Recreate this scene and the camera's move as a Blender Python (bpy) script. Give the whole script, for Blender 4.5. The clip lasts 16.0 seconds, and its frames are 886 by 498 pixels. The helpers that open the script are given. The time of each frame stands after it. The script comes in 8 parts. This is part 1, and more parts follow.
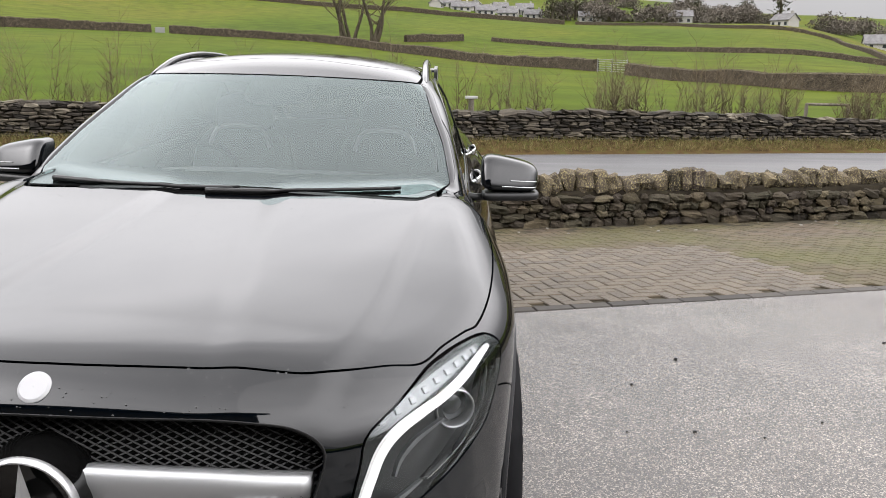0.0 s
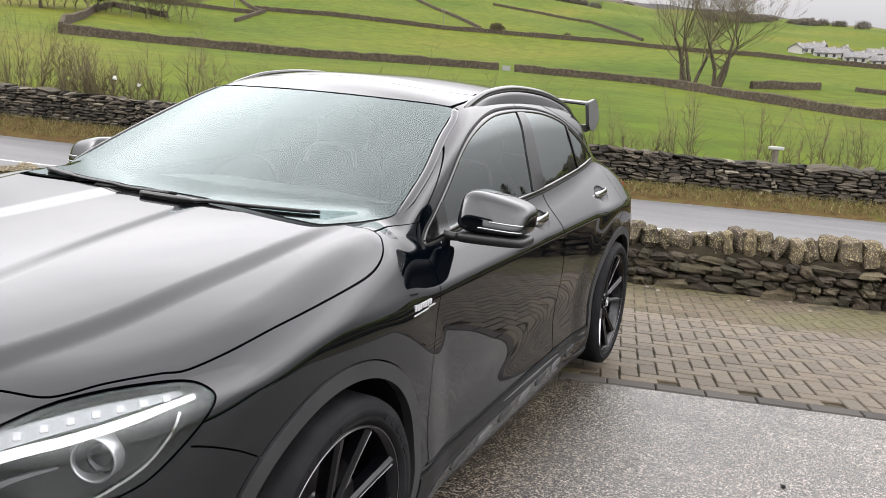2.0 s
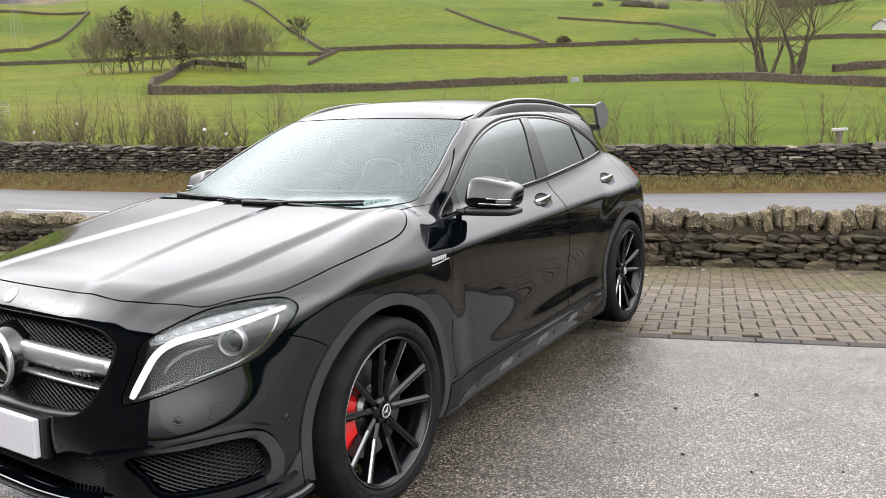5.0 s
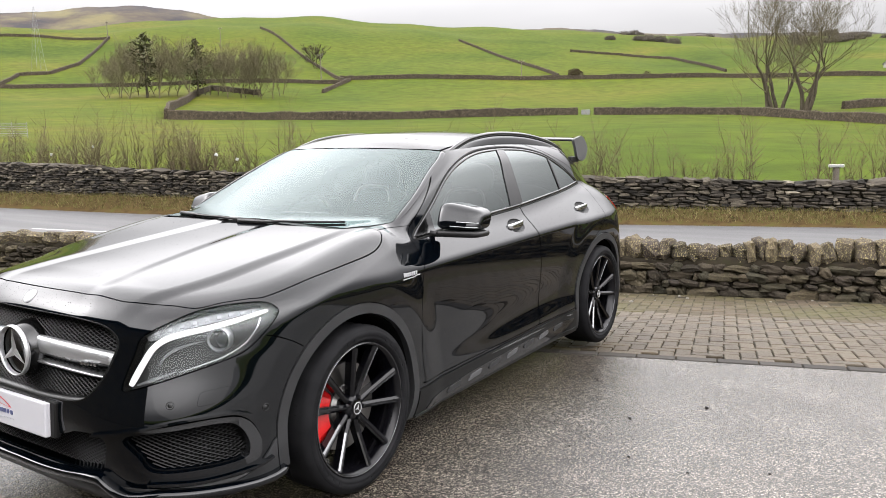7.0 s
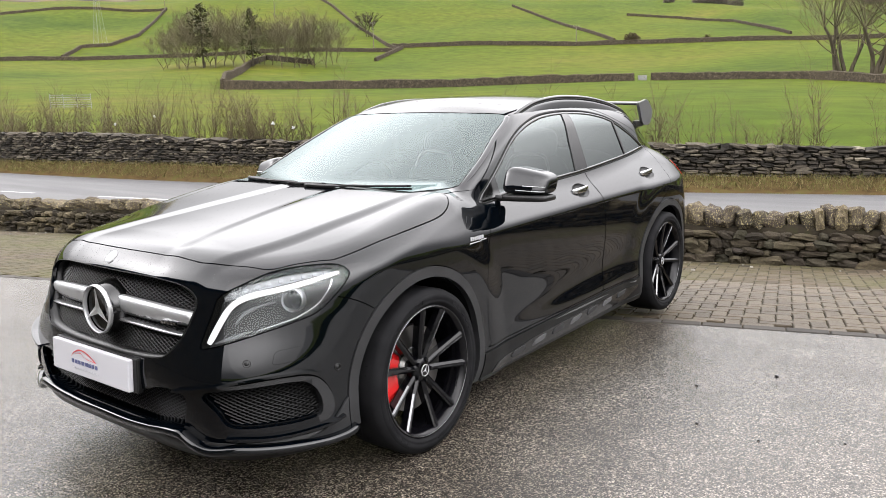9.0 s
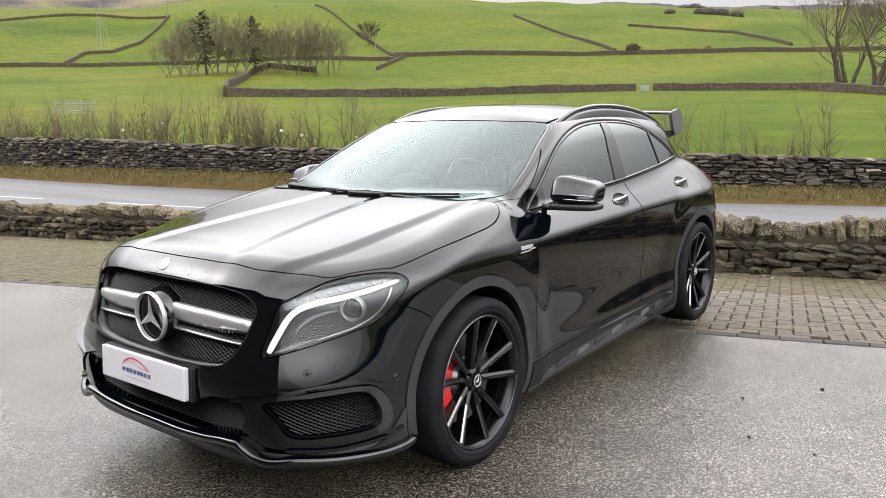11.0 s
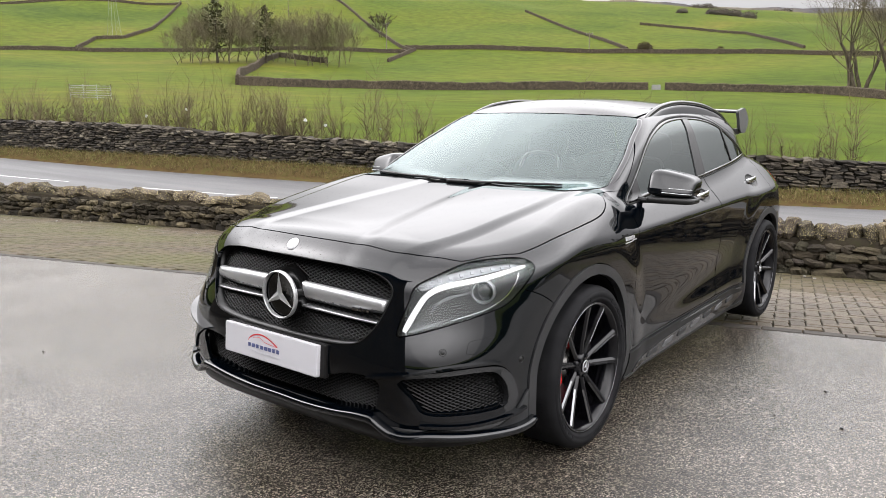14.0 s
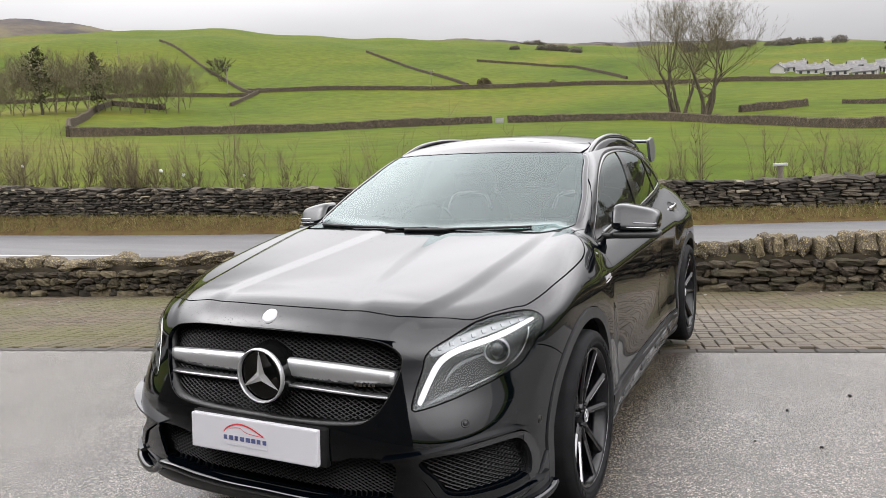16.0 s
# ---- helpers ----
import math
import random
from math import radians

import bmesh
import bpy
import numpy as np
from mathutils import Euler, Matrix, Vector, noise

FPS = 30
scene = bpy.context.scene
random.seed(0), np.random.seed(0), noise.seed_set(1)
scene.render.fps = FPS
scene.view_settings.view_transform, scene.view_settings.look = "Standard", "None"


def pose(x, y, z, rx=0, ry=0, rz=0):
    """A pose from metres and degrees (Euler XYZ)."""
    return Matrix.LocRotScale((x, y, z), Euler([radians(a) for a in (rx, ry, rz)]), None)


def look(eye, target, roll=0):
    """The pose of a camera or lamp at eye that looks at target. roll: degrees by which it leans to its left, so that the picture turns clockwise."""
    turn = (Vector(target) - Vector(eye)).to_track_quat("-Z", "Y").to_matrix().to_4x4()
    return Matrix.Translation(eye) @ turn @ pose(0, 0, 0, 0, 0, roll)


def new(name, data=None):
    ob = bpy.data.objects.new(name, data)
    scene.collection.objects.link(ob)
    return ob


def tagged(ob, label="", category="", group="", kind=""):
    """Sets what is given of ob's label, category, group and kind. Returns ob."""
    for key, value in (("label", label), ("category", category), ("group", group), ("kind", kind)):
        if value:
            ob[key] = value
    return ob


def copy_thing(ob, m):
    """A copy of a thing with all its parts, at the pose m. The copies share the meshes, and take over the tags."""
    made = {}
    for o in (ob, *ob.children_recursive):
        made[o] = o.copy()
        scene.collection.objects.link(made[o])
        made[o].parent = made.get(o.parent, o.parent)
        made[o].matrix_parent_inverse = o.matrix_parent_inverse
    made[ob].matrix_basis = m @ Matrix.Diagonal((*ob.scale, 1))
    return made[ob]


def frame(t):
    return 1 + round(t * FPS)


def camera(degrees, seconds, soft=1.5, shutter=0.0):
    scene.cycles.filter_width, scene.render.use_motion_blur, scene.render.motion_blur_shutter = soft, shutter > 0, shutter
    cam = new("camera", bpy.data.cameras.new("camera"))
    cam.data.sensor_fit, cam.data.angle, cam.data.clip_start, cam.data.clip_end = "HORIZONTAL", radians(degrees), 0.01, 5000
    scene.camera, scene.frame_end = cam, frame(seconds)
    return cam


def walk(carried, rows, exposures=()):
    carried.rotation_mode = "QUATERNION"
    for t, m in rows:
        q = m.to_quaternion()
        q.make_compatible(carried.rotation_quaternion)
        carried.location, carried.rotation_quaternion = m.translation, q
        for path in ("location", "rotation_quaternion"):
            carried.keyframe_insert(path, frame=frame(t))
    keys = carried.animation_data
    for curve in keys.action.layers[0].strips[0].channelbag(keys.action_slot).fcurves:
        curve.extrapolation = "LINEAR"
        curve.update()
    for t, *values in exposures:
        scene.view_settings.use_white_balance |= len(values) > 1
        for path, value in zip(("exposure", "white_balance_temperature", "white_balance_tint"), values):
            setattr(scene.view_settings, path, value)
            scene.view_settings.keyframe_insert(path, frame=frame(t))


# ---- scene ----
cam = camera(60.8, 16.0, soft=0.7)
PATH = [
    (0, (0.737, -3.376, 1.432), (0.703, -1.43, 0.972), 0.7),
    (0.5, (1.027, -3.242, 1.421), (0.804, -1.303, 0.984), 0.1),
    (1, (1.308, -3.131, 1.398), (0.835, -1.237, 0.965), -0.4),
    (1.5, (1.607, -2.983, 1.401), (0.912, -1.163, 0.948), 1.7),
    (2, (1.798, -2.772, 1.406), (0.956, -1.0, 1.017), 3.6),
    (2.5, (1.934, -2.698, 1.439), (0.987, -0.961, 1.141), 2.1),
    (3, (2.155, -2.757, 1.429), (1.079, -1.087, 1.197), 0.2),
    (3.5, (2.229, -2.934, 1.412), (1.115, -1.291, 1.164), 0.0),
    (4, (2.255, -3.124, 1.393), (1.21, -1.454, 1.045), -3.0),
    (6.5, (2.785, -3.666, 1.375), (1.728, -1.991, 1.098), -1.6),
    (7, (2.794, -3.658, 1.382), (1.723, -1.989, 1.122), -1.5),
    (7.5, (2.782, -3.643, 1.357), (1.624, -2.039, 1.066), -2.1),
    (8, (2.824, -3.634, 1.358), (1.628, -2.068, 1.015), -2.0),
    (10.5, (2.549, -3.802, 1.365), (1.402, -2.196, 1.04), -1.7),
    (11, (2.541, -3.795, 1.363), (1.361, -2.211, 1.048), -1.5),
    (11.5, (2.541, -3.804, 1.371), (1.323, -2.248, 1.065), -1.3),
    (12, (2.553, -3.798, 1.376), (1.299, -2.27, 1.07), -0.8),
    (12.5, (2.568, -3.799, 1.377), (1.289, -2.293, 1.065), -0.2),
    (13, (2.523, -3.879, 1.355), (1.229, -2.39, 1.024), 0.7),
    (13.5, (2.378, -4.076, 1.364), (1.111, -2.569, 1.016), -0.1),
    (14, (2.232, -4.139, 1.352), (1.045, -2.564, 1.022), -0.0),
    (14.5, (2.029, -4.102, 1.375), (0.875, -2.499, 1.063), -0.6),
    (15, (1.892, -4.094, 1.388), (0.775, -2.458, 1.115), -1.7),
    (15.5, (1.744, -4.157, 1.397), (0.769, -2.428, 1.157), -3.1),
    (16, (1.67, -4.19, 1.396), (0.799, -2.406, 1.154), -3.0),
]
# stops, kelvin and tint of the phone's own exposure
LIGHT = [(0, 0.72), (1, 0.78), (1.5, 0.92), (2, 0.98), (2.5, 0.98), (3, 0.96), (3.5, 0.82), (4, 0.96), (7, 1.02), (11, 1.0), (12.5, 0.92), (14, 0.88), (15, 0.82), (16, 0.78)]
walk(cam, [(t, look(eye, target, roll)) for t, eye, target, roll in PATH], [(t, stops, 6440, 13) for t, stops in LIGHT])


# ---------------------------------------------------------------- sky and light
world = bpy.data.worlds.new("overcast_sky")
scene.world = world
world.use_nodes = True
wn, wl = world.node_tree.nodes, world.node_tree.links
wn.clear()
sky = wn.new("ShaderNodeTexSky")
sky.sky_type = "NISHITA"
sky.sun_disc = False
sky.sun_elevation, sky.sun_rotation = radians(38), radians(240)
sky.air_density, sky.dust_density, sky.ozone_density = 1.0, 4.0, 1.0
hs = wn.new("ShaderNodeHueSaturation")
hs.inputs["Saturation"].default_value = 0.06
# a closed cloud deck evens the sky out
wtc = wn.new("ShaderNodeTexCoord")
wmap = wn.new("ShaderNodeMapping")
wmap.inputs["Scale"].default_value = (1.5, 1.5, 5.0)
wnoise = wn.new("ShaderNodeTexNoise")
wnoise.inputs["Scale"].default_value, wnoise.inputs["Detail"].default_value = 1.6, 4.0
wramp = wn.new("ShaderNodeValToRGB")
wramp.color_ramp.elements[0].position, wramp.color_ramp.elements[0].color = 0.3, (6.2, 6.2, 6.2, 1)
wramp.color_ramp.elements[1].position, wramp.color_ramp.elements[1].color = 0.72, (7.6, 7.55, 7.5, 1)
wmix = wn.new("ShaderNodeMix")
wmix.data_type = "RGBA"
wmix.inputs["Factor"].default_value = 0.75
bg = wn.new("ShaderNodeBackground")
bg.inputs["Strength"].default_value = 0.12
wo = wn.new("ShaderNodeOutputWorld")
wl.new(sky.outputs["Color"], hs.inputs["Color"])
wl.new(wtc.outputs["Generated"], wmap.inputs["Vector"])
wl.new(wmap.outputs["Vector"], wnoise.inputs["Vector"])
wl.new(wnoise.outputs["Fac"], wramp.inputs["Fac"])
wl.new(hs.outputs["Color"], wmix.inputs["A"])
wl.new(wramp.outputs["Color"], wmix.inputs["B"])
# the cloud is brightest half-way up, duller at the horizon and overhead
wsep = wn.new("ShaderNodeSeparateXYZ")
wgrad = wn.new("ShaderNodeFloatCurve")
wcurve = wgrad.mapping.curves[0]
wcurve.points[0].location, wcurve.points[1].location = (0.0, 0.056), (1.0, 0.38)
for q_ in ((0.18, 0.092), (0.32, 0.26), (0.52, 0.52), (0.74, 0.49)):
    wcurve.points.new(*q_)
wgrad.mapping.update()
wgain = wn.new("ShaderNodeMath")
wgain.operation = "MULTIPLY"
wgain.inputs[1].default_value = 7.5
wmul = wn.new("ShaderNodeVectorMath")
wmul.operation = "SCALE"
wl.new(wtc.outputs["Generated"], wsep.inputs["Vector"])
wl.new(wsep.outputs["Z"], wgrad.inputs["Value"])
wl.new(wmix.outputs["Result"], wmul.inputs[0])
# and brighter towards the veiled sun
wside, wglow, wlit = (wn.new("ShaderNodeMath") for _ in range(3))
wside.operation, wglow.operation, wlit.operation = "MAXIMUM", "POWER", "MULTIPLY_ADD"
wside.inputs[1].default_value, wglow.inputs[1].default_value = 0.0, 2.0
wlit.inputs[1].default_value, wlit.inputs[2].default_value = 0.8, 1.0
wsum = wn.new("ShaderNodeMath")
wsum.operation = "MULTIPLY"
wl.new(wsep.outputs["X"], wside.inputs[0])
wl.new(wside.outputs["Value"], wglow.inputs[0])
wl.new(wglow.outputs["Value"], wlit.inputs[0])
wl.new(wgrad.outputs["Value"], wgain.inputs[0])
wl.new(wgain.outputs["Value"], wsum.inputs[0])
wl.new(wlit.outputs["Value"], wsum.inputs[1])
wl.new(wsum.outputs["Value"], wmul.inputs["Scale"])
wl.new(wmul.outputs["Vector"], bg.inputs["Color"])
wl.new(bg.outputs["Background"], wo.inputs["Surface"])
sun = new("sun", bpy.data.lights.new("sun", "SUN"))
sun.data.energy, sun.data.angle, sun.data.color = 0.5, radians(80), (1.0, 0.97, 0.93)
sun.matrix_world = look((0, 0, 30), (30 * math.sin(radians(240)), -30 * math.cos(radians(240)), 6))


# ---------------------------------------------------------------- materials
ALBEDO_SCALE = 0.62  # tone balance put into every base colour, against the brightened sky


def material(name, colour, rough=0.6, metal=0.0, coat=0.0, spec=0.5):
    m = bpy.data.materials.new(name)
    m.use_nodes = True
    b = m.node_tree.nodes["Principled BSDF"]
    b.inputs["Base Color"].default_value = (*(c * ALBEDO_SCALE for c in colour), 1)
    b.inputs["Roughness"].default_value = rough
    b.inputs["Metallic"].default_value = metal
    b.inputs["Coat Weight"].default_value = coat
    b.inputs["Coat Roughness"].default_value = 0.02
    b.inputs["Specular IOR Level"].default_value = spec
    return m


def tex(m, kind="NOISE", scale=5.0, detail=4.0, coords="Object", stretch=(1, 1, 1), rough=0.55):
    """A texture node of material m, and the socket of its value."""
    n, l = m.node_tree.nodes, m.node_tree.links
    c, mp = n.new("ShaderNodeTexCoord"), n.new("ShaderNodeMapping")
    mp.inputs["Scale"].default_value = stretch
    l.new(c.outputs[coords], mp.inputs["Vector"])
    if kind == "NOISE":
        t = n.new("ShaderNodeTexNoise")
        t.inputs["Scale"].default_value, t.inputs["Detail"].default_value = scale, detail
        t.inputs["Roughness"].default_value = rough
        out = t.outputs["Fac"]
    else:
        t = n.new("ShaderNodeTexVoronoi")
        t.inputs["Scale"].default_value = scale
        out = t.outputs["Distance"]
    l.new(mp.outputs["Vector"], t.inputs["Vector"])
    return out


def ramp(m, value, stops):
    n, l = m.node_tree.nodes, m.node_tree.links
    r = n.new("ShaderNodeValToRGB")
    e = r.color_ramp.elements
    while len(e) < len(stops):
        e.new(0.5)
    for k, (p, c) in enumerate(stops):
        e[k].position = p
        e[k].color = (*c, 1) if len(c) == 3 else c
    l.new(value, r.inputs["Fac"])
    return r.outputs["Color"]


def mixed(m, factor, a, b, blend="MIX"):
    n, l = m.node_tree.nodes, m.node_tree.links
    x = n.new("ShaderNodeMix")
    x.data_type, x.blend_type = "RGBA", blend
    for key, v in (("Factor", factor), ("A", a), ("B", b)):
        if isinstance(v, bpy.types.NodeSocket):
            l.new(v, x.inputs[key])
        elif isinstance(v, tuple):
            x.inputs[key].default_value = (*v, 1)
        else:
            x.inputs[key].default_value = v
    return x.outputs["Result"]


def put(m, key, value):
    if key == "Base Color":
        value = mixed(m, 1.0, value, (ALBEDO_SCALE, ALBEDO_SCALE, ALBEDO_SCALE), "MULTIPLY")
    m.node_tree.links.new(value, m.node_tree.nodes["Principled BSDF"].inputs[key])


def bump(m, value, strength=0.5, distance=0.01):
    n, l = m.node_tree.nodes, m.node_tree.links
    b = n.new("ShaderNodeBump")
    b.inputs["Strength"].default_value, b.inputs["Distance"].default_value = strength, distance
    l.new(value, b.inputs["Height"])
    put(m, "Normal", b.outputs["Normal"])
    return b


def chance(m):
    """A value that differs from object to object."""
    return m.node_tree.nodes.new("ShaderNodeObjectInfo").outputs["Random"]


def island(m):
    return m.node_tree.nodes.new("ShaderNodeNewGeometry").outputs["Random Per Island"]


def maths(m, op, a, b=0.0, clamp=False):
    n, l = m.node_tree.nodes, m.node_tree.links
    x = n.new("ShaderNodeMath")
    x.operation, x.use_clamp = op, clamp
    for k, v in enumerate((a, b)):
        if isinstance(v, bpy.types.NodeSocket):
            l.new(v, x.inputs[k])
        else:
            x.inputs[k].default_value = v
    return x.outputs["Value"]


# ---------------------------------------------------------------- mesh helpers
def mesh_of(name, verts, faces, mat=None, smooth=False, normals=None):
    me = bpy.data.meshes.new(name)
    me.from_pydata([tuple(map(float, v)) for v in verts], [], [tuple(map(int, f)) for f in faces])
    if smooth or normals is not None:
        me.polygons.foreach_set("use_smooth", [True] * len(me.polygons))
    if normals is not None:
        me.normals_split_custom_set_from_vertices([tuple(map(float, v)) for v in normals])
    if mat is not None:
        me.materials.append(mat)
    me.update()
    return me


def from_bm(name, bm, mat, smooth=False):
    bmesh.ops.recalc_face_normals(bm, faces=bm.faces)
    me = bpy.data.meshes.new(name)
    bm.to_mesh(me)
    bm.free()
    if smooth:
        me.polygons.foreach_set("use_smooth", [True] * len(me.polygons))
    me.materials.append(mat)
    return me


def child(name, me, parent, label=""):
    ob = new(name, me)
    ob.parent = parent
    if label:
        tagged(ob, label)
    return ob


def part(name, bm, mat, parent, label="", smooth=False):
    return child(name, from_bm(name, bm, mat, smooth), parent, label)


def box(bm, x0, x1, y0, y1, z0, z1, bevel=0.0, m=None):
    """Adds a box, bevelled."""
    r = bmesh.ops.create_cube(bm, size=1.0)
    vs = r["verts"]
    bmesh.ops.scale(bm, vec=(x1 - x0, y1 - y0, z1 - z0), verts=vs)
    bmesh.ops.translate(bm, vec=((x0 + x1) / 2, (y0 + y1) / 2, (z0 + z1) / 2), verts=vs)
    if bevel:
        es = list({e for v in vs for e in v.link_edges})
        out = bmesh.ops.bevel(bm, geom=es, offset=bevel, segments=2, affect="EDGES", profile=0.6)
        vs = list({v for f in out["faces"] for v in f.verts} | {v for v in vs if v.is_valid})
    if m is not None:
        bmesh.ops.transform(bm, matrix=m, verts=vs)
    return vs


def tube(bm, points, radii, sides=6, caps=True):
    """Adds a tube along points; radii is one number or one for each point."""
    pts = [Vector(p) for p in points]
    rs = [radii] * len(pts) if isinstance(radii, (int, float)) else radii
    rings, up = [], Vector((0, 0, 1))
    for k, p in enumerate(pts):
        d = (pts[min(k + 1, len(pts) - 1)] - pts[max(k - 1, 0)]).normalized()
        if abs(d.dot(up)) > 0.9:
            up = Vector((1, 0, 0)) if abs(d.x) < 0.7 else Vector((0, 1, 0))
        a = d.cross(up).normalized()
        b = d.cross(a).normalized()
        rings.append([bm.verts.new(p + float(rs[k]) * (math.cos(6.28318 * j / sides) * a + math.sin(6.28318 * j / sides) * b)) for j in range(sides)])
    for r0, r1 in zip(rings, rings[1:]):
        for j in range(sides):
            bm.faces.new((r0[j], r0[(j + 1) % sides], r1[(j + 1) % sides], r1[j]))
    if caps:
        bm.faces.new(rings[0])
        bm.faces.new(rings[-1][::-1])


def lathe(bm, profile, centre, axis="X", seg=48, closed=False):
    """Turns a profile of (along the axis, radius) round the axis."""
    c = Vector(centre)
    rings = []
    for k in range(seg):
        a = 2 * math.pi * k / seg
        ring = []
        for s, r in profile:
            p = Vector((s, r * math.cos(a), r * math.sin(a))) if axis == "X" else Vector((r * math.cos(a), s, r * math.sin(a))) if axis == "Y" else Vector((r * math.cos(a), r * math.sin(a), s))
            ring.append(bm.verts.new(c + p))
        rings.append(ring)
    n = len(profile)
    for k in range(seg):
        r0, r1 = rings[k], rings[(k + 1) % seg]
        for j in range(n if closed else n - 1):
            bm.faces.new((r0[j], r0[(j + 1) % n], r1[(j + 1) % n], r1[j]))


def spline(points, n, closed=False):
    """n points along a smooth curve through the given ones, as an array."""
    p = np.array(points, float)
    m = len(p)
    out = []
    ts = np.linspace(0, m if closed else m - 1, n, endpoint=not closed)
    for t in ts:
        i = int(min(t, m - 1 if closed else m - 2))
        f = t - i
        g = (lambda k: p[k % m]) if closed else (lambda k: p[min(max(k, 0), m - 1)])
        a, b, c, d = g(i - 1), g(i), g(i + 1), g(i + 2)
        out.append(0.5 * (2 * b + (c - a) * f + (2 * a - 5 * b + 4 * c - d) * f * f + (3 * b - a - 3 * c + d) * f ** 3))
    return np.array(out)


def curve(x, knots):
    """Smooth monotone-ish interpolation of (x, value) knots, for arrays."""
    k = np.array(knots, float)
    x = np.asarray(x, float)
    xs, ys = k[:, 0], k[:, 1]
    d = np.gradient(ys, xs)
    i = np.clip(np.searchsorted(xs, x) - 1, 0, len(xs) - 2)
    h = xs[i + 1] - xs[i]
    t = np.clip((x - xs[i]) / h, 0, 1)
    return (2 * t ** 3 - 3 * t ** 2 + 1) * ys[i] + (t ** 3 - 2 * t ** 2 + t) * h * d[i] + (-2 * t ** 3 + 3 * t ** 2) * ys[i + 1] + (t ** 3 - t ** 2) * h * d[i + 1]


def clip(verts, normals, tris, g):
    """The part of a triangle mesh where g, a value for each vertex, is over zero; the cut is exact."""
    inside = g > 0
    count = inside[tris].sum(1)
    keep = tris[count == 3]
    vs, ns, fs, made = [verts], [normals], [keep], {}
    extra_v, extra_n, extra_f = [], [], []
    base = len(verts)

    def cut(a, b):
        key = (a, b) if a < b else (b, a)
        if key not in made:
            t = g[a] / (g[a] - g[b])
            made[key] = base + len(extra_v)
            extra_v.append(verts[a] * (1 - t) + verts[b] * t)
            n = normals[a] * (1 - t) + normals[b] * t
            extra_n.append(n / np.linalg.norm(n))
        return made[key]

    for tri in tris[(count == 1) | (count == 2)]:
        s = [bool(inside[v]) for v in tri]
        k = s.index(True) if sum(s) == 1 else s.index(False)
        a, b, c = (int(tri[(k + j) % 3]) for j in range(3))
        if sum(s) == 1:
            extra_f.append((a, cut(a, b), cut(a, c)))
        else:
            p, q = cut(a, b), cut(a, c)
            extra_f += [(p, b, c), (p, c, q)]
    V = np.vstack([verts] + ([np.array(extra_v)] if extra_v else []))
    N = np.vstack([normals] + ([np.array(extra_n)] if extra_n else []))
    F = np.vstack([keep.reshape(-1, 3)] + ([np.array(extra_f)] if extra_f else [])).astype(int)
    used = np.unique(F)
    remap = np.full(len(V), -1)
    remap[used] = np.arange(len(used))
    return V[used], N[used], remap[F]


def inside_of(px, py, outline):
    """Signed distance to a closed outline, over zero inside, for arrays of points."""
    o = np.asarray(outline, float)
    best, odd = np.full(len(px), 1e9), np.zeros(len(px), bool)
    for (ax, ay), (bx, by) in zip(o, np.roll(o, -1, 0)):
        dx, dy = bx - ax, by - ay
        t = np.clip(((px - ax) * dx + (py - ay) * dy) / (dx * dx + dy * dy + 1e-12), 0, 1)
        best = np.minimum(best, np.hypot(px - ax - t * dx, py - ay - t * dy))
        hit = ((ay > py) != (by > py)) & (px < (bx - ax) * (py - ay) / (by - ay + 1e-12) + ax)
        odd ^= hit
    return np.where(odd, best, -best)


# the road's own axes: u along the walls, v away from the forecourt
TURN_UV = radians(12.0)
CU, SU = math.cos(TURN_UV), math.sin(TURN_UV)


def xy(u, v):
    return u * CU - v * SU, u * SU + v * CU


def uv(x, y):
    return x * CU + y * SU, -x * SU + y * CU


# ---------------------------------------------------------------- the lie of the land
HUB = (2.2, -3.8, 1.39)  # the point from which bearings are counted, degrees to the left of +y
# bearing; distance and rise (degrees) of the field wall; rise of the hill's foot at 230 m; rise of the crest at 650 m
LAND = [
    (-180, 60, 0.6, 2.0, 3.0), (-110, 60, 0.6, 2.0, 3.0), (-60, 50, 0.0, 1.6, 3.0), (-29, 46, -1.05, 1.3, 3.2), (-23, 49, -0.95, 2.85, 3.6),
    (-16, 54, -0.55, 3.05, 4.2), (-8, 72, 0.2, 3.3, 5.2), (-2, 82, 0.6, 3.7, 5.8), (5, 96, 1.35, 4.35, 6.25), (12, 106, 1.9, 4.6, 6.8),
    (20, 117, 2.25, 4.8, 7.55), (28, 119, 2.33, 5.05, 8.2), (36, 118, 2.37, 5.15, 8.75), (44, 114, 2.5, 5.1, 9.05), (52, 109, 2.6, 5.0, 8.6),
    (57, 108, 2.7, 4.85, 8.05), (62, 107, 2.75, 4.7, 7.85), (70, 105, 2.7, 4.5, 7.4), (110, 80, 1.2, 3.0, 5.0), (180, 60, 0.6, 2.0, 3.0),
]


def road_z(u):
    u = np.asarray(u, float)
    return -0.37 + 0.0009 * np.clip(-u, 0, 34) ** 2 - 0.004 * np.clip(u, 0, 40)


def verge_z(u):
    """The foot of the wall beyond the road."""
    return curve(u, [(-70, 1.0), (-34, 0.62), (-23, 0.37), (-19, 0.30), (-12, 0.13), (-8, 0.0), (0, -0.13), (4, -0.18), (8, -0.21), (15, -0.27), (30, -0.42), (70, -0.6)])


def wall_top(u):
    return curve(u, [(-70, 2.0), (-32, 1.65), (-23, 1.38), (-19, 1.28), (-15.5, 1.04), (-12, 0.91), (-9, 0.78), (0.6, 0.58), (3, 0.5), (8, 0.5), (11, 0.42), (15, 0.28), (30, 0.12), (70, 0.0)])


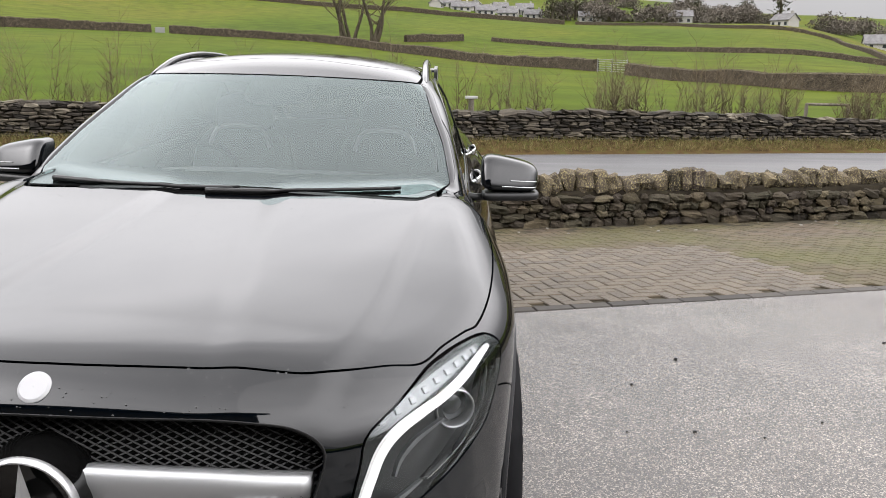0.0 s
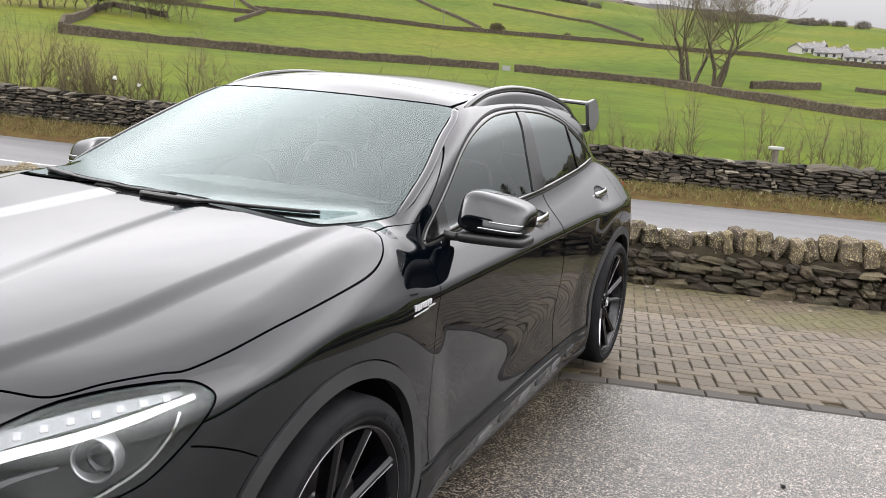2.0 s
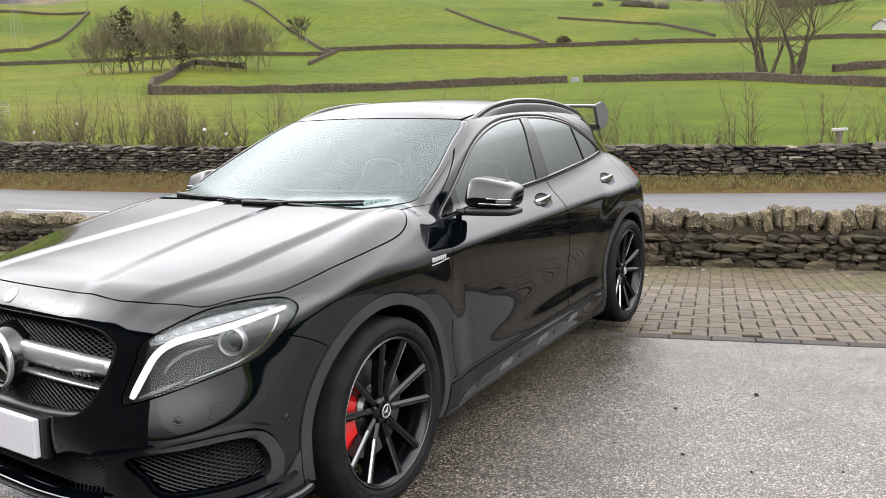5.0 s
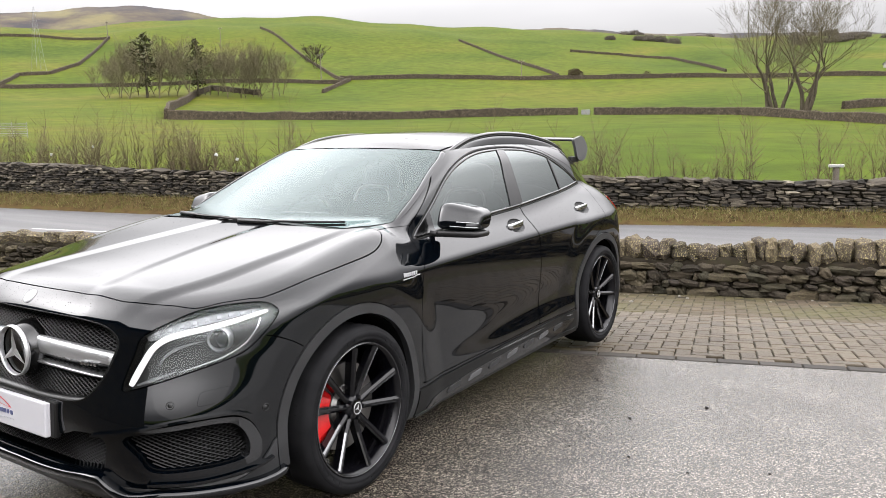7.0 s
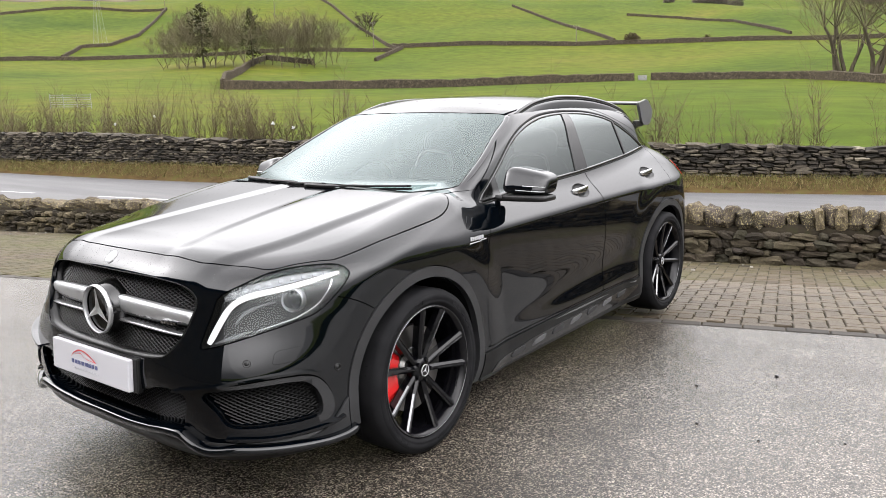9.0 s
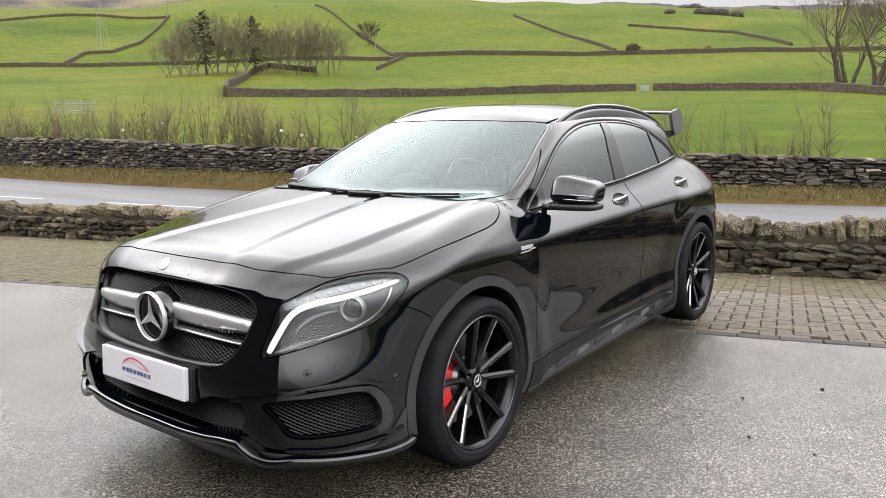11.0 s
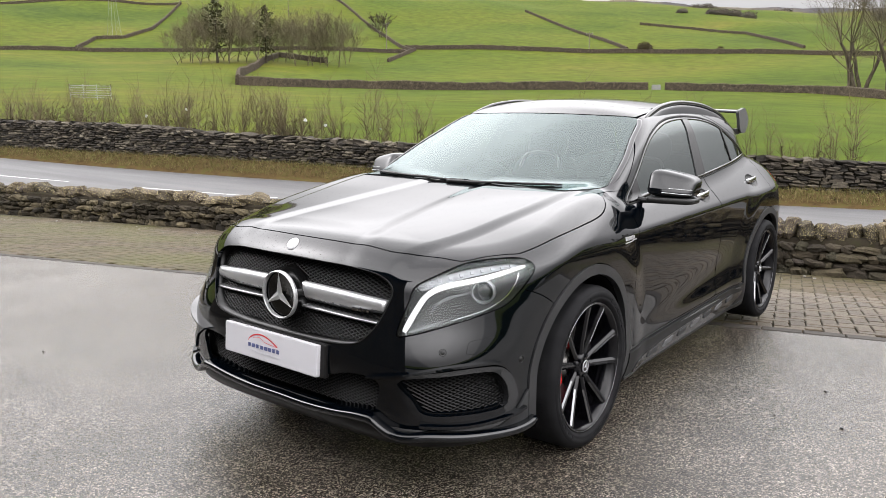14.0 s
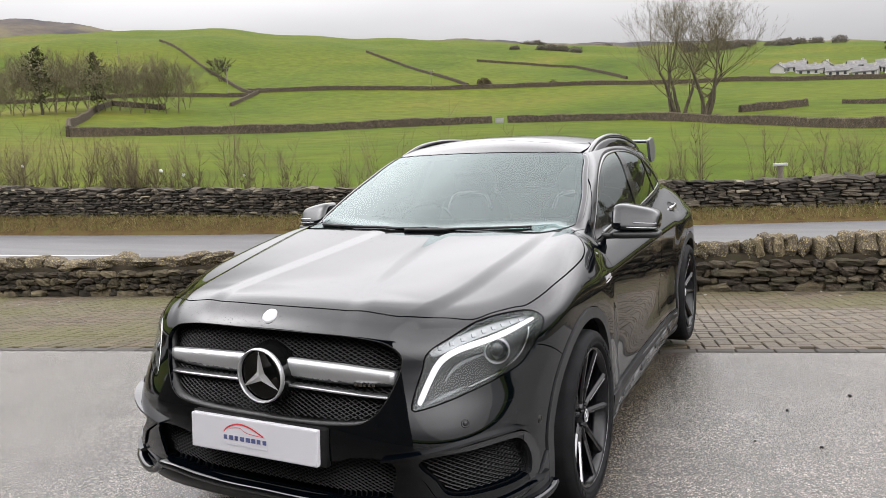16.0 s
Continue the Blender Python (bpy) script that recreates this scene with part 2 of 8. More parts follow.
def land_z(bearing, r):
    """Height of the fields and hills, for arrays of one size."""
    b, r = np.asarray(bearing, float), np.asarray(r, float)
    t = np.array(LAND)
    cols = [curve(b, np.column_stack([t[:, 0], t[:, k]])) for k in (1, 2, 3, 4)]
    r3, z3 = cols[0], HUB[2] + cols[0] * np.tan(np.radians(cols[1]))
    z4 = HUB[2] + 230 * np.tan(np.radians(cols[2]))
    zs = HUB[2] + 650 * np.tan(np.radians(cols[3]))
    rb = np.radians(b)
    u, v = uv(HUB[0] - r * np.sin(rb), HUB[1] + r * np.cos(rb))
    du = -np.sin(rb) * -SU + np.cos(rb) * CU
    r0 = np.where(du > 0.25, np.minimum((14.6 - uv(HUB[0], HUB[1])[1]) / np.maximum(du, 0.05), 45), 45.0)
    z0 = np.where(du > 0.25, verge_z(np.clip(u, -40, 40)) + 0.25, -0.1)
    xs = [r0, r3, np.full_like(r, 230.0), np.full_like(r, 430.0), np.full_like(r, 650.0), np.full_like(r, 1500.0)]
    zm = z4 + (zs - z4) * 0.60
    low = HUB[2] + 430 * np.tan(np.radians(cols[3] - 0.12))
    zm = np.where(b < 42, zm + (np.minimum(zm, low) - zm) * np.clip((42 - b) / 6, 0, 1), zm)
    zs_ = [z0, z3, z4, zm, zs, zs - 60]
    out = z0.copy()
    sl = [(zs_[k + 1] - zs_[k]) / (xs[k + 1] - xs[k]) for k in range(5)]
    tang = [sl[0]] + [2 * sl[k] * sl[k + 1] / (sl[k] + sl[k + 1] + 1e-9) * (sl[k] * sl[k + 1] > 0) for k in range(4)] + [sl[4]]
    for k in range(5):
        h = xs[k + 1] - xs[k]
        s = np.clip((r - xs[k]) / h, 0, 1)
        z = (2 * s ** 3 - 3 * s ** 2 + 1) * zs_[k] + (s ** 3 - 2 * s ** 2 + s) * h * tang[k] + (-2 * s ** 3 + 3 * s ** 2) * zs_[k + 1] + (s ** 3 - s ** 2) * h * tang[k + 1]
        out = np.where((r >= xs[k]) & (r <= xs[k + 1] + 1e-6), z, out)
    x, y = HUB[0] - r * np.sin(rb), HUB[1] + r * np.cos(rb)
    roll = np.sin(x * 0.031 + 1.3 * np.sin(y * 0.017)) * np.cos(y * 0.027 + 0.7) + 0.5 * np.sin(x * 0.083 + y * 0.061)
    return out + roll * 0.0035 * np.clip(r - 25, 0, 400)


def at(bearing, r):
    """A point of the land: x, y, z."""
    rb = math.radians(bearing)
    return HUB[0] - r * math.sin(rb), HUB[1] + r * math.cos(rb), float(land_z(np.array([bearing]), np.array([r]))[0])


# ---------------------------------------------------------------- ground materials
grass = material("field_grass", (0.1, 0.2, 0.02), 0.95, spec=0.04)
g1, g2, g3 = tex(grass, scale=0.016, detail=6, rough=0.6), tex(grass, scale=0.35, detail=5), tex(grass, scale=6.0, detail=4)
ga = ramp(grass, g1, [(0.28, (0.036, 0.061, 0.0042)), (0.44, (0.059, 0.087, 0.0056)), (0.58, (0.081, 0.099, 0.0082)), (0.74, (0.124, 0.108, 0.022))])
gb = ramp(grass, g2, [(0.3, (0.65, 0.68, 0.6)), (0.7, (1.15, 1.12, 1.0))])
gc = ramp(grass, g3, [(0.3, (0.86, 0.87, 0.85)), (0.7, (1.10, 1.10, 1.05))])
put(grass, "Base Color", mixed(grass, 1.0, mixed(grass, 1.0, ga, gb, "MULTIPLY"), gc, "MULTIPLY"))
bump(grass, g3, 0.25, 0.03)

moor = material("moorland", (0.2, 0.15, 0.08), 0.95, spec=0.1)
put(moor, "Base Color", ramp(moor, tex(moor, scale=0.012, detail=8, rough=0.6), [(0.42, (0.032, 0.029, 0.034)), (0.52, (0.072, 0.058, 0.044)), (0.66, (0.135, 0.118, 0.055))]))

tarmac = material("wet_tarmac", (0.06, 0.06, 0.06), 0.4)
t_big, t_mid, t_fine = tex(tarmac, scale=0.55, detail=3), tex(tarmac, scale=3.0, detail=5), tex(tarmac, "VORONOI", scale=190.0)
t_grain = tex(tarmac, scale=150.0, detail=4, rough=0.7)
t_cell = tarmac.node_tree.nodes.new("ShaderNodeTexVoronoi")
t_cell.inputs["Scale"].default_value = 190.0
tarmac.node_tree.links.new(tarmac.node_tree.nodes["Texture Coordinate"].outputs["Object"], t_cell.inputs["Vector"])
t_stone = maths(tarmac, "ADD", maths(tarmac, "MULTIPLY", t_cell.outputs["Color"], 0.62), maths(tarmac, "MULTIPLY", t_grain, 0.38))
tc = ramp(tarmac, t_stone, [(0.26, (0.008, 0.007, 0.006)), (0.42, (0.036, 0.031, 0.026)), (0.58, (0.086, 0.074, 0.062)), (0.80, (0.28, 0.250, 0.212))])
t_patch = mixed(tarmac, 1.0, ramp(tarmac, t_mid, [(0.3, (0.75, 0.74, 0.72)), (0.7, (1.18, 1.18, 1.18))]), ramp(tarmac, t_big, [(0.32, (0.80, 0.78, 0.75)), (0.68, (1.12, 1.12, 1.12))]), "MULTIPLY")
put(tarmac, "Base Color", mixed(tarmac, 1.0, tc, t_patch, "MULTIPLY"))
put(tarmac, "Roughness", ramp(tarmac, t_big, [(0.38, (0.09, 0.09, 0.09)), (0.62, (0.27, 0.27, 0.27))]))
bump(tarmac, maths(tarmac, "ADD", maths(tarmac, "MULTIPLY", t_fine, -1.0), t_grain), 0.42, 0.0030)

road_mat = material("wet_road", (0.07, 0.07, 0.072), 0.6, spec=0.22)
r_f = tex(road_mat, scale=60.0, detail=3)
put(road_mat, "Base Color", ramp(road_mat, r_f, [(0.3, (0.050, 0.049, 0.051)), (0.7, (0.084, 0.082, 0.083))]))
put(road_mat, "Roughness", ramp(road_mat, tex(road_mat, scale=0.6, detail=3, stretch=(0.15, 1, 1)), [(0.3, (0.45, 0.45, 0.45)), (0.7, (0.65, 0.65, 0.65))]))
bump(road_mat, r_f, 0.3, 0.004)

verge_mat = material("rough_verge", (0.16, 0.13, 0.05), 0.95, spec=0.0)
put(verge_mat, "Base Color", ramp(verge_mat, tex(verge_mat, scale=3.0, detail=8, rough=0.7), [(0.3, (0.024, 0.017, 0.009)), (0.5, (0.080, 0.054, 0.025)), (0.7, (0.066, 0.074, 0.020))]))
bump(verge_mat, tex(verge_mat, scale=25.0, detail=4), 0.8, 0.03)

mortar = material("dirty_joint_sand", (0.06, 0.055, 0.04), 0.95, spec=0.1)
put(mortar, "Base Color", ramp(mortar, tex(mortar, scale=9.0, detail=5), [(0.3, (0.028, 0.024, 0.018)), (0.7, (0.062, 0.055, 0.036))]))

white_line = material("worn_road_paint", (0.75, 0.75, 0.72), 0.6)
put(white_line, "Base Color", ramp(white_line, tex(white_line, scale=14, detail=6), [(0.35, (0.26, 0.26, 0.25)), (0.5, (0.50, 0.50, 0.48))]))


def sheet(name, us, vs, height, mat, smooth=True):
    """A ground sheet over a grid of u and v."""
    uu, vv = np.meshgrid(us, vs, indexing="ij")
    zz = height(uu, vv)
    x, y = xy(uu, vv)
    verts = np.column_stack([x.ravel(), y.ravel(), zz.ravel()])
    n = len(vs)
    faces = [(i * n + j, (i + 1) * n + j, (i + 1) * n + j + 1, i * n + j + 1) for i in range(len(us) - 1) for j in range(n - 1)]
    return new(name, mesh_of(name, verts, faces, mat, smooth))


def edge_v(u):
    """Where the tarmac ends and the block paving begins."""
    return 0.76 + 0.035 * (u - 1.06)


def apron_z(u, v):
    return -0.37 * np.clip((v - edge_v(u)) / (4.92 - edge_v(u)), 0, 1)


forecourt = sheet("forecourt", np.linspace(-70, 70, 57), np.linspace(-60, 0, 31), lambda u, v: 0 * u, tarmac)
for k, vert in enumerate(forecourt.data.vertices):  # its far edge follows the border course
    if k % 31 == 30:
        fu = -70 + 2.5 * (k // 31)
        vert.co.x, vert.co.y = xy(fu, float(edge_v(fu)))
tagged(forecourt, "wet dark grey tarmac forecourt with fine aggregate", "ground", kind="structure")

apron = sheet("paving_bed", np.linspace(-70, 70, 141), np.linspace(0, 1, 9), lambda u, t: -0.37 * t - 0.016, mortar)
for k, vert in enumerate(apron.data.vertices):
    fu, ft = -70 + (k // 9), (k % 9) / 8
    e = float(edge_v(fu))
    vert.co.x, vert.co.y = xy(fu, e + ft * (5.1 - e))
tagged(apron, "dirty jointing sand under the paving blocks", "ground", kind="structure")

road = sheet("road", np.linspace(-70, 70, 141), np.linspace(5.0, 13.2, 12), lambda u, v: road_z(u) + 0.06 * (1 - ((v - 9.1) / 4.1) ** 2) - 0.03, road_mat)
tagged(road, "wet grey country road beyond the low wall", "road", kind="structure")
verge = sheet("verge", np.linspace(-70, 70, 281), np.linspace(13.2, 14.75, 14),
              lambda u, v: (road_z(u) - 0.03) + (verge_z(u) + 0.02 - road_z(u)) * np.clip((v - 13.2) / 1.0, 0, 1) + 0.03 * np.sin(u * 7.1 + v * 5) * np.sin(u * 3.3 - v * 9) * (v > 13.25), verge_mat)
tagged(verge, "rough brown and green grass verge beside the road", "verge", kind="structure")
for k, (u0, u1) in enumerate([(-32.5, -28.3), (-26.0, -21.8), (-19.6, -15.4), (-13.15, -8.9), (-6.7, -2.4), (-0.2, 3.3), (3.9, 9.5), (11.5, 16.0), (18, 22.5)]):
    us = np.linspace(u0, u1, 12)
    line = sheet("road_marking", us, [8.80, 8.91], lambda u, v: road_z(u) + 0.06 * (1 - ((v - 9.1) / 4.1) ** 2) - 0.026, white_line)
    tagged(line, "worn white painted line on the road", "road marking", kind="structure")

# fields and hills, one sheet to the horizon
bearings = np.concatenate([np.arange(-180, -75, 5.0), np.arange(-75, 95, 0.8), np.arange(95, 181, 5.0)])
radii = np.concatenate([np.linspace(14, 60, 24), np.geomspace(64, 1500, 56)])
bb, rr = np.meshgrid(bearings, radii, indexing="ij")
zz = land_z(bb.ravel(), rr.ravel())
lx, ly = HUB[0] - rr.ravel() * np.sin(np.radians(bb.ravel())), HUB[1] + rr.ravel() * np.cos(np.radians(bb.ravel()))
nr = len(radii)
quads = np.array([(i * nr + j, i * nr + j + 1, (i + 1) * nr + j + 1, (i + 1) * nr + j) for i in range(len(bearings) - 1) for j in range(nr - 1)])
tris = np.vstack([quads[:, [0, 1, 2]], quads[:, [0, 2, 3]]])[:, ::-1]
lu, lv = uv(lx, ly)
V, N, F = clip(np.column_stack([lx, ly, zz]), np.tile((0.0, 0.0, 1.0), (len(lx), 1)), tris, np.maximum(np.maximum(lv - 14.6, -59.9 - lv), np.abs(lu) - 69.9))
fields = tagged(new("ground", mesh_of("ground", V, F, grass, True)), "bright green winter pasture rolling up into low hills", "field", kind="structure")

# the moor beyond, on the skyline
for m0, m1, tops, shape in (
        (40, 82, [(40, 7.0), (44, 8.6), (47.5, 9.45), (50, 9.9), (53.4, 10.2), (57, 9.95), (60, 9.5), (66, 9.3), (74, 8.6), (82, 7.0)], "distant brown moorland hill on the skyline"),
        (-14, 34, [(-14, 4.2), (-8, 5.4), (-2, 6.2), (5, 6.9), (12, 7.45), (16, 7.7), (18, 7.8), (20, 8.1), (22.8, 8.45), (25.3, 8.55), (27.2, 8.5), (29, 8.2), (34, 7.4)], "distant rough pasture and moor on the skyline")):
    mb = np.arange(m0, m1, 0.4)
    rows = []
    for f, rr_ in ((0, 760), (0.5, 940), (0.8, 1000), (1, 1060), (0.7, 1300)):
        el = curve(mb, tops) - (1 - f) * 3 + (0.035 * np.sin(mb * 1.9) + 0.015 * np.sin(mb * 5.3 + f * 9)) * f
        rows.append(np.column_stack([HUB[0] - rr_ * np.sin(np.radians(mb)), HUB[1] + rr_ * np.cos(np.radians(mb)), HUB[2] + rr_ * np.tan(np.radians(el))]))
    n = len(mb)
    tagged(new("moor_hill", mesh_of("moor_hill", np.vstack(rows), [(k * n + i, k * n + i + 1, (k + 1) * n + i + 1, (k + 1) * n + i) for k in range(4) for i in range(n - 1)], moor, True)), shape, "hill", kind="structure")


# ---------------------------------------------------------------- the car's materials
paint = material("black_car_paint", (0.0006, 0.0013, 0.0024), 0.6, coat=1.0, spec=0.0)
paint.node_tree.nodes["Principled BSDF"].inputs["Coat Roughness"].default_value = 0.015
p_n = tex(paint, "NOISE", scale=3.0, detail=5)
paint.node_tree.nodes["Principled BSDF"].inputs["Coat IOR"].default_value = 1.46
put(paint, "Coat Roughness", ramp(paint, p_n, [(0.3, (0.024, 0.024, 0.024)), (0.75, (0.050, 0.050, 0.050))]))
gloss_black = material("gloss_black_plastic", (0.004, 0.004, 0.004), 0.10)
satin_black = material("satin_black_plastic", (0.006, 0.006, 0.006), 0.42, spec=0.3)
cladding = material("grey_grained_plastic", (0.03, 0.03, 0.032), 0.5, spec=0.35)
bump(cladding, tex(cladding, scale=420.0, detail=2), 0.25, 0.001)
put(cladding, "Base Color", ramp(cladding, tex(cladding, scale=7.0, detail=4), [(0.3, (0.016, 0.0163, 0.017)), (0.75, (0.028, 0.0283, 0.030))]))
mesh_black = material("black_mesh_plastic", (0.005, 0.005, 0.005), 0.45, spec=0.2)
dark_void = material("dark_interior", (0.006, 0.006, 0.006), 0.9, spec=0.05)
chrome = material("chrome", (0.62, 0.625, 0.63), 0.06, metal=1.0)
satin_silver = material("satin_silver", (0.50, 0.505, 0.51), 0.32, metal=0.85)
rubber = material("tyre_rubber", (0.014, 0.014, 0.015), 0.6, spec=0.04)
put(rubber, "Base Color", ramp(rubber, tex(rubber, scale=12.0, detail=5), [(0.3, (0.008, 0.008, 0.0088)), (0.75, (0.018, 0.018, 0.019))]))
emblem_silver = material("polished_emblem", (0.62, 0.625, 0.63), 0.30, metal=0.75)
wheel_silver = material("satin_emblem", (0.42, 0.42, 0.43), 0.4, spec=0.3)
flaked = material("flaking_silver_film", (0.5, 0.505, 0.51), 0.38, metal=0.7)
f_n = flaked.node_tree.nodes
f_sep = f_n.new("ShaderNodeSeparateXYZ")
f_z = tex(flaked, scale=55.0, detail=5, rough=0.7)
flaked.node_tree.links.new(f_n["Texture Coordinate"].outputs["Object"], f_sep.inputs["Vector"])
f_mask = maths(flaked, "LESS_THAN", maths(flaked, "SUBTRACT", f_sep.outputs["Z"], maths(flaked, "MULTIPLY", f_z, 0.034)), 0.6715)
put(flaked, "Base Color", mixed(flaked, f_mask, (0.50, 0.505, 0.51), (0.012, 0.012, 0.012)))
put(flaked, "Metallic", maths(flaked, "MULTIPLY", maths(flaked, "SUBTRACT", 1.0, f_mask), 0.7))
seal = material("black_rubber_seal", (0.006, 0.006, 0.006), 0.6, spec=0.12)
alloy_black = material("gloss_black_alloy", (0.003, 0.003, 0.004), 0.16, coat=0.12, spec=0.16)
alloy_cut = material("machined_alloy_edge", (0.22, 0.222, 0.228), 0.25, metal=1.0)
disc_steel = material("brake_disc_steel", (0.28, 0.27, 0.26), 0.35, metal=1.0)
caliper_red = material("red_caliper_lacquer", (0.62, 0.012, 0.012), 0.25, coat=0.5)
plate_white = material("white_acrylic_plate", (0.55, 0.545, 0.57), 0.25)
plate_blue = material("dark_blue_print", (0.07, 0.085, 0.20), 0.4)
plate_red = material("red_print", (0.62, 0.03, 0.04), 0.4)
plate_grey = material("pale_grey_print", (0.45, 0.45, 0.48), 0.4)
leather = material("black_leather", (0.10, 0.10, 0.10), 0.5)
bump(leather, tex(leather, scale=90.0, detail=2), 0.2, 0.002)
piping = material("pale_piping", (0.7, 0.7, 0.68), 0.5)
lamp_band = material("lamp_silver_band", (0.20, 0.205, 0.21), 0.38, metal=0.85)
lamp_dark = material("lamp_housing", (0.022, 0.0225, 0.023), 0.3, spec=0.3)
tail_red = material("red_tail_lens", (0.35, 0.01, 0.012), 0.15)
drl = material("daylight_strip", (0.5, 0.5, 0.48), 0.3)
drl.node_tree.nodes["Principled BSDF"].inputs["Emission Color"].default_value = (1.0, 0.99, 0.96, 1)
drl.node_tree.nodes["Principled BSDF"].inputs["Emission Strength"].default_value = 0.45
led_clear = material("clear_led_lens", (0.40, 0.41, 0.42), 0.3, spec=0.3)


def pane(name, tint, gain=1.0, mirror_tint=(0.80, 0.86, 0.85)):
    """Clear glass: what it lets through, and a mirror that grows towards grazing."""
    m = bpy.data.materials.new(name)
    m.use_nodes = True
    n, l = m.node_tree.nodes, m.node_tree.links
    n.clear()
    t, g, x, f, o = n.new("ShaderNodeBsdfTransparent"), n.new("ShaderNodeBsdfGlossy"), n.new("ShaderNodeMixShader"), n.new("ShaderNodeLayerWeight"), n.new("ShaderNodeOutputMaterial")
    t.inputs["Color"].default_value = (*tint, 1)
    g.inputs["Roughness"].default_value = 0.01
    g.inputs["Color"].default_value = (*mirror_tint, 1)
    f.inputs["Blend"].default_value = 0.5
    flat = ((gain - 1) / (gain + 1)) ** 2
    rise, fac = n.new("ShaderNodeMath"), n.new("ShaderNodeMath")
    rise.operation, fac.operation = "POWER", "MULTIPLY_ADD"
    rise.inputs[1].default_value = 5.0
    fac.inputs[1].default_value, fac.inputs[2].default_value = 1 - flat, flat
    l.new(f.outputs["Facing"], rise.inputs[0])
    l.new(rise.outputs["Value"], fac.inputs[0])
    l.new(fac.outputs["Value"], x.inputs["Fac"])
    l.new(t.outputs["BSDF"], x.inputs[1])
    l.new(g.outputs["BSDF"], x.inputs[2])
    l.new(x.outputs["Shader"], o.inputs["Surface"])
    return m


screen_glass = pane("windscreen_glass", (0.42, 0.47, 0.46), 1.86, (0.64, 0.73, 0.725))
door_glass = pane("tinted_side_glass", (0.20, 0.21, 0.22), 2.05)
dark_glass = pane("privacy_glass", (0.05, 0.05, 0.055), 2.3)
lens_glass = pane("headlamp_lens", (0.9, 0.91, 0.92), 1.45)


# ---------------------------------------------------------------- the car's outer skin
CAR = Vector((0.012, 0.0, -0.003))
LEAN, PIVOT = radians(1.3), Vector((0.40, 0.0, 0.8))  # body rolled so that its far outline fits the camera's view
HUBS = [(-1.35, 0.345), (1.35, 0.345)]


def smax(a, b, k):
    h = np.clip(1 - np.abs(a - b) / k, 0, 1)
    return np.maximum(a, b) + h * h * k * 0.25


def smin(a, b, k):
    return -smax(-a, -b, k)


def step(x, a, b):
    t = np.clip((x - a) / (b - a), 0, 1)
    return t * t * (3 - 2 * t)


def half_width(y, z):
    crease = 0.885 + 0.018 * np.clip(y, -1.2, 1.8)
    flank_ = curve(z, [(0.10, 0.78), (0.18, 0.842), (0.25, 0.862), (0.33, 0.868), (0.45, 0.861), (0.60, 0.863), (0.72, 0.868), (0.80, 0.869), (0.90, 0.867), (1.4, 0.86)])
    over = z - crease
    lean = 0.72 - 0.34 * step(-y, 0.80, 1.05) * (1 - step(-y, 1.55, 1.95))
    w = smin(flank_, 0.867 - lean * over - 0.5 * over * np.abs(over), 0.014)
    swell = 0.012 * np.exp(-((y + 1.35) / 0.42) ** 2 - ((z - 0.60) / 0.26) ** 2) + 0.016 * np.exp(-((y - 1.40) / 0.45) ** 2 - ((z - 0.66) / 0.28) ** 2)
    hollow = 0.016 * np.exp(-((y - 0.05 - 0.9 * (z - 0.45)) / 0.75) ** 2 - ((z - 0.47 - 0.05 * y) / 0.13) ** 2)
    taper = 0.020 * np.clip((-0.9 - y) / 0.9, 0, 1) ** 2 + 0.008 * np.clip((y - 1.2) / 0.9, 0, 1) ** 2
    flare = 0.015 * sum(step(0.68 - np.hypot(y - yh, z - 0.36), 0.0, 0.17) for yh in (-1.35, 1.35))
    return w + swell + flare - hollow - taper


def bonnet_z(x, y):
    c = curve(y, [(-2.35, 0.830), (-2.20, 0.885), (-2.10, 0.925), (-1.95, 0.952), (-1.7, 0.984), (-1.4, 1.020), (-1.1, 1.053), (-0.9, 1.068), (-0.7, 1.075), (-0.3, 1.13), (0.3, 1.17), (1.3, 1.22), (1.6, 1.18), (1.9, 1.12), (2.3, 1.05)])
    fall = curve(y, [(-2.3, 0.085), (-1.9, 0.082), (-1.5, 0.040), (-1.0, 0.000), (-0.85, 0.000), (-0.6, 0.030), (0.5, 0.04), (2.2, 0.06)])
    ax = np.abs(x)
    xc = curve(y, [(-2.3, 0.44), (-2.1, 0.49), (-1.9, 0.545), (-1.5, 0.595), (-0.9, 0.64), (0, 0.7), (2, 0.7)])
    dome = 0.013 * (1 - step(ax, xc - 0.028, xc + 0.034)) * step(-y, 0.6, 1.0)
    xi = curve(y, [(-2.3, 0.33), (-2.05, 0.30), (-1.76, 0.25), (-1.35, 0.195), (-0.9, 0.17), (0, 0.17), (2, 0.17)])
    groove = -0.007 * (1 - step(ax, xi - 0.05, xi + 0.04)) * step(-y, 0.6, 1.0)
    return c - fall * (ax / 0.75) ** 2.2 + dome - 0.008 + groove


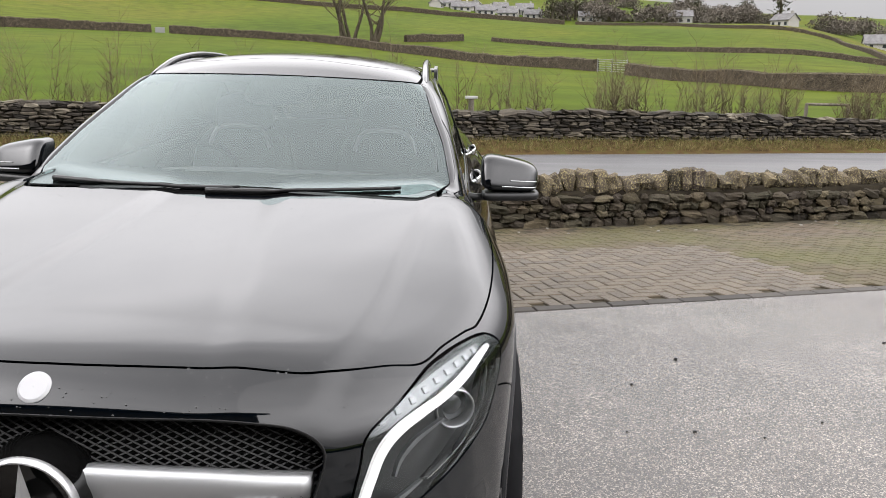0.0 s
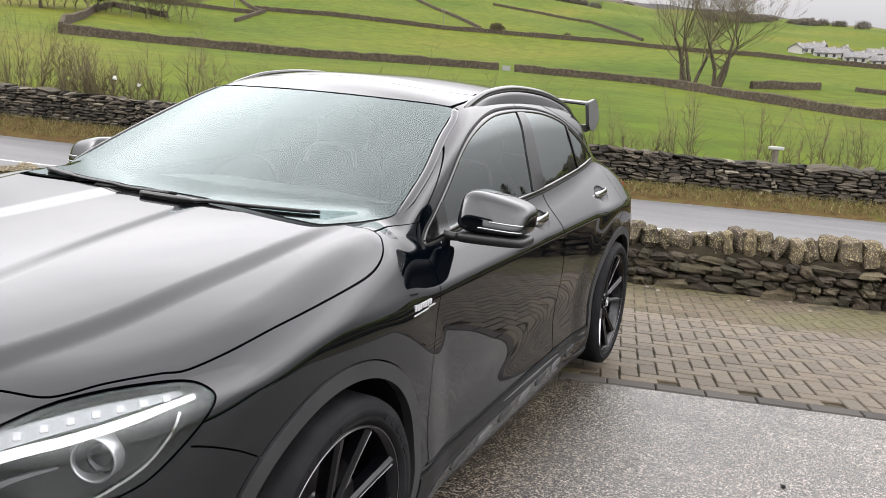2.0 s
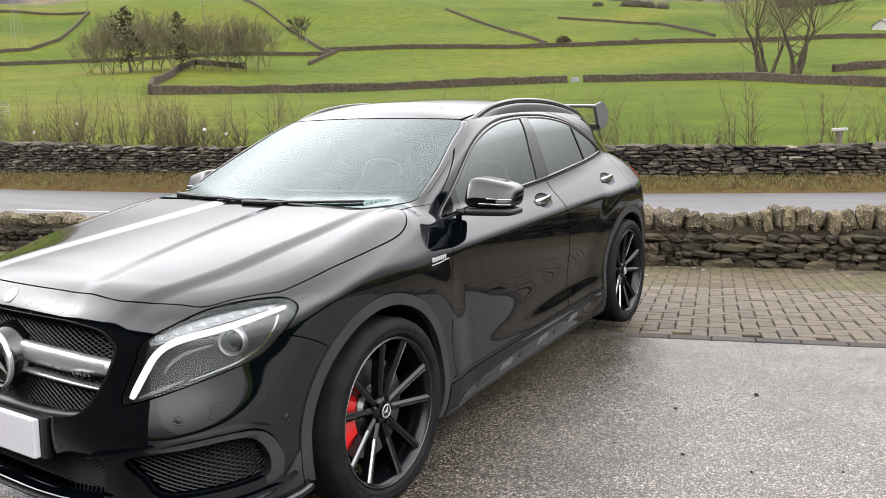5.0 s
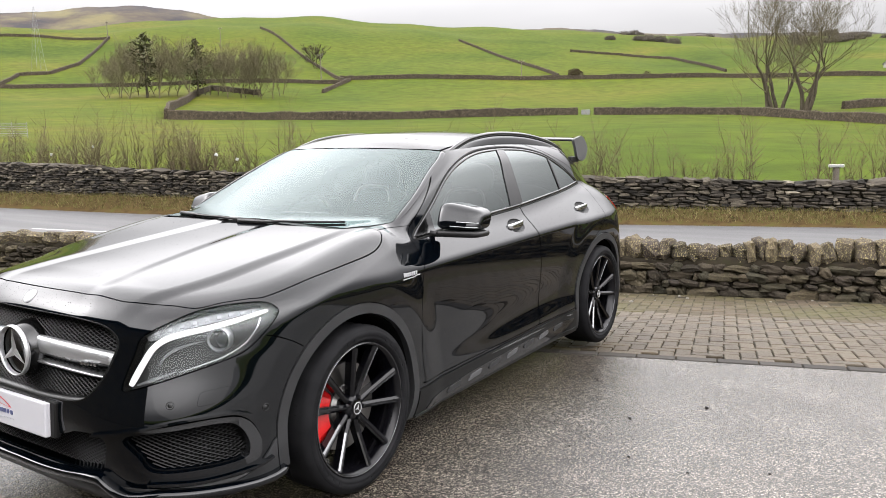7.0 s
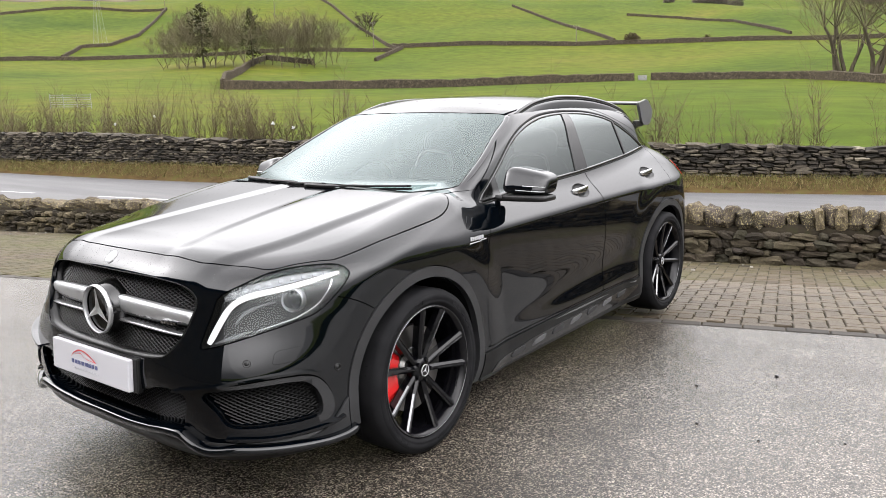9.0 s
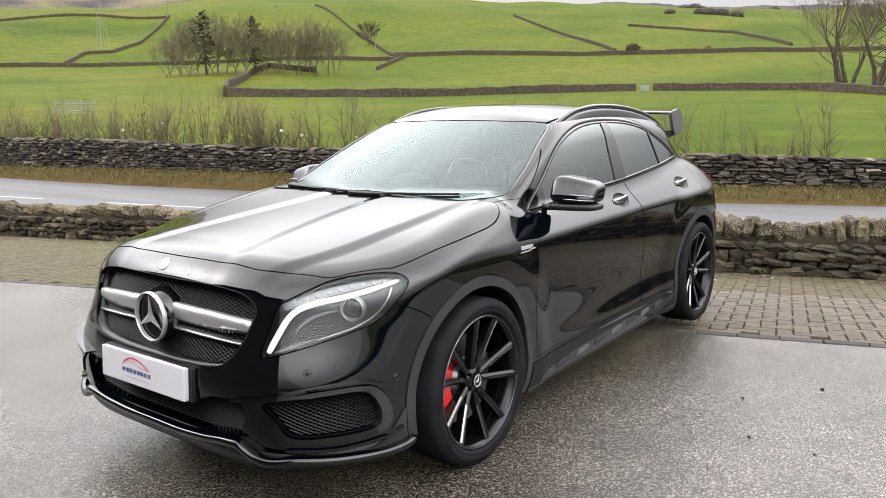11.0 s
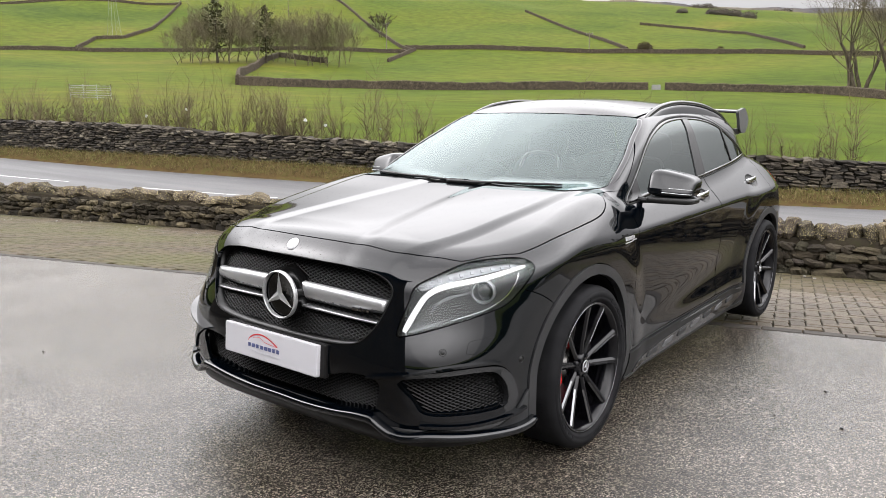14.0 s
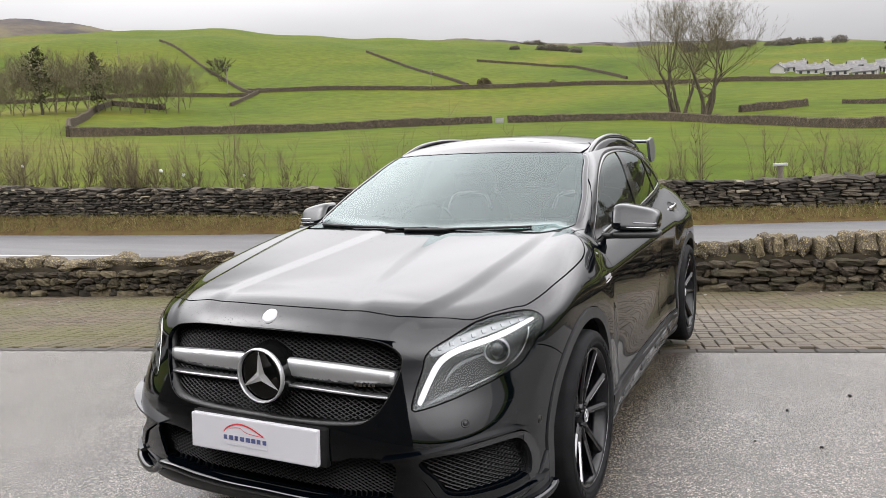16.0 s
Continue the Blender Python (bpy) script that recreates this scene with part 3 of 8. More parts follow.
def lower(x, y, z):
    ax = np.abs(x)
    yf = curve(z, [(0.10, -2.12), (0.20, -2.20), (0.30, -2.235), (0.42, -2.250), (0.50, -2.252), (0.58, -2.242), (0.65, -2.226), (0.72, -2.214), (0.80, -2.204), (0.88, -2.188), (0.95, -2.15), (1.1, -2.05)])
    p = curve(z, [(0.1, 4.9), (0.45, 4.8), (0.53, 4.5), (0.6, 4.0), (0.66, 3.65), (0.72, 3.4), (0.80, 3.1), (0.88, 2.7), (1.1, 2.5)])
    yr = curve(z, [(0.1, 2.02), (0.3, 2.14), (0.6, 2.17), (0.9, 2.13), (1.1, 2.05), (1.3, 1.95)])
    yb = -1.50 - 0.12 * (1 - step(z, 0.45, 0.85))
    a = np.where(y < yb, (yb - y) / (yb - yf), np.where(y > 1.45, (y - 1.45) / (yr - 1.45), 0))
    a = np.clip(a, 0, 3)
    w = half_width(np.clip(y, -1.9, 2.0), z)
    n = (ax / w) ** p + a ** np.where(y < 0, 2.25, 3.7)
    ring = (n ** (1 / p) - 1) * w
    top = z - bonnet_z(x, y)
    return smax(ring, top, 0.10)


def house(x, y, z):
    ax = np.abs(x)
    xb = curve(y, [(-1.4, 0.675), (-0.96, 0.728), (-0.5, 0.746), (0.3, 0.756), (1.0, 0.735), (1.40, 0.706), (1.62, 0.652), (1.85, 0.578), (2.3, 0.50)])
    side = ax - (xb - 0.33 * (z - 1.05) - 0.22 * step(y, 1.30, 1.70) * (z - 1.16) - 0.16 * np.clip(z - 1.05, 0, 1) ** 2)
    roof = z - (1.500 - curve(y, [(-1.6, 0.32), (-0.8, 0.12), (-0.25, 0.040), (0.1, 0.010), (0.5, 0.0), (1.0, 0.016), (1.6, 0.075), (2.2, 0.18)]) - 0.072 * (ax / 0.6) ** 2.4)
    bow = 0.13 * (1 - (ax / 0.6) ** 2)
    screen = ((-0.17 - bow - 2.30 * (1.395 - z) + 0.35 * (1.395 - z) ** 2) - y) * 0.40
    back = (y - (1.68 - 0.10 * (ax / 0.6) ** 2 + 1.05 * (1.42 - z))) * 0.65
    f = smax(side, roof, 0.11)
    f = smax(f, screen, 0.035)
    f = smax(f, back, 0.045)
    return smax(f, 0.93 - z, 0.03)


def skin(x, y, z):
    return smin(lower(x, y, z), house(x, y, z), 0.022)


def shoot(origin, ways, far=1.7):
    """Where rays from inside meet the skin, and the skin's normals there."""
    lo, hi = np.zeros(len(ways)), np.full(len(ways), far)
    for _ in range(34):
        mid = (lo + hi) / 2
        p = origin + ways * mid[:, None]
        f = skin(p[:, 0], p[:, 1], p[:, 2])
        lo, hi = np.where(f < 0, mid, lo), np.where(f < 0, hi, mid)
    p = origin + ways * lo[:, None]
    e = 0.0015
    n = np.column_stack([skin(*(p + d).T) - skin(*(p - d).T) for d in np.eye(3) * e])
    return p, n / np.linalg.norm(n, axis=1)[:, None]


MID_Z, NOSE, TAIL = 0.62, -1.30, 1.60


def grid(p, n, rows, cols):
    q = np.array([(i * cols + j, (i + 1) * cols + j, (i + 1) * cols + j + 1, i * cols + j + 1) for i in range(rows - 1) for j in range(cols - 1)])
    return p, n, np.vstack([q[:, [0, 1, 2]], q[:, [0, 2, 3]]])


elev = np.radians(np.concatenate([np.linspace(-32, 10, 46), np.linspace(10.6, 34, 50), np.linspace(34.6, 90, 74)]))
stations = np.linspace(NOSE, TAIL, 225)
ss, ee = np.meshgrid(stations, elev, indexing="ij")
P, Nn = shoot(np.column_stack([0 * ss.ravel(), ss.ravel(), 0 * ss.ravel() + MID_Z]), np.column_stack([np.cos(ee.ravel()), 0 * ee.ravel(), np.sin(ee.ravel())]))
SIDE = grid(P, Nn, len(stations), len(elev))
caps = []
for y0, sgn, count in ((NOSE, -1, 110), (TAIL, 1, 40)):
    az = np.radians(np.linspace(0, 90, count))
    aa, ee = np.meshgrid(az, elev, indexing="ij")
    aa, ee = aa.ravel(), ee.ravel()
    P, Nn = shoot(np.column_stack([0 * aa, 0 * aa + y0, 0 * aa + MID_Z]), np.column_stack([np.cos(ee) * np.sin(aa), sgn * np.cos(ee) * np.cos(aa), np.sin(ee)]))
    caps.append(grid(P, Nn, count, len(elev)))


def joined(*meshes):
    vs, ns, fs, k = [], [], [], 0
    for v, n, f in meshes:
        vs.append(v), ns.append(n), fs.append(f + k)
        k += len(v)
    return np.vstack(vs), np.vstack(ns), np.vstack(fs)


def faced(m):
    """Turns all triangles so that they face along their normals."""
    v, n, f = m
    a = np.cross(v[f[:, 1]] - v[f[:, 0]], v[f[:, 2]] - v[f[:, 0]])
    flip = (a * n[f].mean(1)).sum(1) < 0
    f = f.copy()
    f[flip] = f[flip][:, ::-1]
    return v, n, f


HALF = faced(joined(SIDE, *caps))


def mirror(m):
    v, n, f = m
    return v * (-1, 1, 1), n * (-1, 1, 1), f[:, ::-1]


# ---------------------------------------------------------------- the car's panels
car = new("car")
car.matrix_basis = Matrix.Translation(CAR + PIVOT) @ Matrix.Rotation(LEAN, 4, "Y") @ Matrix.Translation(-PIVOT)
tagged(car, "wet gloss black compact crossover car parked on tarmac", "car")
GAP = 0.0022


def azim(v):
    """A chart round the nose: degrees round it, scaled to about metres, against height."""
    return np.degrees(np.arctan2(np.abs(v[:, 0]), -(v[:, 1] + 1.4))) * 0.015, v[:, 2]


def az_outline(pts, n=80):
    return spline([(a * 0.015, z) for a, z in pts], n, True)


def both(m):
    return joined(m, mirror(m))


def flanged(m, depth=0.012):
    """Adds a rim that turns inwards along the open edges, so that a panel has thickness."""
    v, n, f = m
    e = np.sort(np.vstack([f[:, [0, 1]], f[:, [1, 2]], f[:, [2, 0]]]), axis=1)
    u, idx, c = np.unique(e, axis=0, return_index=True, return_counts=True)
    raw = np.vstack([f[:, [0, 1]], f[:, [1, 2]], f[:, [2, 0]]])[idx[c == 1]]
    on_axis = (np.abs(v[raw[:, 0], 0]) < 1e-4) & (np.abs(v[raw[:, 1], 0]) < 1e-4)
    raw = raw[~on_axis]
    if not len(raw):
        return m
    a, b = raw[:, 0], raw[:, 1]
    k = len(v)
    nv = np.vstack([v[a], v[b], v[b] - n[b] * depth, v[a] - n[a] * depth])
    side = np.cross(v[b] - v[a], n[a])
    side /= np.linalg.norm(side, axis=1)[:, None] + 1e-9
    q = np.arange(len(a))
    L = len(a)
    nf = np.vstack([np.column_stack([k + q, k + 3 * L + q, k + 2 * L + q]), np.column_stack([k + q, k + 2 * L + q, k + L + q])])
    return faced((np.vstack([v, nv]), np.vstack([n, side, side, side, side]), np.vstack([f, nf])))


def panel(name, m, mat, label="", parent=None, lift=0.0, rim=0.012):
    v, n, f = m
    if lift:
        v = v + n * lift
    v, n, f = flanged((v, n, f), rim) if rim else (v, n, f)
    return child(name, mesh_of(name, v, f, mat, normals=n), parent or car, label)


def sides(name, m, mat, label="", lift=0.0, rim=0.012):
    return [panel(name, m, mat, label, None, lift, rim), panel(name, mirror(m), mat, label, None, lift, rim)]


rest = HALF


def take(g):
    """Cuts the region where g is over zero out of what is left of the skin."""
    global rest
    val = g(rest[0])
    piece = clip(*rest, val - GAP)
    rest = clip(*rest, -val - GAP)
    return piece


def largest(m):
    """The largest connected piece of a triangle mesh."""
    v, n, f = m
    key = np.unique(np.round(v, 5), axis=0, return_inverse=True)[1].ravel()
    tag = np.arange(key.max() + 1)
    for _ in range(400):
        low = tag[key[f]].min(1)
        before = tag.copy()
        np.minimum.at(tag, key[f].ravel(), np.repeat(low, 3))
        tag = tag[tag]
        if (tag == before).all():
            break
    owner = tag[key[f[:, 0]]]
    best = np.bincount(owner).argmax()
    return v, n, f[owner == best]


def drop_where(g):
    global rest
    rest = clip(*rest, -g(rest[0]))


def arch(v, r):
    """Over zero within r of either wheel's centre, on the flanks."""
    d = np.minimum(*(np.hypot(v[:, 1] - y, v[:, 2] - z - 0.012) for y, z in HUBS))
    return np.where(np.abs(v[:, 0]) > 0.55, r - d, -1.0)


drop_where(lambda v: np.where(v[:, 1] < -1.6, 0.262, 0.19) - v[:, 2])
drop_where(lambda v: arch(v, 0.393))
under = rest  # for the dark layer behind the gaps
arch_trim = take(lambda v: arch(v, 0.437))
for s, m in ((1, arch_trim), (-1, mirror(arch_trim))):
    for yy in (-1, 1):
        piece = clip(*m, m[0][:, 1] * yy)
        panel("arch_trim", piece, cladding, "dark grey grained plastic wheel arch trim", None, 0.006, 0.03)
frame_grey = material("satin_grey_plastic", (0.018, 0.0185, 0.02), 0.2)
step_grey = material("pale_grey_plastic", (0.075, 0.075, 0.078), 0.45)
sill = take(lambda v: np.where((np.abs(v[:, 1]) < 1.15) & (np.abs(v[:, 0]) > 0.5), 0.322 + 0.012 * v[:, 1] - v[:, 2], -1))
sides("sill", sill, mesh_black, "gloss black sill with a stepped grey insert", 0.010, 0.03)
insert = clip(*sill, inside_of(sill[0][:, 1], sill[0][:, 2], [(-0.86, 0.200), (-0.80, 0.240), (-0.45, 0.270), (0.70, 0.296), (0.88, 0.292), (0.72, 0.222), (-0.3, 0.194)]))
sides("sill_insert", insert, gloss_black, "dark grey plastic sill insert", 0.016, 0.008)
for k in range(7):
    y0 = -0.66 + 0.205 * k
    block = clip(*insert, inside_of(insert[0][:, 1], insert[0][:, 2], [(y0 - 0.005, 0.222 + 0.006 * k), (y0 + 0.02, 0.250 + 0.006 * k), (y0 + 0.130, 0.258 + 0.006 * k), (y0 + 0.115, 0.230 + 0.007 * k)]))
    if len(block[2]):
        sides("sill_step", block, step_grey if k % 2 else cladding, "", 0.021, 0.006)
sill_edge = clip(*sill, np.minimum(0.0045 - np.abs(sill[0][:, 2] - 0.306 - 0.012 * sill[0][:, 1]), 0.84 - np.abs(sill[0][:, 1])))
sides("sill_trim", sill_edge, step_grey, "", 0.014, 0.006)
sill_lip = clip(*sill, 0.208 + 0.010 * sill[0][:, 1] - sill[0][:, 2])
sides("sill_lip", sill_lip, satin_black, "grey lower lip of the sill", 0.018, 0.012)

# openings in the nose
front = lambda v: v[:, 1] < -1.75
GRILLE = spline([(-0.36, 0.829), (-0.25, 0.836), (0, 0.838), (0.25, 0.836), (0.36, 0.829), (0.445, 0.812), (0.494, 0.772), (0.486, 0.71), (0.455, 0.635), (0.405, 0.580), (0.33, 0.560), (0.18, 0.550), (0, 0.548), (-0.18, 0.550), (-0.33, 0.560), (-0.405, 0.580), (-0.455, 0.635), (-0.486, 0.71), (-0.494, 0.772), (-0.445, 0.812)], 140, True)
grille_in = lambda v: np.where(front(v), inside_of(v[:, 0], v[:, 2], GRILLE), -1)
INTAKE = spline([(-0.36, 0.458), (-0.26, 0.432), (0, 0.430), (0.26, 0.432), (0.36, 0.458), (0.46, 0.462), (0.505, 0.435), (0.49, 0.365), (0.46, 0.318), (0.3, 0.310), (0, 0.306), (-0.3, 0.310), (-0.46, 0.318), (-0.49, 0.365), (-0.505, 0.435), (-0.46, 0.462)], 110, True)
intake_in = lambda v: np.where(front(v), inside_of(v[:, 0], v[:, 2], INTAKE), -1)
FOG = az_outline([(35.6, 0.466), (45.5, 0.488), (53.9, 0.489), (57.2, 0.462), (59.0, 0.410), (59.0, 0.362), (57.0, 0.345), (49, 0.343), (41.0, 0.350), (38.4, 0.400)])
fog_in = lambda v: np.where(v[:, 1] < -1.6, inside_of(*azim(v), FOG), -1)
LAMP = az_outline([(34.8, 0.616), (35.6, 0.665), (37.4, 0.735), (38.8, 0.787), (44.4, 0.829), (50.0, 0.857), (56.0, 0.868), (62.0, 0.870), (65.8, 0.866), (67.8, 0.852), (68.4, 0.832), (66.5, 0.797), (62.8, 0.747), (59.2, 0.710), (54.0, 0.688), (47.0, 0.661), (41.1, 0.635), (37.0, 0.618)])
lamp_in = lambda v: np.where(v[:, 1] < -1.5, inside_of(*azim(v), LAMP), -1)

lamp_skin = take(lamp_in)
drop_where(lambda v: grille_in(v))
drop_where(lambda v: intake_in(v))
fog_frame = take(lambda v: np.where(v[:, 1] < -1.6, inside_of(*azim(v), az_outline([(31.5, 0.470), (45.6, 0.506), (54.6, 0.507), (58.9, 0.482), (61.3, 0.426), (61.9, 0.372), (60.2, 0.326), (51, 0.318), (40.0, 0.328), (36.2, 0.400)])), -1))
fog_trim = clip(*fog_frame, -fog_in(fog_frame[0]))

# glass
SCREEN = spline([(-0.550, 1.384), (-0.30, 1.396), (0, 1.400), (0.30, 1.396), (0.550, 1.384), (0.584, 1.345), (0.613, 1.280), (0.660, 1.187), (0.687, 1.098), (0.687, 1.064), (0.60, 1.056), (0.3, 1.060), (0, 1.063), (-0.3, 1.060), (-0.60, 1.056), (-0.687, 1.064), (-0.687, 1.098), (-0.660, 1.187), (-0.613, 1.280), (-0.584, 1.345)], 180, True)
screen = take(lambda v: np.where((v[:, 1] < 0.1) & (v[:, 1] > -1.35), inside_of(v[:, 0], v[:, 2], SCREEN), -1))
WINDOWS = spline([(-0.79, 0.988), (-0.67, 1.062), (-0.54, 1.142), (-0.36, 1.255), (-0.20, 1.322), (0.0, 1.372), (0.20, 1.394), (0.45, 1.400), (0.71, 1.388), (0.97, 1.345), (1.20, 1.258), (1.36, 1.178), (1.425, 1.138), (1.30, 1.122), (1.05, 1.096), (0.70, 1.070), (0.37, 1.047), (0.0, 1.028), (-0.4, 1.006), (-0.65, 0.986)], 190, True)
greenhouse = take(lambda v: np.where((np.abs(v[:, 0]) > 0.52) & (v[:, 1] > -0.9), inside_of(v[:, 1], v[:, 2], WINDOWS), -1))
REAR_SCREEN = spline([(-0.42, 1.36), (0, 1.375), (0.42, 1.36), (0.46, 1.28), (0.49, 1.12), (0.42, 1.08), (0, 1.07), (-0.42, 1.08), (-0.49, 1.12), (-0.46, 1.28)], 70, True)
rear_screen = take(lambda v: np.where(v[:, 1] > 1.65, inside_of(v[:, 0], v[:, 2], REAR_SCREEN), -1))

# doors, bonnet, lids
BONNET = spline([(0, -2.123), (0.11, -2.121), (0.21, -2.114), (0.31, -2.103), (0.45, -2.081), (0.542, -2.026), (0.593, -1.993), (0.658, -1.949), (0.70, -1.87), (0.745, -1.79), (0.776, -1.735), (0.806, -1.60), (0.822, -1.41), (0.822, -1.22), (0.806, -1.10), (0.772, -1.03), (0.715, -1.00), (0.55, -1.05), (0.3, -1.10), (0, -1.115), (-0.3, -1.10), (-0.3, -2.098), (-0.15, -2.118)], 210, True)
bonnet = take(lambda v: np.where((v[:, 2] > 0.78) & (v[:, 1] < -0.9), inside_of(v[:, 0], v[:, 1], BONNET), -1))
COWL = spline([(-0.3, -1.12), (0, -1.113), (0.3, -1.10), (0.55, -1.05), (0.66, -1.012), (0.665, -0.95), (0.63, -0.93), (0.3, -0.80), (0, -0.8), (-0.3, -0.8)], 80, True)
cowl = take(lambda v: np.where((v[:, 2] > 0.98) & (v[:, 2] < 1.12), inside_of(v[:, 0], v[:, 1], COWL), -1))
FRONT_DOOR = spline([(-0.785, 1.03), (-0.812, 0.985), (-0.815, 0.92), (-0.850, 0.82), (-0.880, 0.65), (-0.868, 0.45), (-0.850, 0.345), (-0.80, 0.330), (0.36, 0.338), (0.40, 0.36), (0.42, 0.60), (0.375, 0.90), (0.34, 1.05), (0.33, 1.44), (0.0, 1.42), (-0.3, 1.35), (-0.62, 1.135), (-0.73, 1.068)], 190, True)
flank = lambda v: np.abs(v[:, 0]) > 0.5
front_door = take(lambda v: np.where(flank(v), inside_of(v[:, 1], v[:, 2], FRONT_DOOR), -1))
REAR_DOOR = spline([(0.345, 1.05), (0.382, 0.90), (0.428, 0.60), (0.41, 0.36), (0.43, 0.340), (0.90, 0.346), (0.945, 0.40), (1.00, 0.56), (1.14, 0.74), (1.31, 0.83), (1.42, 0.90), (1.46, 1.00), (1.46, 1.13), (1.38, 1.22), (1.18, 1.30), (0.8, 1.40), (0.34, 1.44)], 180, True)
rear_door = take(lambda v: np.where(flank(v), inside_of(v[:, 1], v[:, 2], REAR_DOOR), -1))
wing_line = lambda y: curve(y, [(-1.85, 0.765), (-1.77, 0.752), (-1.70, 0.722), (-1.6, 0.66), (-1.4, 0.6)])
bumper = take(lambda v: np.where(v[:, 1] < -1.55, np.where(v[:, 1] < -1.80, 0.98, wing_line(v[:, 1])) - v[:, 2], -1))
ROOF = spline([(-0.545, -0.20), (0, -0.29), (0.545, -0.20), (0.56, 0.2), (0.56, 1.0), (0.52, 1.5), (0, 1.56), (-0.52, 1.5), (-0.56, 1.0), (-0.56, 0.2)], 120, True)
roof = take(lambda v: np.where(v[:, 2] > 1.30, inside_of(v[:, 0], v[:, 1], ROOF), -1))
PANO = spline([(-0.50, -0.02), (0, -0.10), (0.50, -0.02), (0.50, 0.9), (0, 0.92), (-0.50, 0.9)], 100, True)
pano_val = lambda v: inside_of(v[:, 0], v[:, 1], PANO)
pano, roof = clip(*roof, pano_val(roof[0]) - GAP), clip(*roof, -pano_val(roof[0]) - GAP)
wing = clip(*rest, -0.70 - rest[0][:, 1])
wing = clip(*wing, 1.045 - wing[0][:, 2])
ahead = clip(*rest, -0.70 - rest[0][:, 1])
rest = joined(clip(*rest, rest[0][:, 1] + 0.70), clip(*ahead, ahead[0][:, 2] - 1.045 - GAP))
boot = clip(*rest, np.minimum(rest[0][:, 1] - 1.72, rest[0][:, 2] - 0.55))
rest = clip(*rest, -np.minimum(rest[0][:, 1] - 1.72, rest[0][:, 2] - 0.55) - GAP)
rear_bumper = clip(*rest, np.minimum(rest[0][:, 1] - 1.60, 0.55 - rest[0][:, 2]))
rest = clip(*rest, -np.minimum(rest[0][:, 1] - 1.60, 0.55 - rest[0][:, 2]))

panel("bonnet", both(bonnet), paint, "wet black bonnet with raised creases")
panel("front_bumper", both(bumper), paint)
corner = clip(*bumper, inside_of(*azim(bumper[0]), az_outline([(55.0, 0.262), (60.0, 0.290), (63.5, 0.345), (66.0, 0.385), (72.0, 0.39), (74.0, 0.25), (64.0, 0.24)], 50)))
sides("corner_trim", corner, cladding, "grey plastic trim at the bumper's lower corner", 0.007, 0.012)
panel("cowl", both(largest(cowl)), gloss_black, "glossy black plastic scuttle below the windscreen")
sides("front_wing", wing, paint)
BOWLS, BOWL = ((0.180, 0.957), (1.160, 0.984)), (0.088, 0.036)  # the bowls behind the door handles
front_door, rear_door = (clip(*m, (np.hypot((m[0][:, 1] - y) / BOWL[0], (m[0][:, 2] - z) / BOWL[1]) - 1) * BOWL[1]) for m, (y, z) in zip((front_door, rear_door), BOWLS))
fd, rd = sides("front_door", front_door, paint), sides("rear_door", rear_door, paint)
panel("body_shell", both(rest), paint)
panel("roof", both(roof), paint)
panel("roof_glass", both(pano), gloss_black, "black glass roof panel")
panel("tailgate", both(boot), paint)
panel("rear_bumper", both(rear_bumper), paint)
panel("windscreen", both(screen), screen_glass, "rain-wet windscreen reflecting the sky", rim=0).visible_shadow = False
border = 0.028 + 0.03 * (screen[0][:, 2] < 1.10) - inside_of(screen[0][:, 0], screen[0][:, 2], SCREEN)
sensor_patch = 0.11 * (1 - ((np.abs(screen[0][:, 0]) / 0.112) ** 4 + (np.clip(1.40 - screen[0][:, 2], 0, 1) / 0.10) ** 4) ** 0.25)
frit = clip(*screen, np.maximum(border, sensor_patch))
panel("windscreen_border", both(frit), dark_void, "black printed border of the windscreen", None, -0.005, 0)
panel("rear_window", both(rear_screen), dark_glass, rim=0)
fa, fz = azim(fog_trim[0])
outer = np.maximum(fz - 0.487, (fa / 0.015 - 57.0) * 0.015) - 0.25 * np.clip(0.40 - fz, 0, 1)
sides("intake_frame", clip(*fog_trim, outer), frame_grey, "satin grey frame of the bumper intake", 0.010, 0.05)
sides("intake_frame", clip(*fog_trim, -outer), paint, "gloss black lower frame of the bumper intake", 0.008, 0.05)

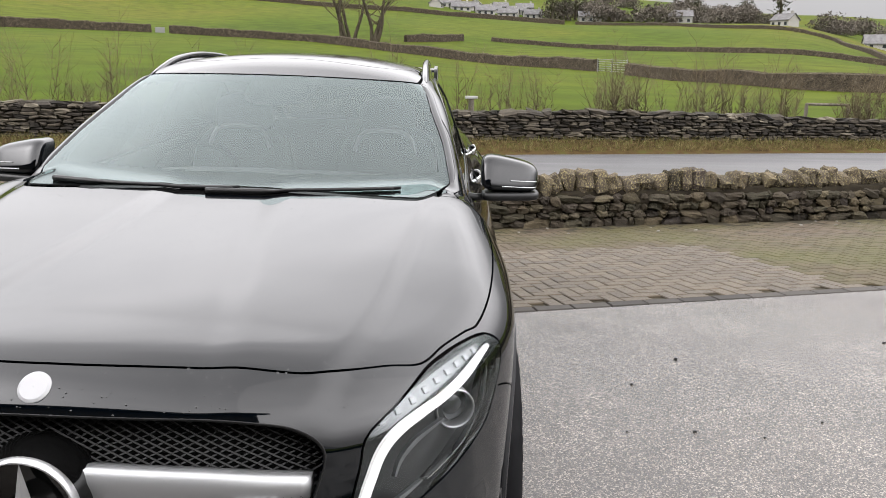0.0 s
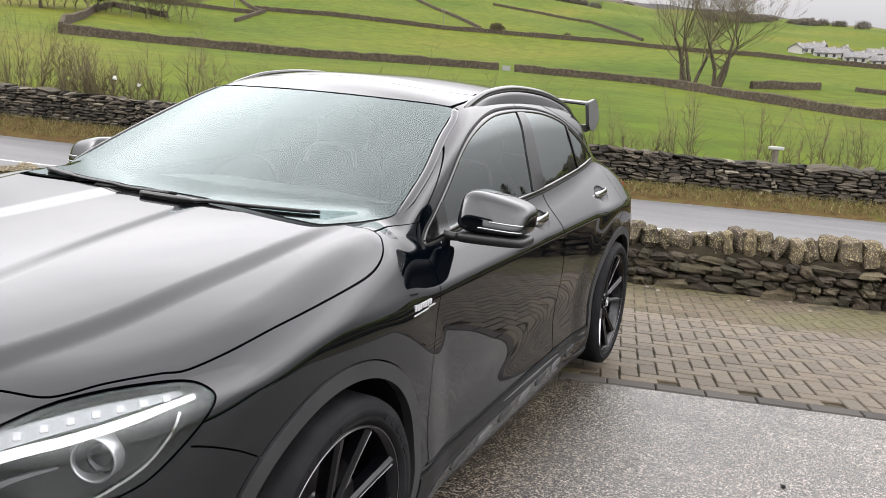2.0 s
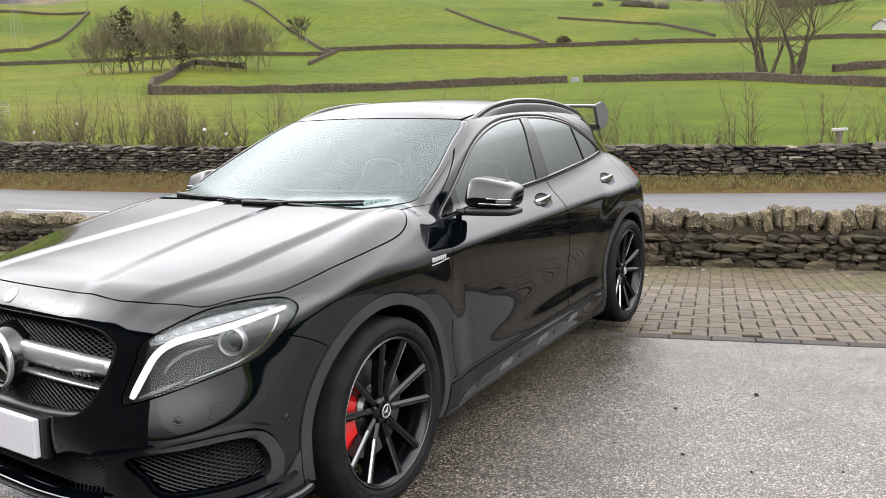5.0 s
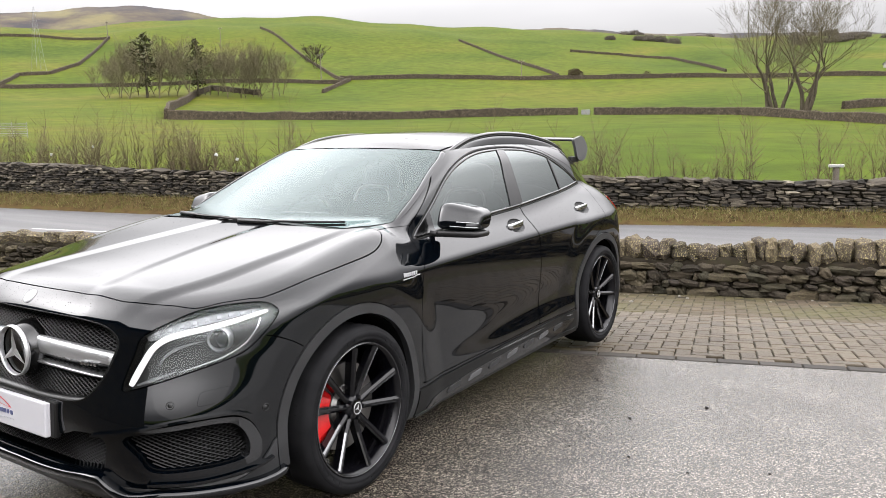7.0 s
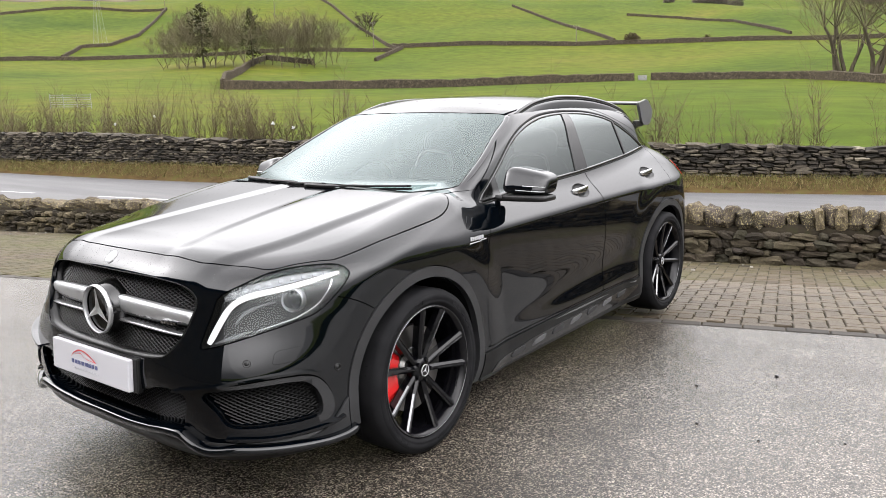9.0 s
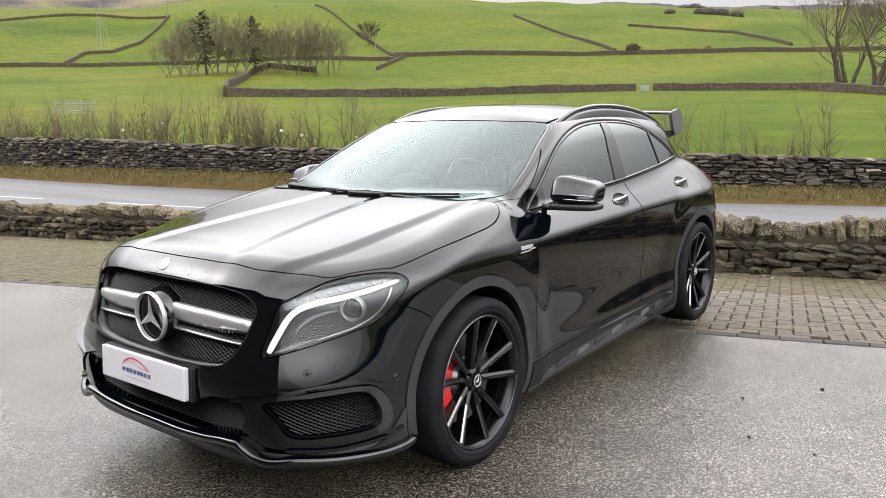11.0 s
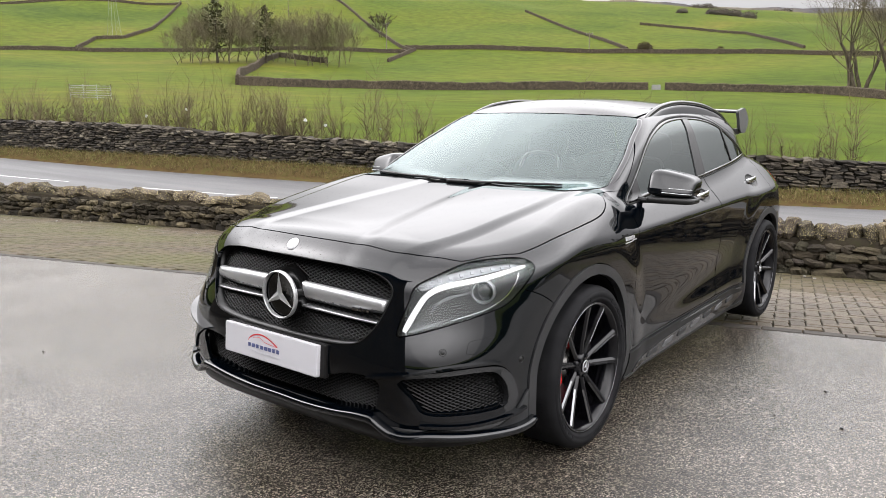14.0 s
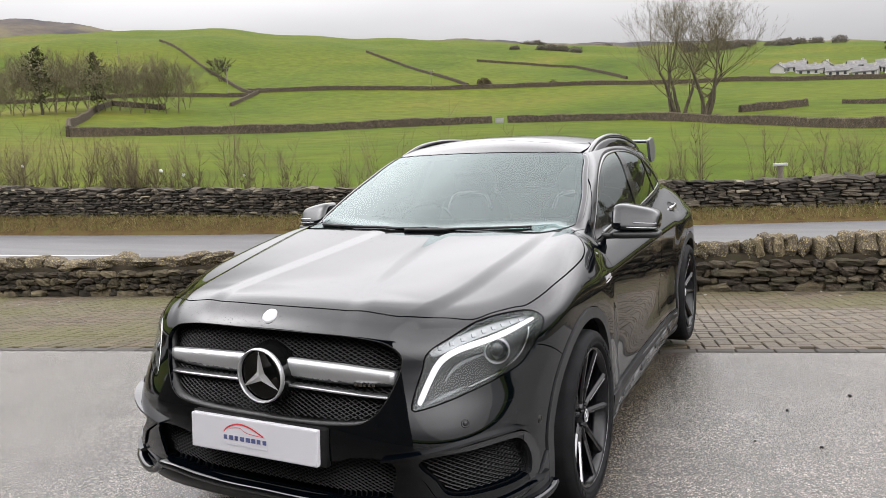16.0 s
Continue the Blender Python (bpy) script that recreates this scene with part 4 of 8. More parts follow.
# raised mouldings down both sides of the windscreen
for s in (1, -1):
    so = spline([(0.556, 1.384), (0.590, 1.345), (0.619, 1.280), (0.666, 1.187), (0.693, 1.098), (0.697, 1.066)], 40)
    lo, hi = np.full(40, 0.4), np.full(40, -1.5)
    for _ in range(34):
        mid = (lo + hi) / 2
        inn = skin(so[:, 0], mid, so[:, 1]) < 0
        lo, hi = np.where(inn, mid, lo), np.where(inn, hi, mid)
    p = np.column_stack([so[:, 0], lo, so[:, 1]])
    n = np.column_stack([skin(*(p + d).T) - skin(*(p - d).T) for d in np.eye(3) * 0.002])
    n /= np.linalg.norm(n, axis=1)[:, None]
    t = np.gradient(p, axis=0)
    t /= np.linalg.norm(t, axis=1)[:, None]
    out = np.cross(n, t)
    out *= np.sign(out[:, :1] + 1e-9)
    fade = np.interp(np.arange(40), [0, 3, 30, 39], [0.3, 1.0, 1.0, 0.15])
    bm = bmesh.new()
    rings = [[bm.verts.new((q + o * a + m * (b * np.linalg.norm(o) - 0.004 * (1 - np.linalg.norm(o)))) * (s, 1, 1)) for a, b in ((-0.006, -0.004), (-0.004, 0.003), (0.004, 0.005), (0.014, 0.005), (0.022, 0.003), (0.024, -0.008))] for q, m, o in zip(p, n, out * fade[:, None])]
    for r0, r1 in zip(rings, rings[1:]):
        for j in range(5):
            bm.faces.new((r0[j], r0[j + 1], r1[j + 1], r1[j]))
    part("pillar_moulding", bm, paint, car, "gloss black moulding beside the windscreen", True)

# side windows, with pillars and seals between them
gy, gz = greenhouse[0][:, 1], greenhouse[0][:, 2]
edge = inside_of(gy, gz, WINDOWS)
for name, outline, mat in (
        ("side_window", [(-0.585, 0.95), (0.215, 0.95), (0.262, 1.22), (0.325, 1.42), (-0.585, 1.42)], door_glass),
        ("side_window", [(0.392, 0.95), (1.045, 0.95), (0.965, 1.42), (0.408, 1.42), (0.400, 1.22)], dark_glass),
        ("side_window", [(1.068, 0.95), (1.60, 0.95), (1.60, 1.42), (0.988, 1.42)], dark_glass)):
    g = np.minimum(edge - 0.020, inside_of(gy, gz, outline))
    for ob in sides(name, clip(*greenhouse, g), mat, "", -0.004, 0):
        ob.visible_shadow = False
inner = edge - 0.020
for outline in ([(0.215, 0.95), (0.392, 0.95), (0.400, 1.22), (0.408, 1.42), (0.325, 1.42), (0.262, 1.22)], [(1.045, 0.95), (1.068, 0.95), (0.988, 1.42), (0.965, 1.42)]):
    sides("window_pillar", clip(*greenhouse, np.minimum(inner, inside_of(gy, gz, outline))), gloss_black, "gloss black window pillar", 0.001, 0.012)

# a black sheet added behind the panels, for shade in all gaps
inner_skin = clip(*under, -lamp_in(under[0]))
for hole in (grille_in, intake_in, lambda v: fog_in(v) - 0.004,
             lambda v: np.where((v[:, 1] < 0.1) & (v[:, 1] > -1.35), inside_of(v[:, 0], v[:, 2], SCREEN), -1),
             lambda v: np.where((np.abs(v[:, 0]) > 0.52) & (v[:, 1] > -0.9), inside_of(v[:, 1], v[:, 2], WINDOWS), -1),
             lambda v: np.where(v[:, 1] > 1.65, inside_of(v[:, 0], v[:, 2], REAR_SCREEN), -1)):
    inner_skin = clip(*inner_skin, -hole(inner_skin[0]))
panel("inner_shell", both(inner_skin), dark_void, "black sheet added behind the panel gaps", None, -0.013, 0)


# ---------------------------------------------------------------- the car's fittings
def on_nose(az, z, depth=0.0):
    """Points of the nose at bearings az (degrees off straight ahead) and heights z, sunk by depth, with normals."""
    az, z = np.radians(np.atleast_1d(np.asarray(az, float))), np.atleast_1d(np.asarray(z, float))
    o = np.column_stack([0 * az, 0 * az - 1.4, z])
    w = np.column_stack([np.sin(az), -np.cos(az), 0 * az])
    lo, hi = np.zeros(len(az)), np.full(len(az), 1.5)
    for _ in range(30):
        m = (lo + hi) / 2
        p = o + w * m[:, None]
        f = lower(p[:, 0], p[:, 1], p[:, 2])
        lo, hi = np.where(f < 0, m, lo), np.where(f < 0, hi, m)
    p = o + w * lo[:, None]
    n = np.column_stack([lower(*(p + d).T) - lower(*(p - d).T) for d in np.eye(3) * 0.002])
    n /= np.linalg.norm(n, axis=1)[:, None]
    return p - n * depth, n


def on_front(x, z, depth=0.0):
    """Points of the nose straight behind (x, z), moved back by depth."""
    x, z = np.atleast_1d(np.asarray(x, float)), np.atleast_1d(np.asarray(z, float))
    lo, hi = np.full(len(x), -1.4), np.full(len(x), -2.6)
    for _ in range(30):
        m = (lo + hi) / 2
        f = lower(x, m, z)
        lo, hi = np.where(f < 0, m, lo), np.where(f < 0, hi, m)
    return np.column_stack([x, lo + depth, z])


def on_flank(y, z, lift=0.0):
    y, z = np.atleast_1d(np.asarray(y, float)), np.atleast_1d(np.asarray(z, float))
    lo, hi = np.full(len(y), 0.3), np.full(len(y), 1.3)
    for _ in range(30):
        m = (lo + hi) / 2
        f = skin(m, y, z)
        lo, hi = np.where(f < 0, m, lo), np.where(f < 0, hi, m)
    return np.column_stack([lo + lift, y, z])


def flip_x(ob, name=None):
    """The same part on the car's other side."""
    me = ob.data.copy()
    me.transform(Matrix.Scale(-1, 4, (1, 0, 0)))
    me.flip_normals()
    c = new(name or ob.name.split(".")[0], me)
    c.parent = ob.parent
    for key in ("label",):
        if key in ob:
            c[key] = ob[key]
    return c


def ribbon(name, pts, nrm, across, width, mat, parent, label="", thick=0.004):
    """A flat strip along pts, width wide along across, with a thickness against nrm."""
    pts, nrm, across = np.array(pts), np.array(nrm), np.array(across)
    w = np.broadcast_to(np.asarray(width, float), (len(pts),))[:, None] / 2
    rings = [pts - across * w, pts + across * w, pts + across * w - nrm * thick, pts - across * w - nrm * thick]
    n = len(pts)
    v = np.vstack(rings)
    f = [(k * n + i, k * n + i + 1, ((k + 1) % 4) * n + i + 1, ((k + 1) % 4) * n + i) for k in range(4) for i in range(n - 1)]
    f += [(0, n, 2 * n, 3 * n), (n - 1, 4 * n - 1, 3 * n - 1, 2 * n - 1)]
    bm = bmesh.new()
    vs = [bm.verts.new(p) for p in v]
    for q in f:
        bm.faces.new([vs[k] for k in q])
    return part(name, bm, mat, parent, label)


def nose_ribbon(name, path, width, mat, parent, depth, label="", n=40, thick=0.006):
    q = spline(path, n)
    p, nn = on_nose(q[:, 0], q[:, 1], depth)
    t = np.gradient(p, axis=0)
    a = np.cross(t, nn)
    a /= np.linalg.norm(a, axis=1)[:, None]
    return ribbon(name, p, nn, a, width, mat, parent, label, thick)


def lattice(name, inside, place, x0, x1, z0, z1, dx, slope, r, mat, parent, label):
    """A diamond mesh of crossing bars, wherever inside() holds."""
    bm = bmesh.new()
    h = z1 - z0
    for s in (1, -1):
        for k in range(int(-h / slope / dx) - 2, int((x1 - x0 + h / slope) / dx) + 3):
            zz_ = np.arange(z0, z1, 0.011)
            xx_ = x0 + k * dx + s * (zz_ - z0) / slope + (0 if s > 0 else h / slope * 0)
            ok = inside(xx_, zz_) > -0.004
            run = []
            for i in range(len(zz_) + 1):
                if i < len(zz_) and ok[i]:
                    run.append(i)
                elif len(run) > 1:
                    tube(bm, place(xx_[run], zz_[run]) + (0, 0.003 * s, 0), r, 4, False)
                    run = []
                else:
                    run = []
    return part(name, bm, mat, parent, label)


# grille
lattice("grille_mesh", lambda x, z: inside_of(x, z, GRILLE), lambda x, z: on_front(x, z, 0.045), -0.5, 0.5, 0.545, 0.84, 0.027, 0.50, 0.0023, mesh_black, car, "black diamond mesh of the radiator grille")
mx_, mz_ = np.meshgrid(np.linspace(-0.52, 0.52, 30), np.linspace(0.53, 0.85, 10), indexing="ij")
gp = on_front(mx_.ravel(), mz_.ravel(), 0.075)
child("grille_backing", mesh_of("grille_backing", gp, [(i * 10 + j, (i + 1) * 10 + j, (i + 1) * 10 + j + 1, i * 10 + j + 1) for i in range(29) for j in range(9)], dark_void, True), car)
gp = np.vstack([on_front(*GRILLE.T, d) for d in (-0.004, -0.004, 0.055)])
gp[:140, [0, 2]] = (gp[:140, [0, 2]] - (0, 0.69)) * (1.012, 1.024) + (0, 0.69)
gp[:140, 1] = on_front(gp[:140, 0], gp[:140, 2], 0.002)[:, 1]
child("grille_surround", mesh_of("grille_surround", gp, [(k * 140 + i, k * 140 + (i + 1) % 140, (k + 1) * 140 + (i + 1) % 140, (k + 1) * 140 + i) for k in range(2) for i in range(140)], satin_black, True), car, "black grille surround")
for s in (1, -1):
    for z0, hh, dep, nm in ((0.714, 0.072, 0.016, "grille_blade"), (0.655, 0.014, 0.022, "grille_strip")):
        xs = np.linspace(0.07, 0.474, 24)
        zc = z0 - 0.012 * (xs / 0.47) ** 2
        hv = hh * np.interp(xs, [0.07, 0.30, 0.474], [1.0, 0.96, 0.72])
        prof = [(0.012, 0.5), (-0.002, 0.44), (-0.008, 0.12), (-0.004, -0.3), (0.006, -0.5), (0.03, -0.42), (0.03, 0.42)]
        base = on_front(s * xs, zc, dep)
        bm = bmesh.new()
        rings = [[bm.verts.new((b[0], b[1] + d, b[2] + f * hh_)) for d, f in prof] for b, hh_ in zip(base, hv)]
        m = len(prof)
        for r0, r1 in zip(rings, rings[1:]):
            for j in range(m):
                bm.faces.new((r0[j], r0[(j + 1) % m], r1[(j + 1) % m], r1[j]))
        bm.faces.new(rings[0]), bm.faces.new(rings[-1][::-1])
        part(nm, bm, flaked if nm == "grille_blade" else satin_silver, car, "satin silver grille blade with flaking finish" if nm == "grille_blade" else "thin satin silver grille strip", True)
# the small badge on the grille
bm = bmesh.new()
for k in range(5):
    p = on_front([0.345 + 0.0155 * k], [0.684], 0.010)[0]
    box(bm, p[0], p[0] + (0.010 if k > 1 else 0.012), p[1] - 0.002, p[1] + 0.006, p[2] - 0.0042, p[2] + 0.0042)
part("grille_badge", bm, chrome, car, "small chrome badge on the grille")
# the round emblem in the grille
em_y = float(on_front([0], [0.69], 0)[0, 1]) - 0.022
bm = bmesh.new()
lathe(bm, [(em_y + 0.008, 0.0875), (em_y - 0.006, 0.088), (em_y - 0.010, 0.090), (em_y - 0.008, 0.0930), (em_y + 0.003, 0.0955), (em_y + 0.008, 0.0950)], (0, 0, 0.69), "Y", 64)
part("emblem_ring", bm, emblem_silver, car, "chrome ring of the round grille emblem", True)
bm = bmesh.new()
lathe(bm, [(em_y + 0.030, 0.002), (em_y + 0.026, 0.04), (em_y + 0.012, 0.078), (em_y + 0.012, 0.083)], (0, 0, 0.69), "Y", 48)
part("emblem_dish", bm, gloss_black, car, "", True)
bm = bmesh.new()
lathe(bm, [(em_y + 0.006, 0.0945), (em_y + 0.03, 0.0965), (em_y + 0.045, 0.104), (em_y + 0.10, 0.108)], (0, 0, 0.69), "Y", 40)
part("emblem_collar", bm, gloss_black, car, "", True)
bm = bmesh.new()
for k in range(3):
    a = radians(90 + 120 * k)
    tip = Vector((0.088 * math.cos(a), em_y - 0.004, 0.69 + 0.088 * math.sin(a)))
    c0 = Vector((0, em_y - 0.0075, 0.69))
    l, r = (Vector((0.0185 * math.cos(a + d), em_y + 0.000, 0.69 + 0.0185 * math.sin(a + d))) for d in (radians(60), -radians(60)))
    v0, v1, v2, v3 = (bm.verts.new(v) for v in (c0, l, tip, r))
    bm.faces.new((v0, v1, v2)), bm.faces.new((v0, v2, v3)), bm.faces.new((v1, v3, v2))
part("emblem_star", bm, emblem_silver, car, "chrome three-armed emblem shape")
# small badge on the bonnet's edge
p, n = on_nose([0.0], [0.878])
bm = bmesh.new()
lathe(bm, [(0.004, 0.0005), (0.004, 0.024), (0.001, 0.029), (-0.003, 0.029)], (0, 0, 0), "Z", 32)
bm.transform(Matrix.Translation(Vector((-0.010, p[0][1], p[0][2]))) @ Vector(n[0]).to_track_quat("Z", "Y").to_matrix().to_4x4())
part("bonnet_badge", bm, wheel_silver, car, "small round silver bonnet badge")

# lower intake and the two side intakes
lattice("intake_mesh", lambda x, z: inside_of(x, z, INTAKE), lambda x, z: on_front(x, z, 0.05), -0.5, 0.5, 0.30, 0.47, 0.026, 0.50, 0.0023, mesh_black, car, "black diamond mesh of the lower intake")
mx_, mz_ = np.meshgrid(np.linspace(-0.53, 0.53, 24), np.linspace(0.27, 0.45, 6), indexing="ij")
gp = on_front(mx_.ravel(), mz_.ravel(), 0.085)
child("intake_backing", mesh_of("intake_backing", gp, [(i * 6 + j, (i + 1) * 6 + j, (i + 1) * 6 + j + 1, i * 6 + j + 1) for i in range(23) for j in range(5)], dark_void, True), car)
ob = lattice("side_intake_mesh", lambda a, z: inside_of(a, z, FOG), lambda a, z: on_nose(a / 0.015, z, 0.035)[0], 0.50, 0.92, 0.31, 0.50, 0.026, 0.52, 0.0024, mesh_black, car, "black diamond mesh of the side intake")
flip_x(ob)
ga_, gz_ = np.meshgrid(np.linspace(32, 63, 24), np.linspace(0.31, 0.51, 8), indexing="ij")
gp = on_nose(ga_.ravel(), gz_.ravel(), 0.055)[0]
ob = child("side_intake_backing", mesh_of("side_intake_backing", gp, [(i * 8 + j, (i + 1) * 8 + j, (i + 1) * 8 + j + 1, i * 8 + j + 1) for i in range(23) for j in range(7)], dark_void, True), car)
flip_x(ob)
ob = nose_ribbon("bumper_blade", [(29, 0.466), (37, 0.491), (46, 0.516), (55, 0.518), (59.5, 0.498)], 0.008, paint, car, -0.026, "gloss black blade above the side intake", 30, 0.034)
flip_x(ob)
ob = nose_ribbon("bumper_blade", [(40, 0.312), (47, 0.306), (55, 0.306), (61, 0.312), (64, 0.325)], 0.010, paint, car, -0.024, "gloss black blade below the side intake", 30, 0.034)
flip_x(ob)


def swept(name, az, z, profile, mat, label="", smooth=True):
    """A strip round the nose: at each bearing a cross-section of (outwards, up)."""
    p, n = on_nose(az, np.maximum(z, 0.28))
    n[:, 2] = 0
    n /= np.linalg.norm(n, axis=1)[:, None]
    bm = bmesh.new()
    rings = [[bm.verts.new((q[0] + m[0] * o, q[1] + m[1] * o, zz_ + u)) for o, u in profile] for q, m, zz_ in zip(p, n, z)]
    c = len(profile)
    for r0, r1 in zip(rings, rings[1:]):
        for j in range(c):
            bm.faces.new((r0[j], r0[(j + 1) % c], r1[(j + 1) % c], r1[j]))
    bm.faces.new(rings[0]), bm.faces.new(rings[-1][::-1])
    return part(name, bm, mat, car, label, smooth)


lip_az = np.linspace(-67, 67, 150)
lip_z = curve(np.abs(lip_az), [(0, 0.302), (12, 0.302), (20, 0.311), (28, 0.324), (30.5, 0.320), (32, 0.300), (33.5, 0.284), (43, 0.282), (52, 0.272), (61, 0.262), (65, 0.266), (67, 0.276)])
swept("splitter", lip_az, lip_z, [(-0.06, 0.003), (0.027, 0.001), (0.034, -0.004), (0.037, -0.012), (0.035, -0.024), (0.024, -0.030), (-0.06, -0.030)], paint, "glossy black front splitter lip")
swept("bumper_valance", np.linspace(-64, 64, 90), np.full(90, 0.262), [(-0.05, 0.04), (0.0, 0.03), (0.004, -0.01), (-0.02, -0.05), (-0.06, -0.05)], satin_black, "matt black valance under the splitter")

# number plate with a dealer's print
plate = part("number_plate", (lambda b: (box(b, -0.262, 0.262, -0.012, 0.010, -0.061, 0.061, 0.005), b)[1])(bmesh.new()), plate_white, car, "white show plate with red and blue print")
PLATE = pose(-0.014, -2.278, 0.484, -3, 0.3, 0.8)
plate.matrix_local = PLATE
ob = part("plate_holder", (lambda b: (box(b, -0.272, 0.285, 0.010, 0.035, -0.066, 0.064, 0.006), b)[1])(bmesh.new()), satin_black, car, "black plate holder")
ob.matrix_local = PLATE
bm = bmesh.new()
q = spline([(-0.118, 0.010), (-0.100, 0.028), (-0.055, 0.043), (-0.005, 0.036), (0.050, 0.012)], 30)
for (x0, z0), (x1, z1) in zip(q, q[1:]):
    w = 0.0035
    vs = [bm.verts.new(c) for c in ((x0, -0.0135, z0 - w), (x1, -0.0135, z1 - w), (x1, -0.0135, z1 + w * 0.6), (x0, -0.0135, z0 + w * 0.6))]
    bm.faces.new(vs)
q2 = spline([(-0.092, 0.024), (-0.05, 0.030), (-0.02, 0.016), (0.055, 0.010)], 16)
for (x0, z0), (x1, z1) in zip(q2, q2[1:]):
    bm.faces.new([bm.verts.new(c) for c in ((x0, -0.0135, z0 - 0.001), (x1, -0.0135, z1 - 0.001), (x1, -0.0135, z1 + 0.001), (x0, -0.0135, z0 + 0.001))])
child("print", from_bm("print", bm, plate_red), plate, "red swoosh print")
bm = bmesh.new()
for k in range(8):
    x0 = -0.118 + 0.0235 * k
    box(bm, x0, x0 + (0.013, 0.016, 0.013, 0.015, 0.018, 0.016, 0.013, 0.014)[k], -0.0140, -0.012, -0.015, 0.000)
child("print", from_bm("print", bm, plate_blue), plate, "dark blue bars of print")
bm = bmesh.new()
for k in range(9):
    box(bm, -0.110 + 0.020 * k, -0.094 + 0.020 * k, -0.0138, -0.012, -0.034, -0.030)
child("print", from_bm("print", bm, plate_grey), plate, "pale grey bars of small print")

# headlamps
for s in (1, -1):
    lamp = panel("headlight", lamp_skin if s > 0 else mirror(lamp_skin), lens_glass, "clear headlight lens with a lit white strip", None, 0.0, 0.0)
    lamp.visible_shadow = False
    v, n, f = lamp_skin if s > 0 else mirror(lamp_skin)
    child("housing", mesh_of("housing", v - n * 0.055 - (0, 0, 0), f, lamp_dark, normals=n), lamp, "dark lamp housing")
    wallm = flanged((v, n, f), 0.060)
    k = len(f)
    child("rim", mesh_of("rim", wallm[0], wallm[2][k:], gloss_black), lamp)

    def strip(name, path, width, mat, depth, label="", nn=36, th=0.012):
        ob = nose_ribbon(name, [(a, z) for a, z in path], width, mat, lamp, depth, label, nn, th)
        if s < 0:
            ob.data.transform(Matrix.Scale(-1, 4, (1, 0, 0)))
            ob.data.flip_normals()
        return ob

    wv = np.interp(np.linspace(0, 1, 36), [0, 0.1, 0.5, 0.85, 1], [0.011, 0.018, 0.019, 0.017, 0.009])
    strip("light_strip", [(36.2, 0.632), (37.1, 0.658), (38.7, 0.702), (40.7, 0.748), (43.5, 0.779), (47.4, 0.797), (52.1, 0.808), (59.4, 0.826), (66.2, 0.845)], wv, drl, 0.010, "lit white daytime light strip")
    strip("upper_reflector", [(39.4, 0.782), (44, 0.812), (50, 0.834), (57, 0.849), (65, 0.858)], np.interp(np.linspace(0, 1, 36), [0, 0.15, 0.7, 1], [0.012, 0.032, 0.030, 0.010]), lamp_band, 0.024, "ribbed silver reflector band")
    strip("lower_reflector", [(46.5, 0.672), (51, 0.688), (55.5, 0.705), (60, 0.738), (63, 0.785), (64.2, 0.822)], np.interp(np.linspace(0, 1, 36), [0, 0.4, 1], [0.002, 0.005, 0.005]), chrome, 0.014, "bright reflector edge round the projector")
    strip("inner_fin", [(42.0, 0.696), (43.2, 0.722), (45.5, 0.744), (48, 0.755), (51, 0.763)], np.interp(np.linspace(0, 1, 36), [0, 0.5, 1], [0.004, 0.010, 0.004]), lamp_band, 0.016)
    strip("inner_fin", [(37.6, 0.634), (41, 0.652), (45.5, 0.674)], np.interp(np.linspace(0, 1, 36), [0, 0.5, 1], [0.004, 0.010, 0.003]), lamp_band, 0.012)
    for k in range(9):
        t = k / 8
        a, z = 41.5 + 21.5 * t, 0.802 + 0.050 * t + 0.012 * math.sin(math.pi * t)
        p, n = on_nose([a], [z], 0.022)
        bm = bmesh.new()
        box(bm, -0.0075, 0.0075, -0.0075, 0.0075, -0.006, 0.003, 0.003)
        m = Matrix.Translation(Vector((p[0][0] * s, p[0][1], p[0][2]))) @ Vector((n[0][0] * s, n[0][1], n[0][2])).to_track_quat("Z", "Y").to_matrix().to_4x4()
        bm.transform(m)
        part("led_lens", bm, led_clear, lamp)
    p, n = on_nose([55.8], [0.765], 0.050)
    m = Matrix.Translation((p[0][0] * s, p[0][1], p[0][2])) @ Vector((0.35 * s, -0.93, 0.05)).to_track_quat("Z", "Y").to_matrix().to_4x4()
    bm = bmesh.new()
    lathe(bm, [(0.0, 0.043), (0.030, 0.043), (0.034, 0.0405), (0.030, 0.038), (0.0, 0.037)], (0, 0, 0), "Z", 40)
    bm.transform(m)
    part("projector_ring", bm, satin_silver, lamp, "bright ring round the projector lens", True)
    bm = bmesh.new()
    lathe(bm, [(0.0, 0.037), (0.010, 0.031), (0.016, 0.018), (0.018, 0.0005)], (0, 0, 0), "Z", 36)
    bm.transform(m)
    part("projector_lens", bm, material("projector_glass", (0.03, 0.033, 0.036), 0.05, coat=0.6) if s > 0 else bpy.data.materials["projector_glass"], lamp, "round glass projector lens", True)

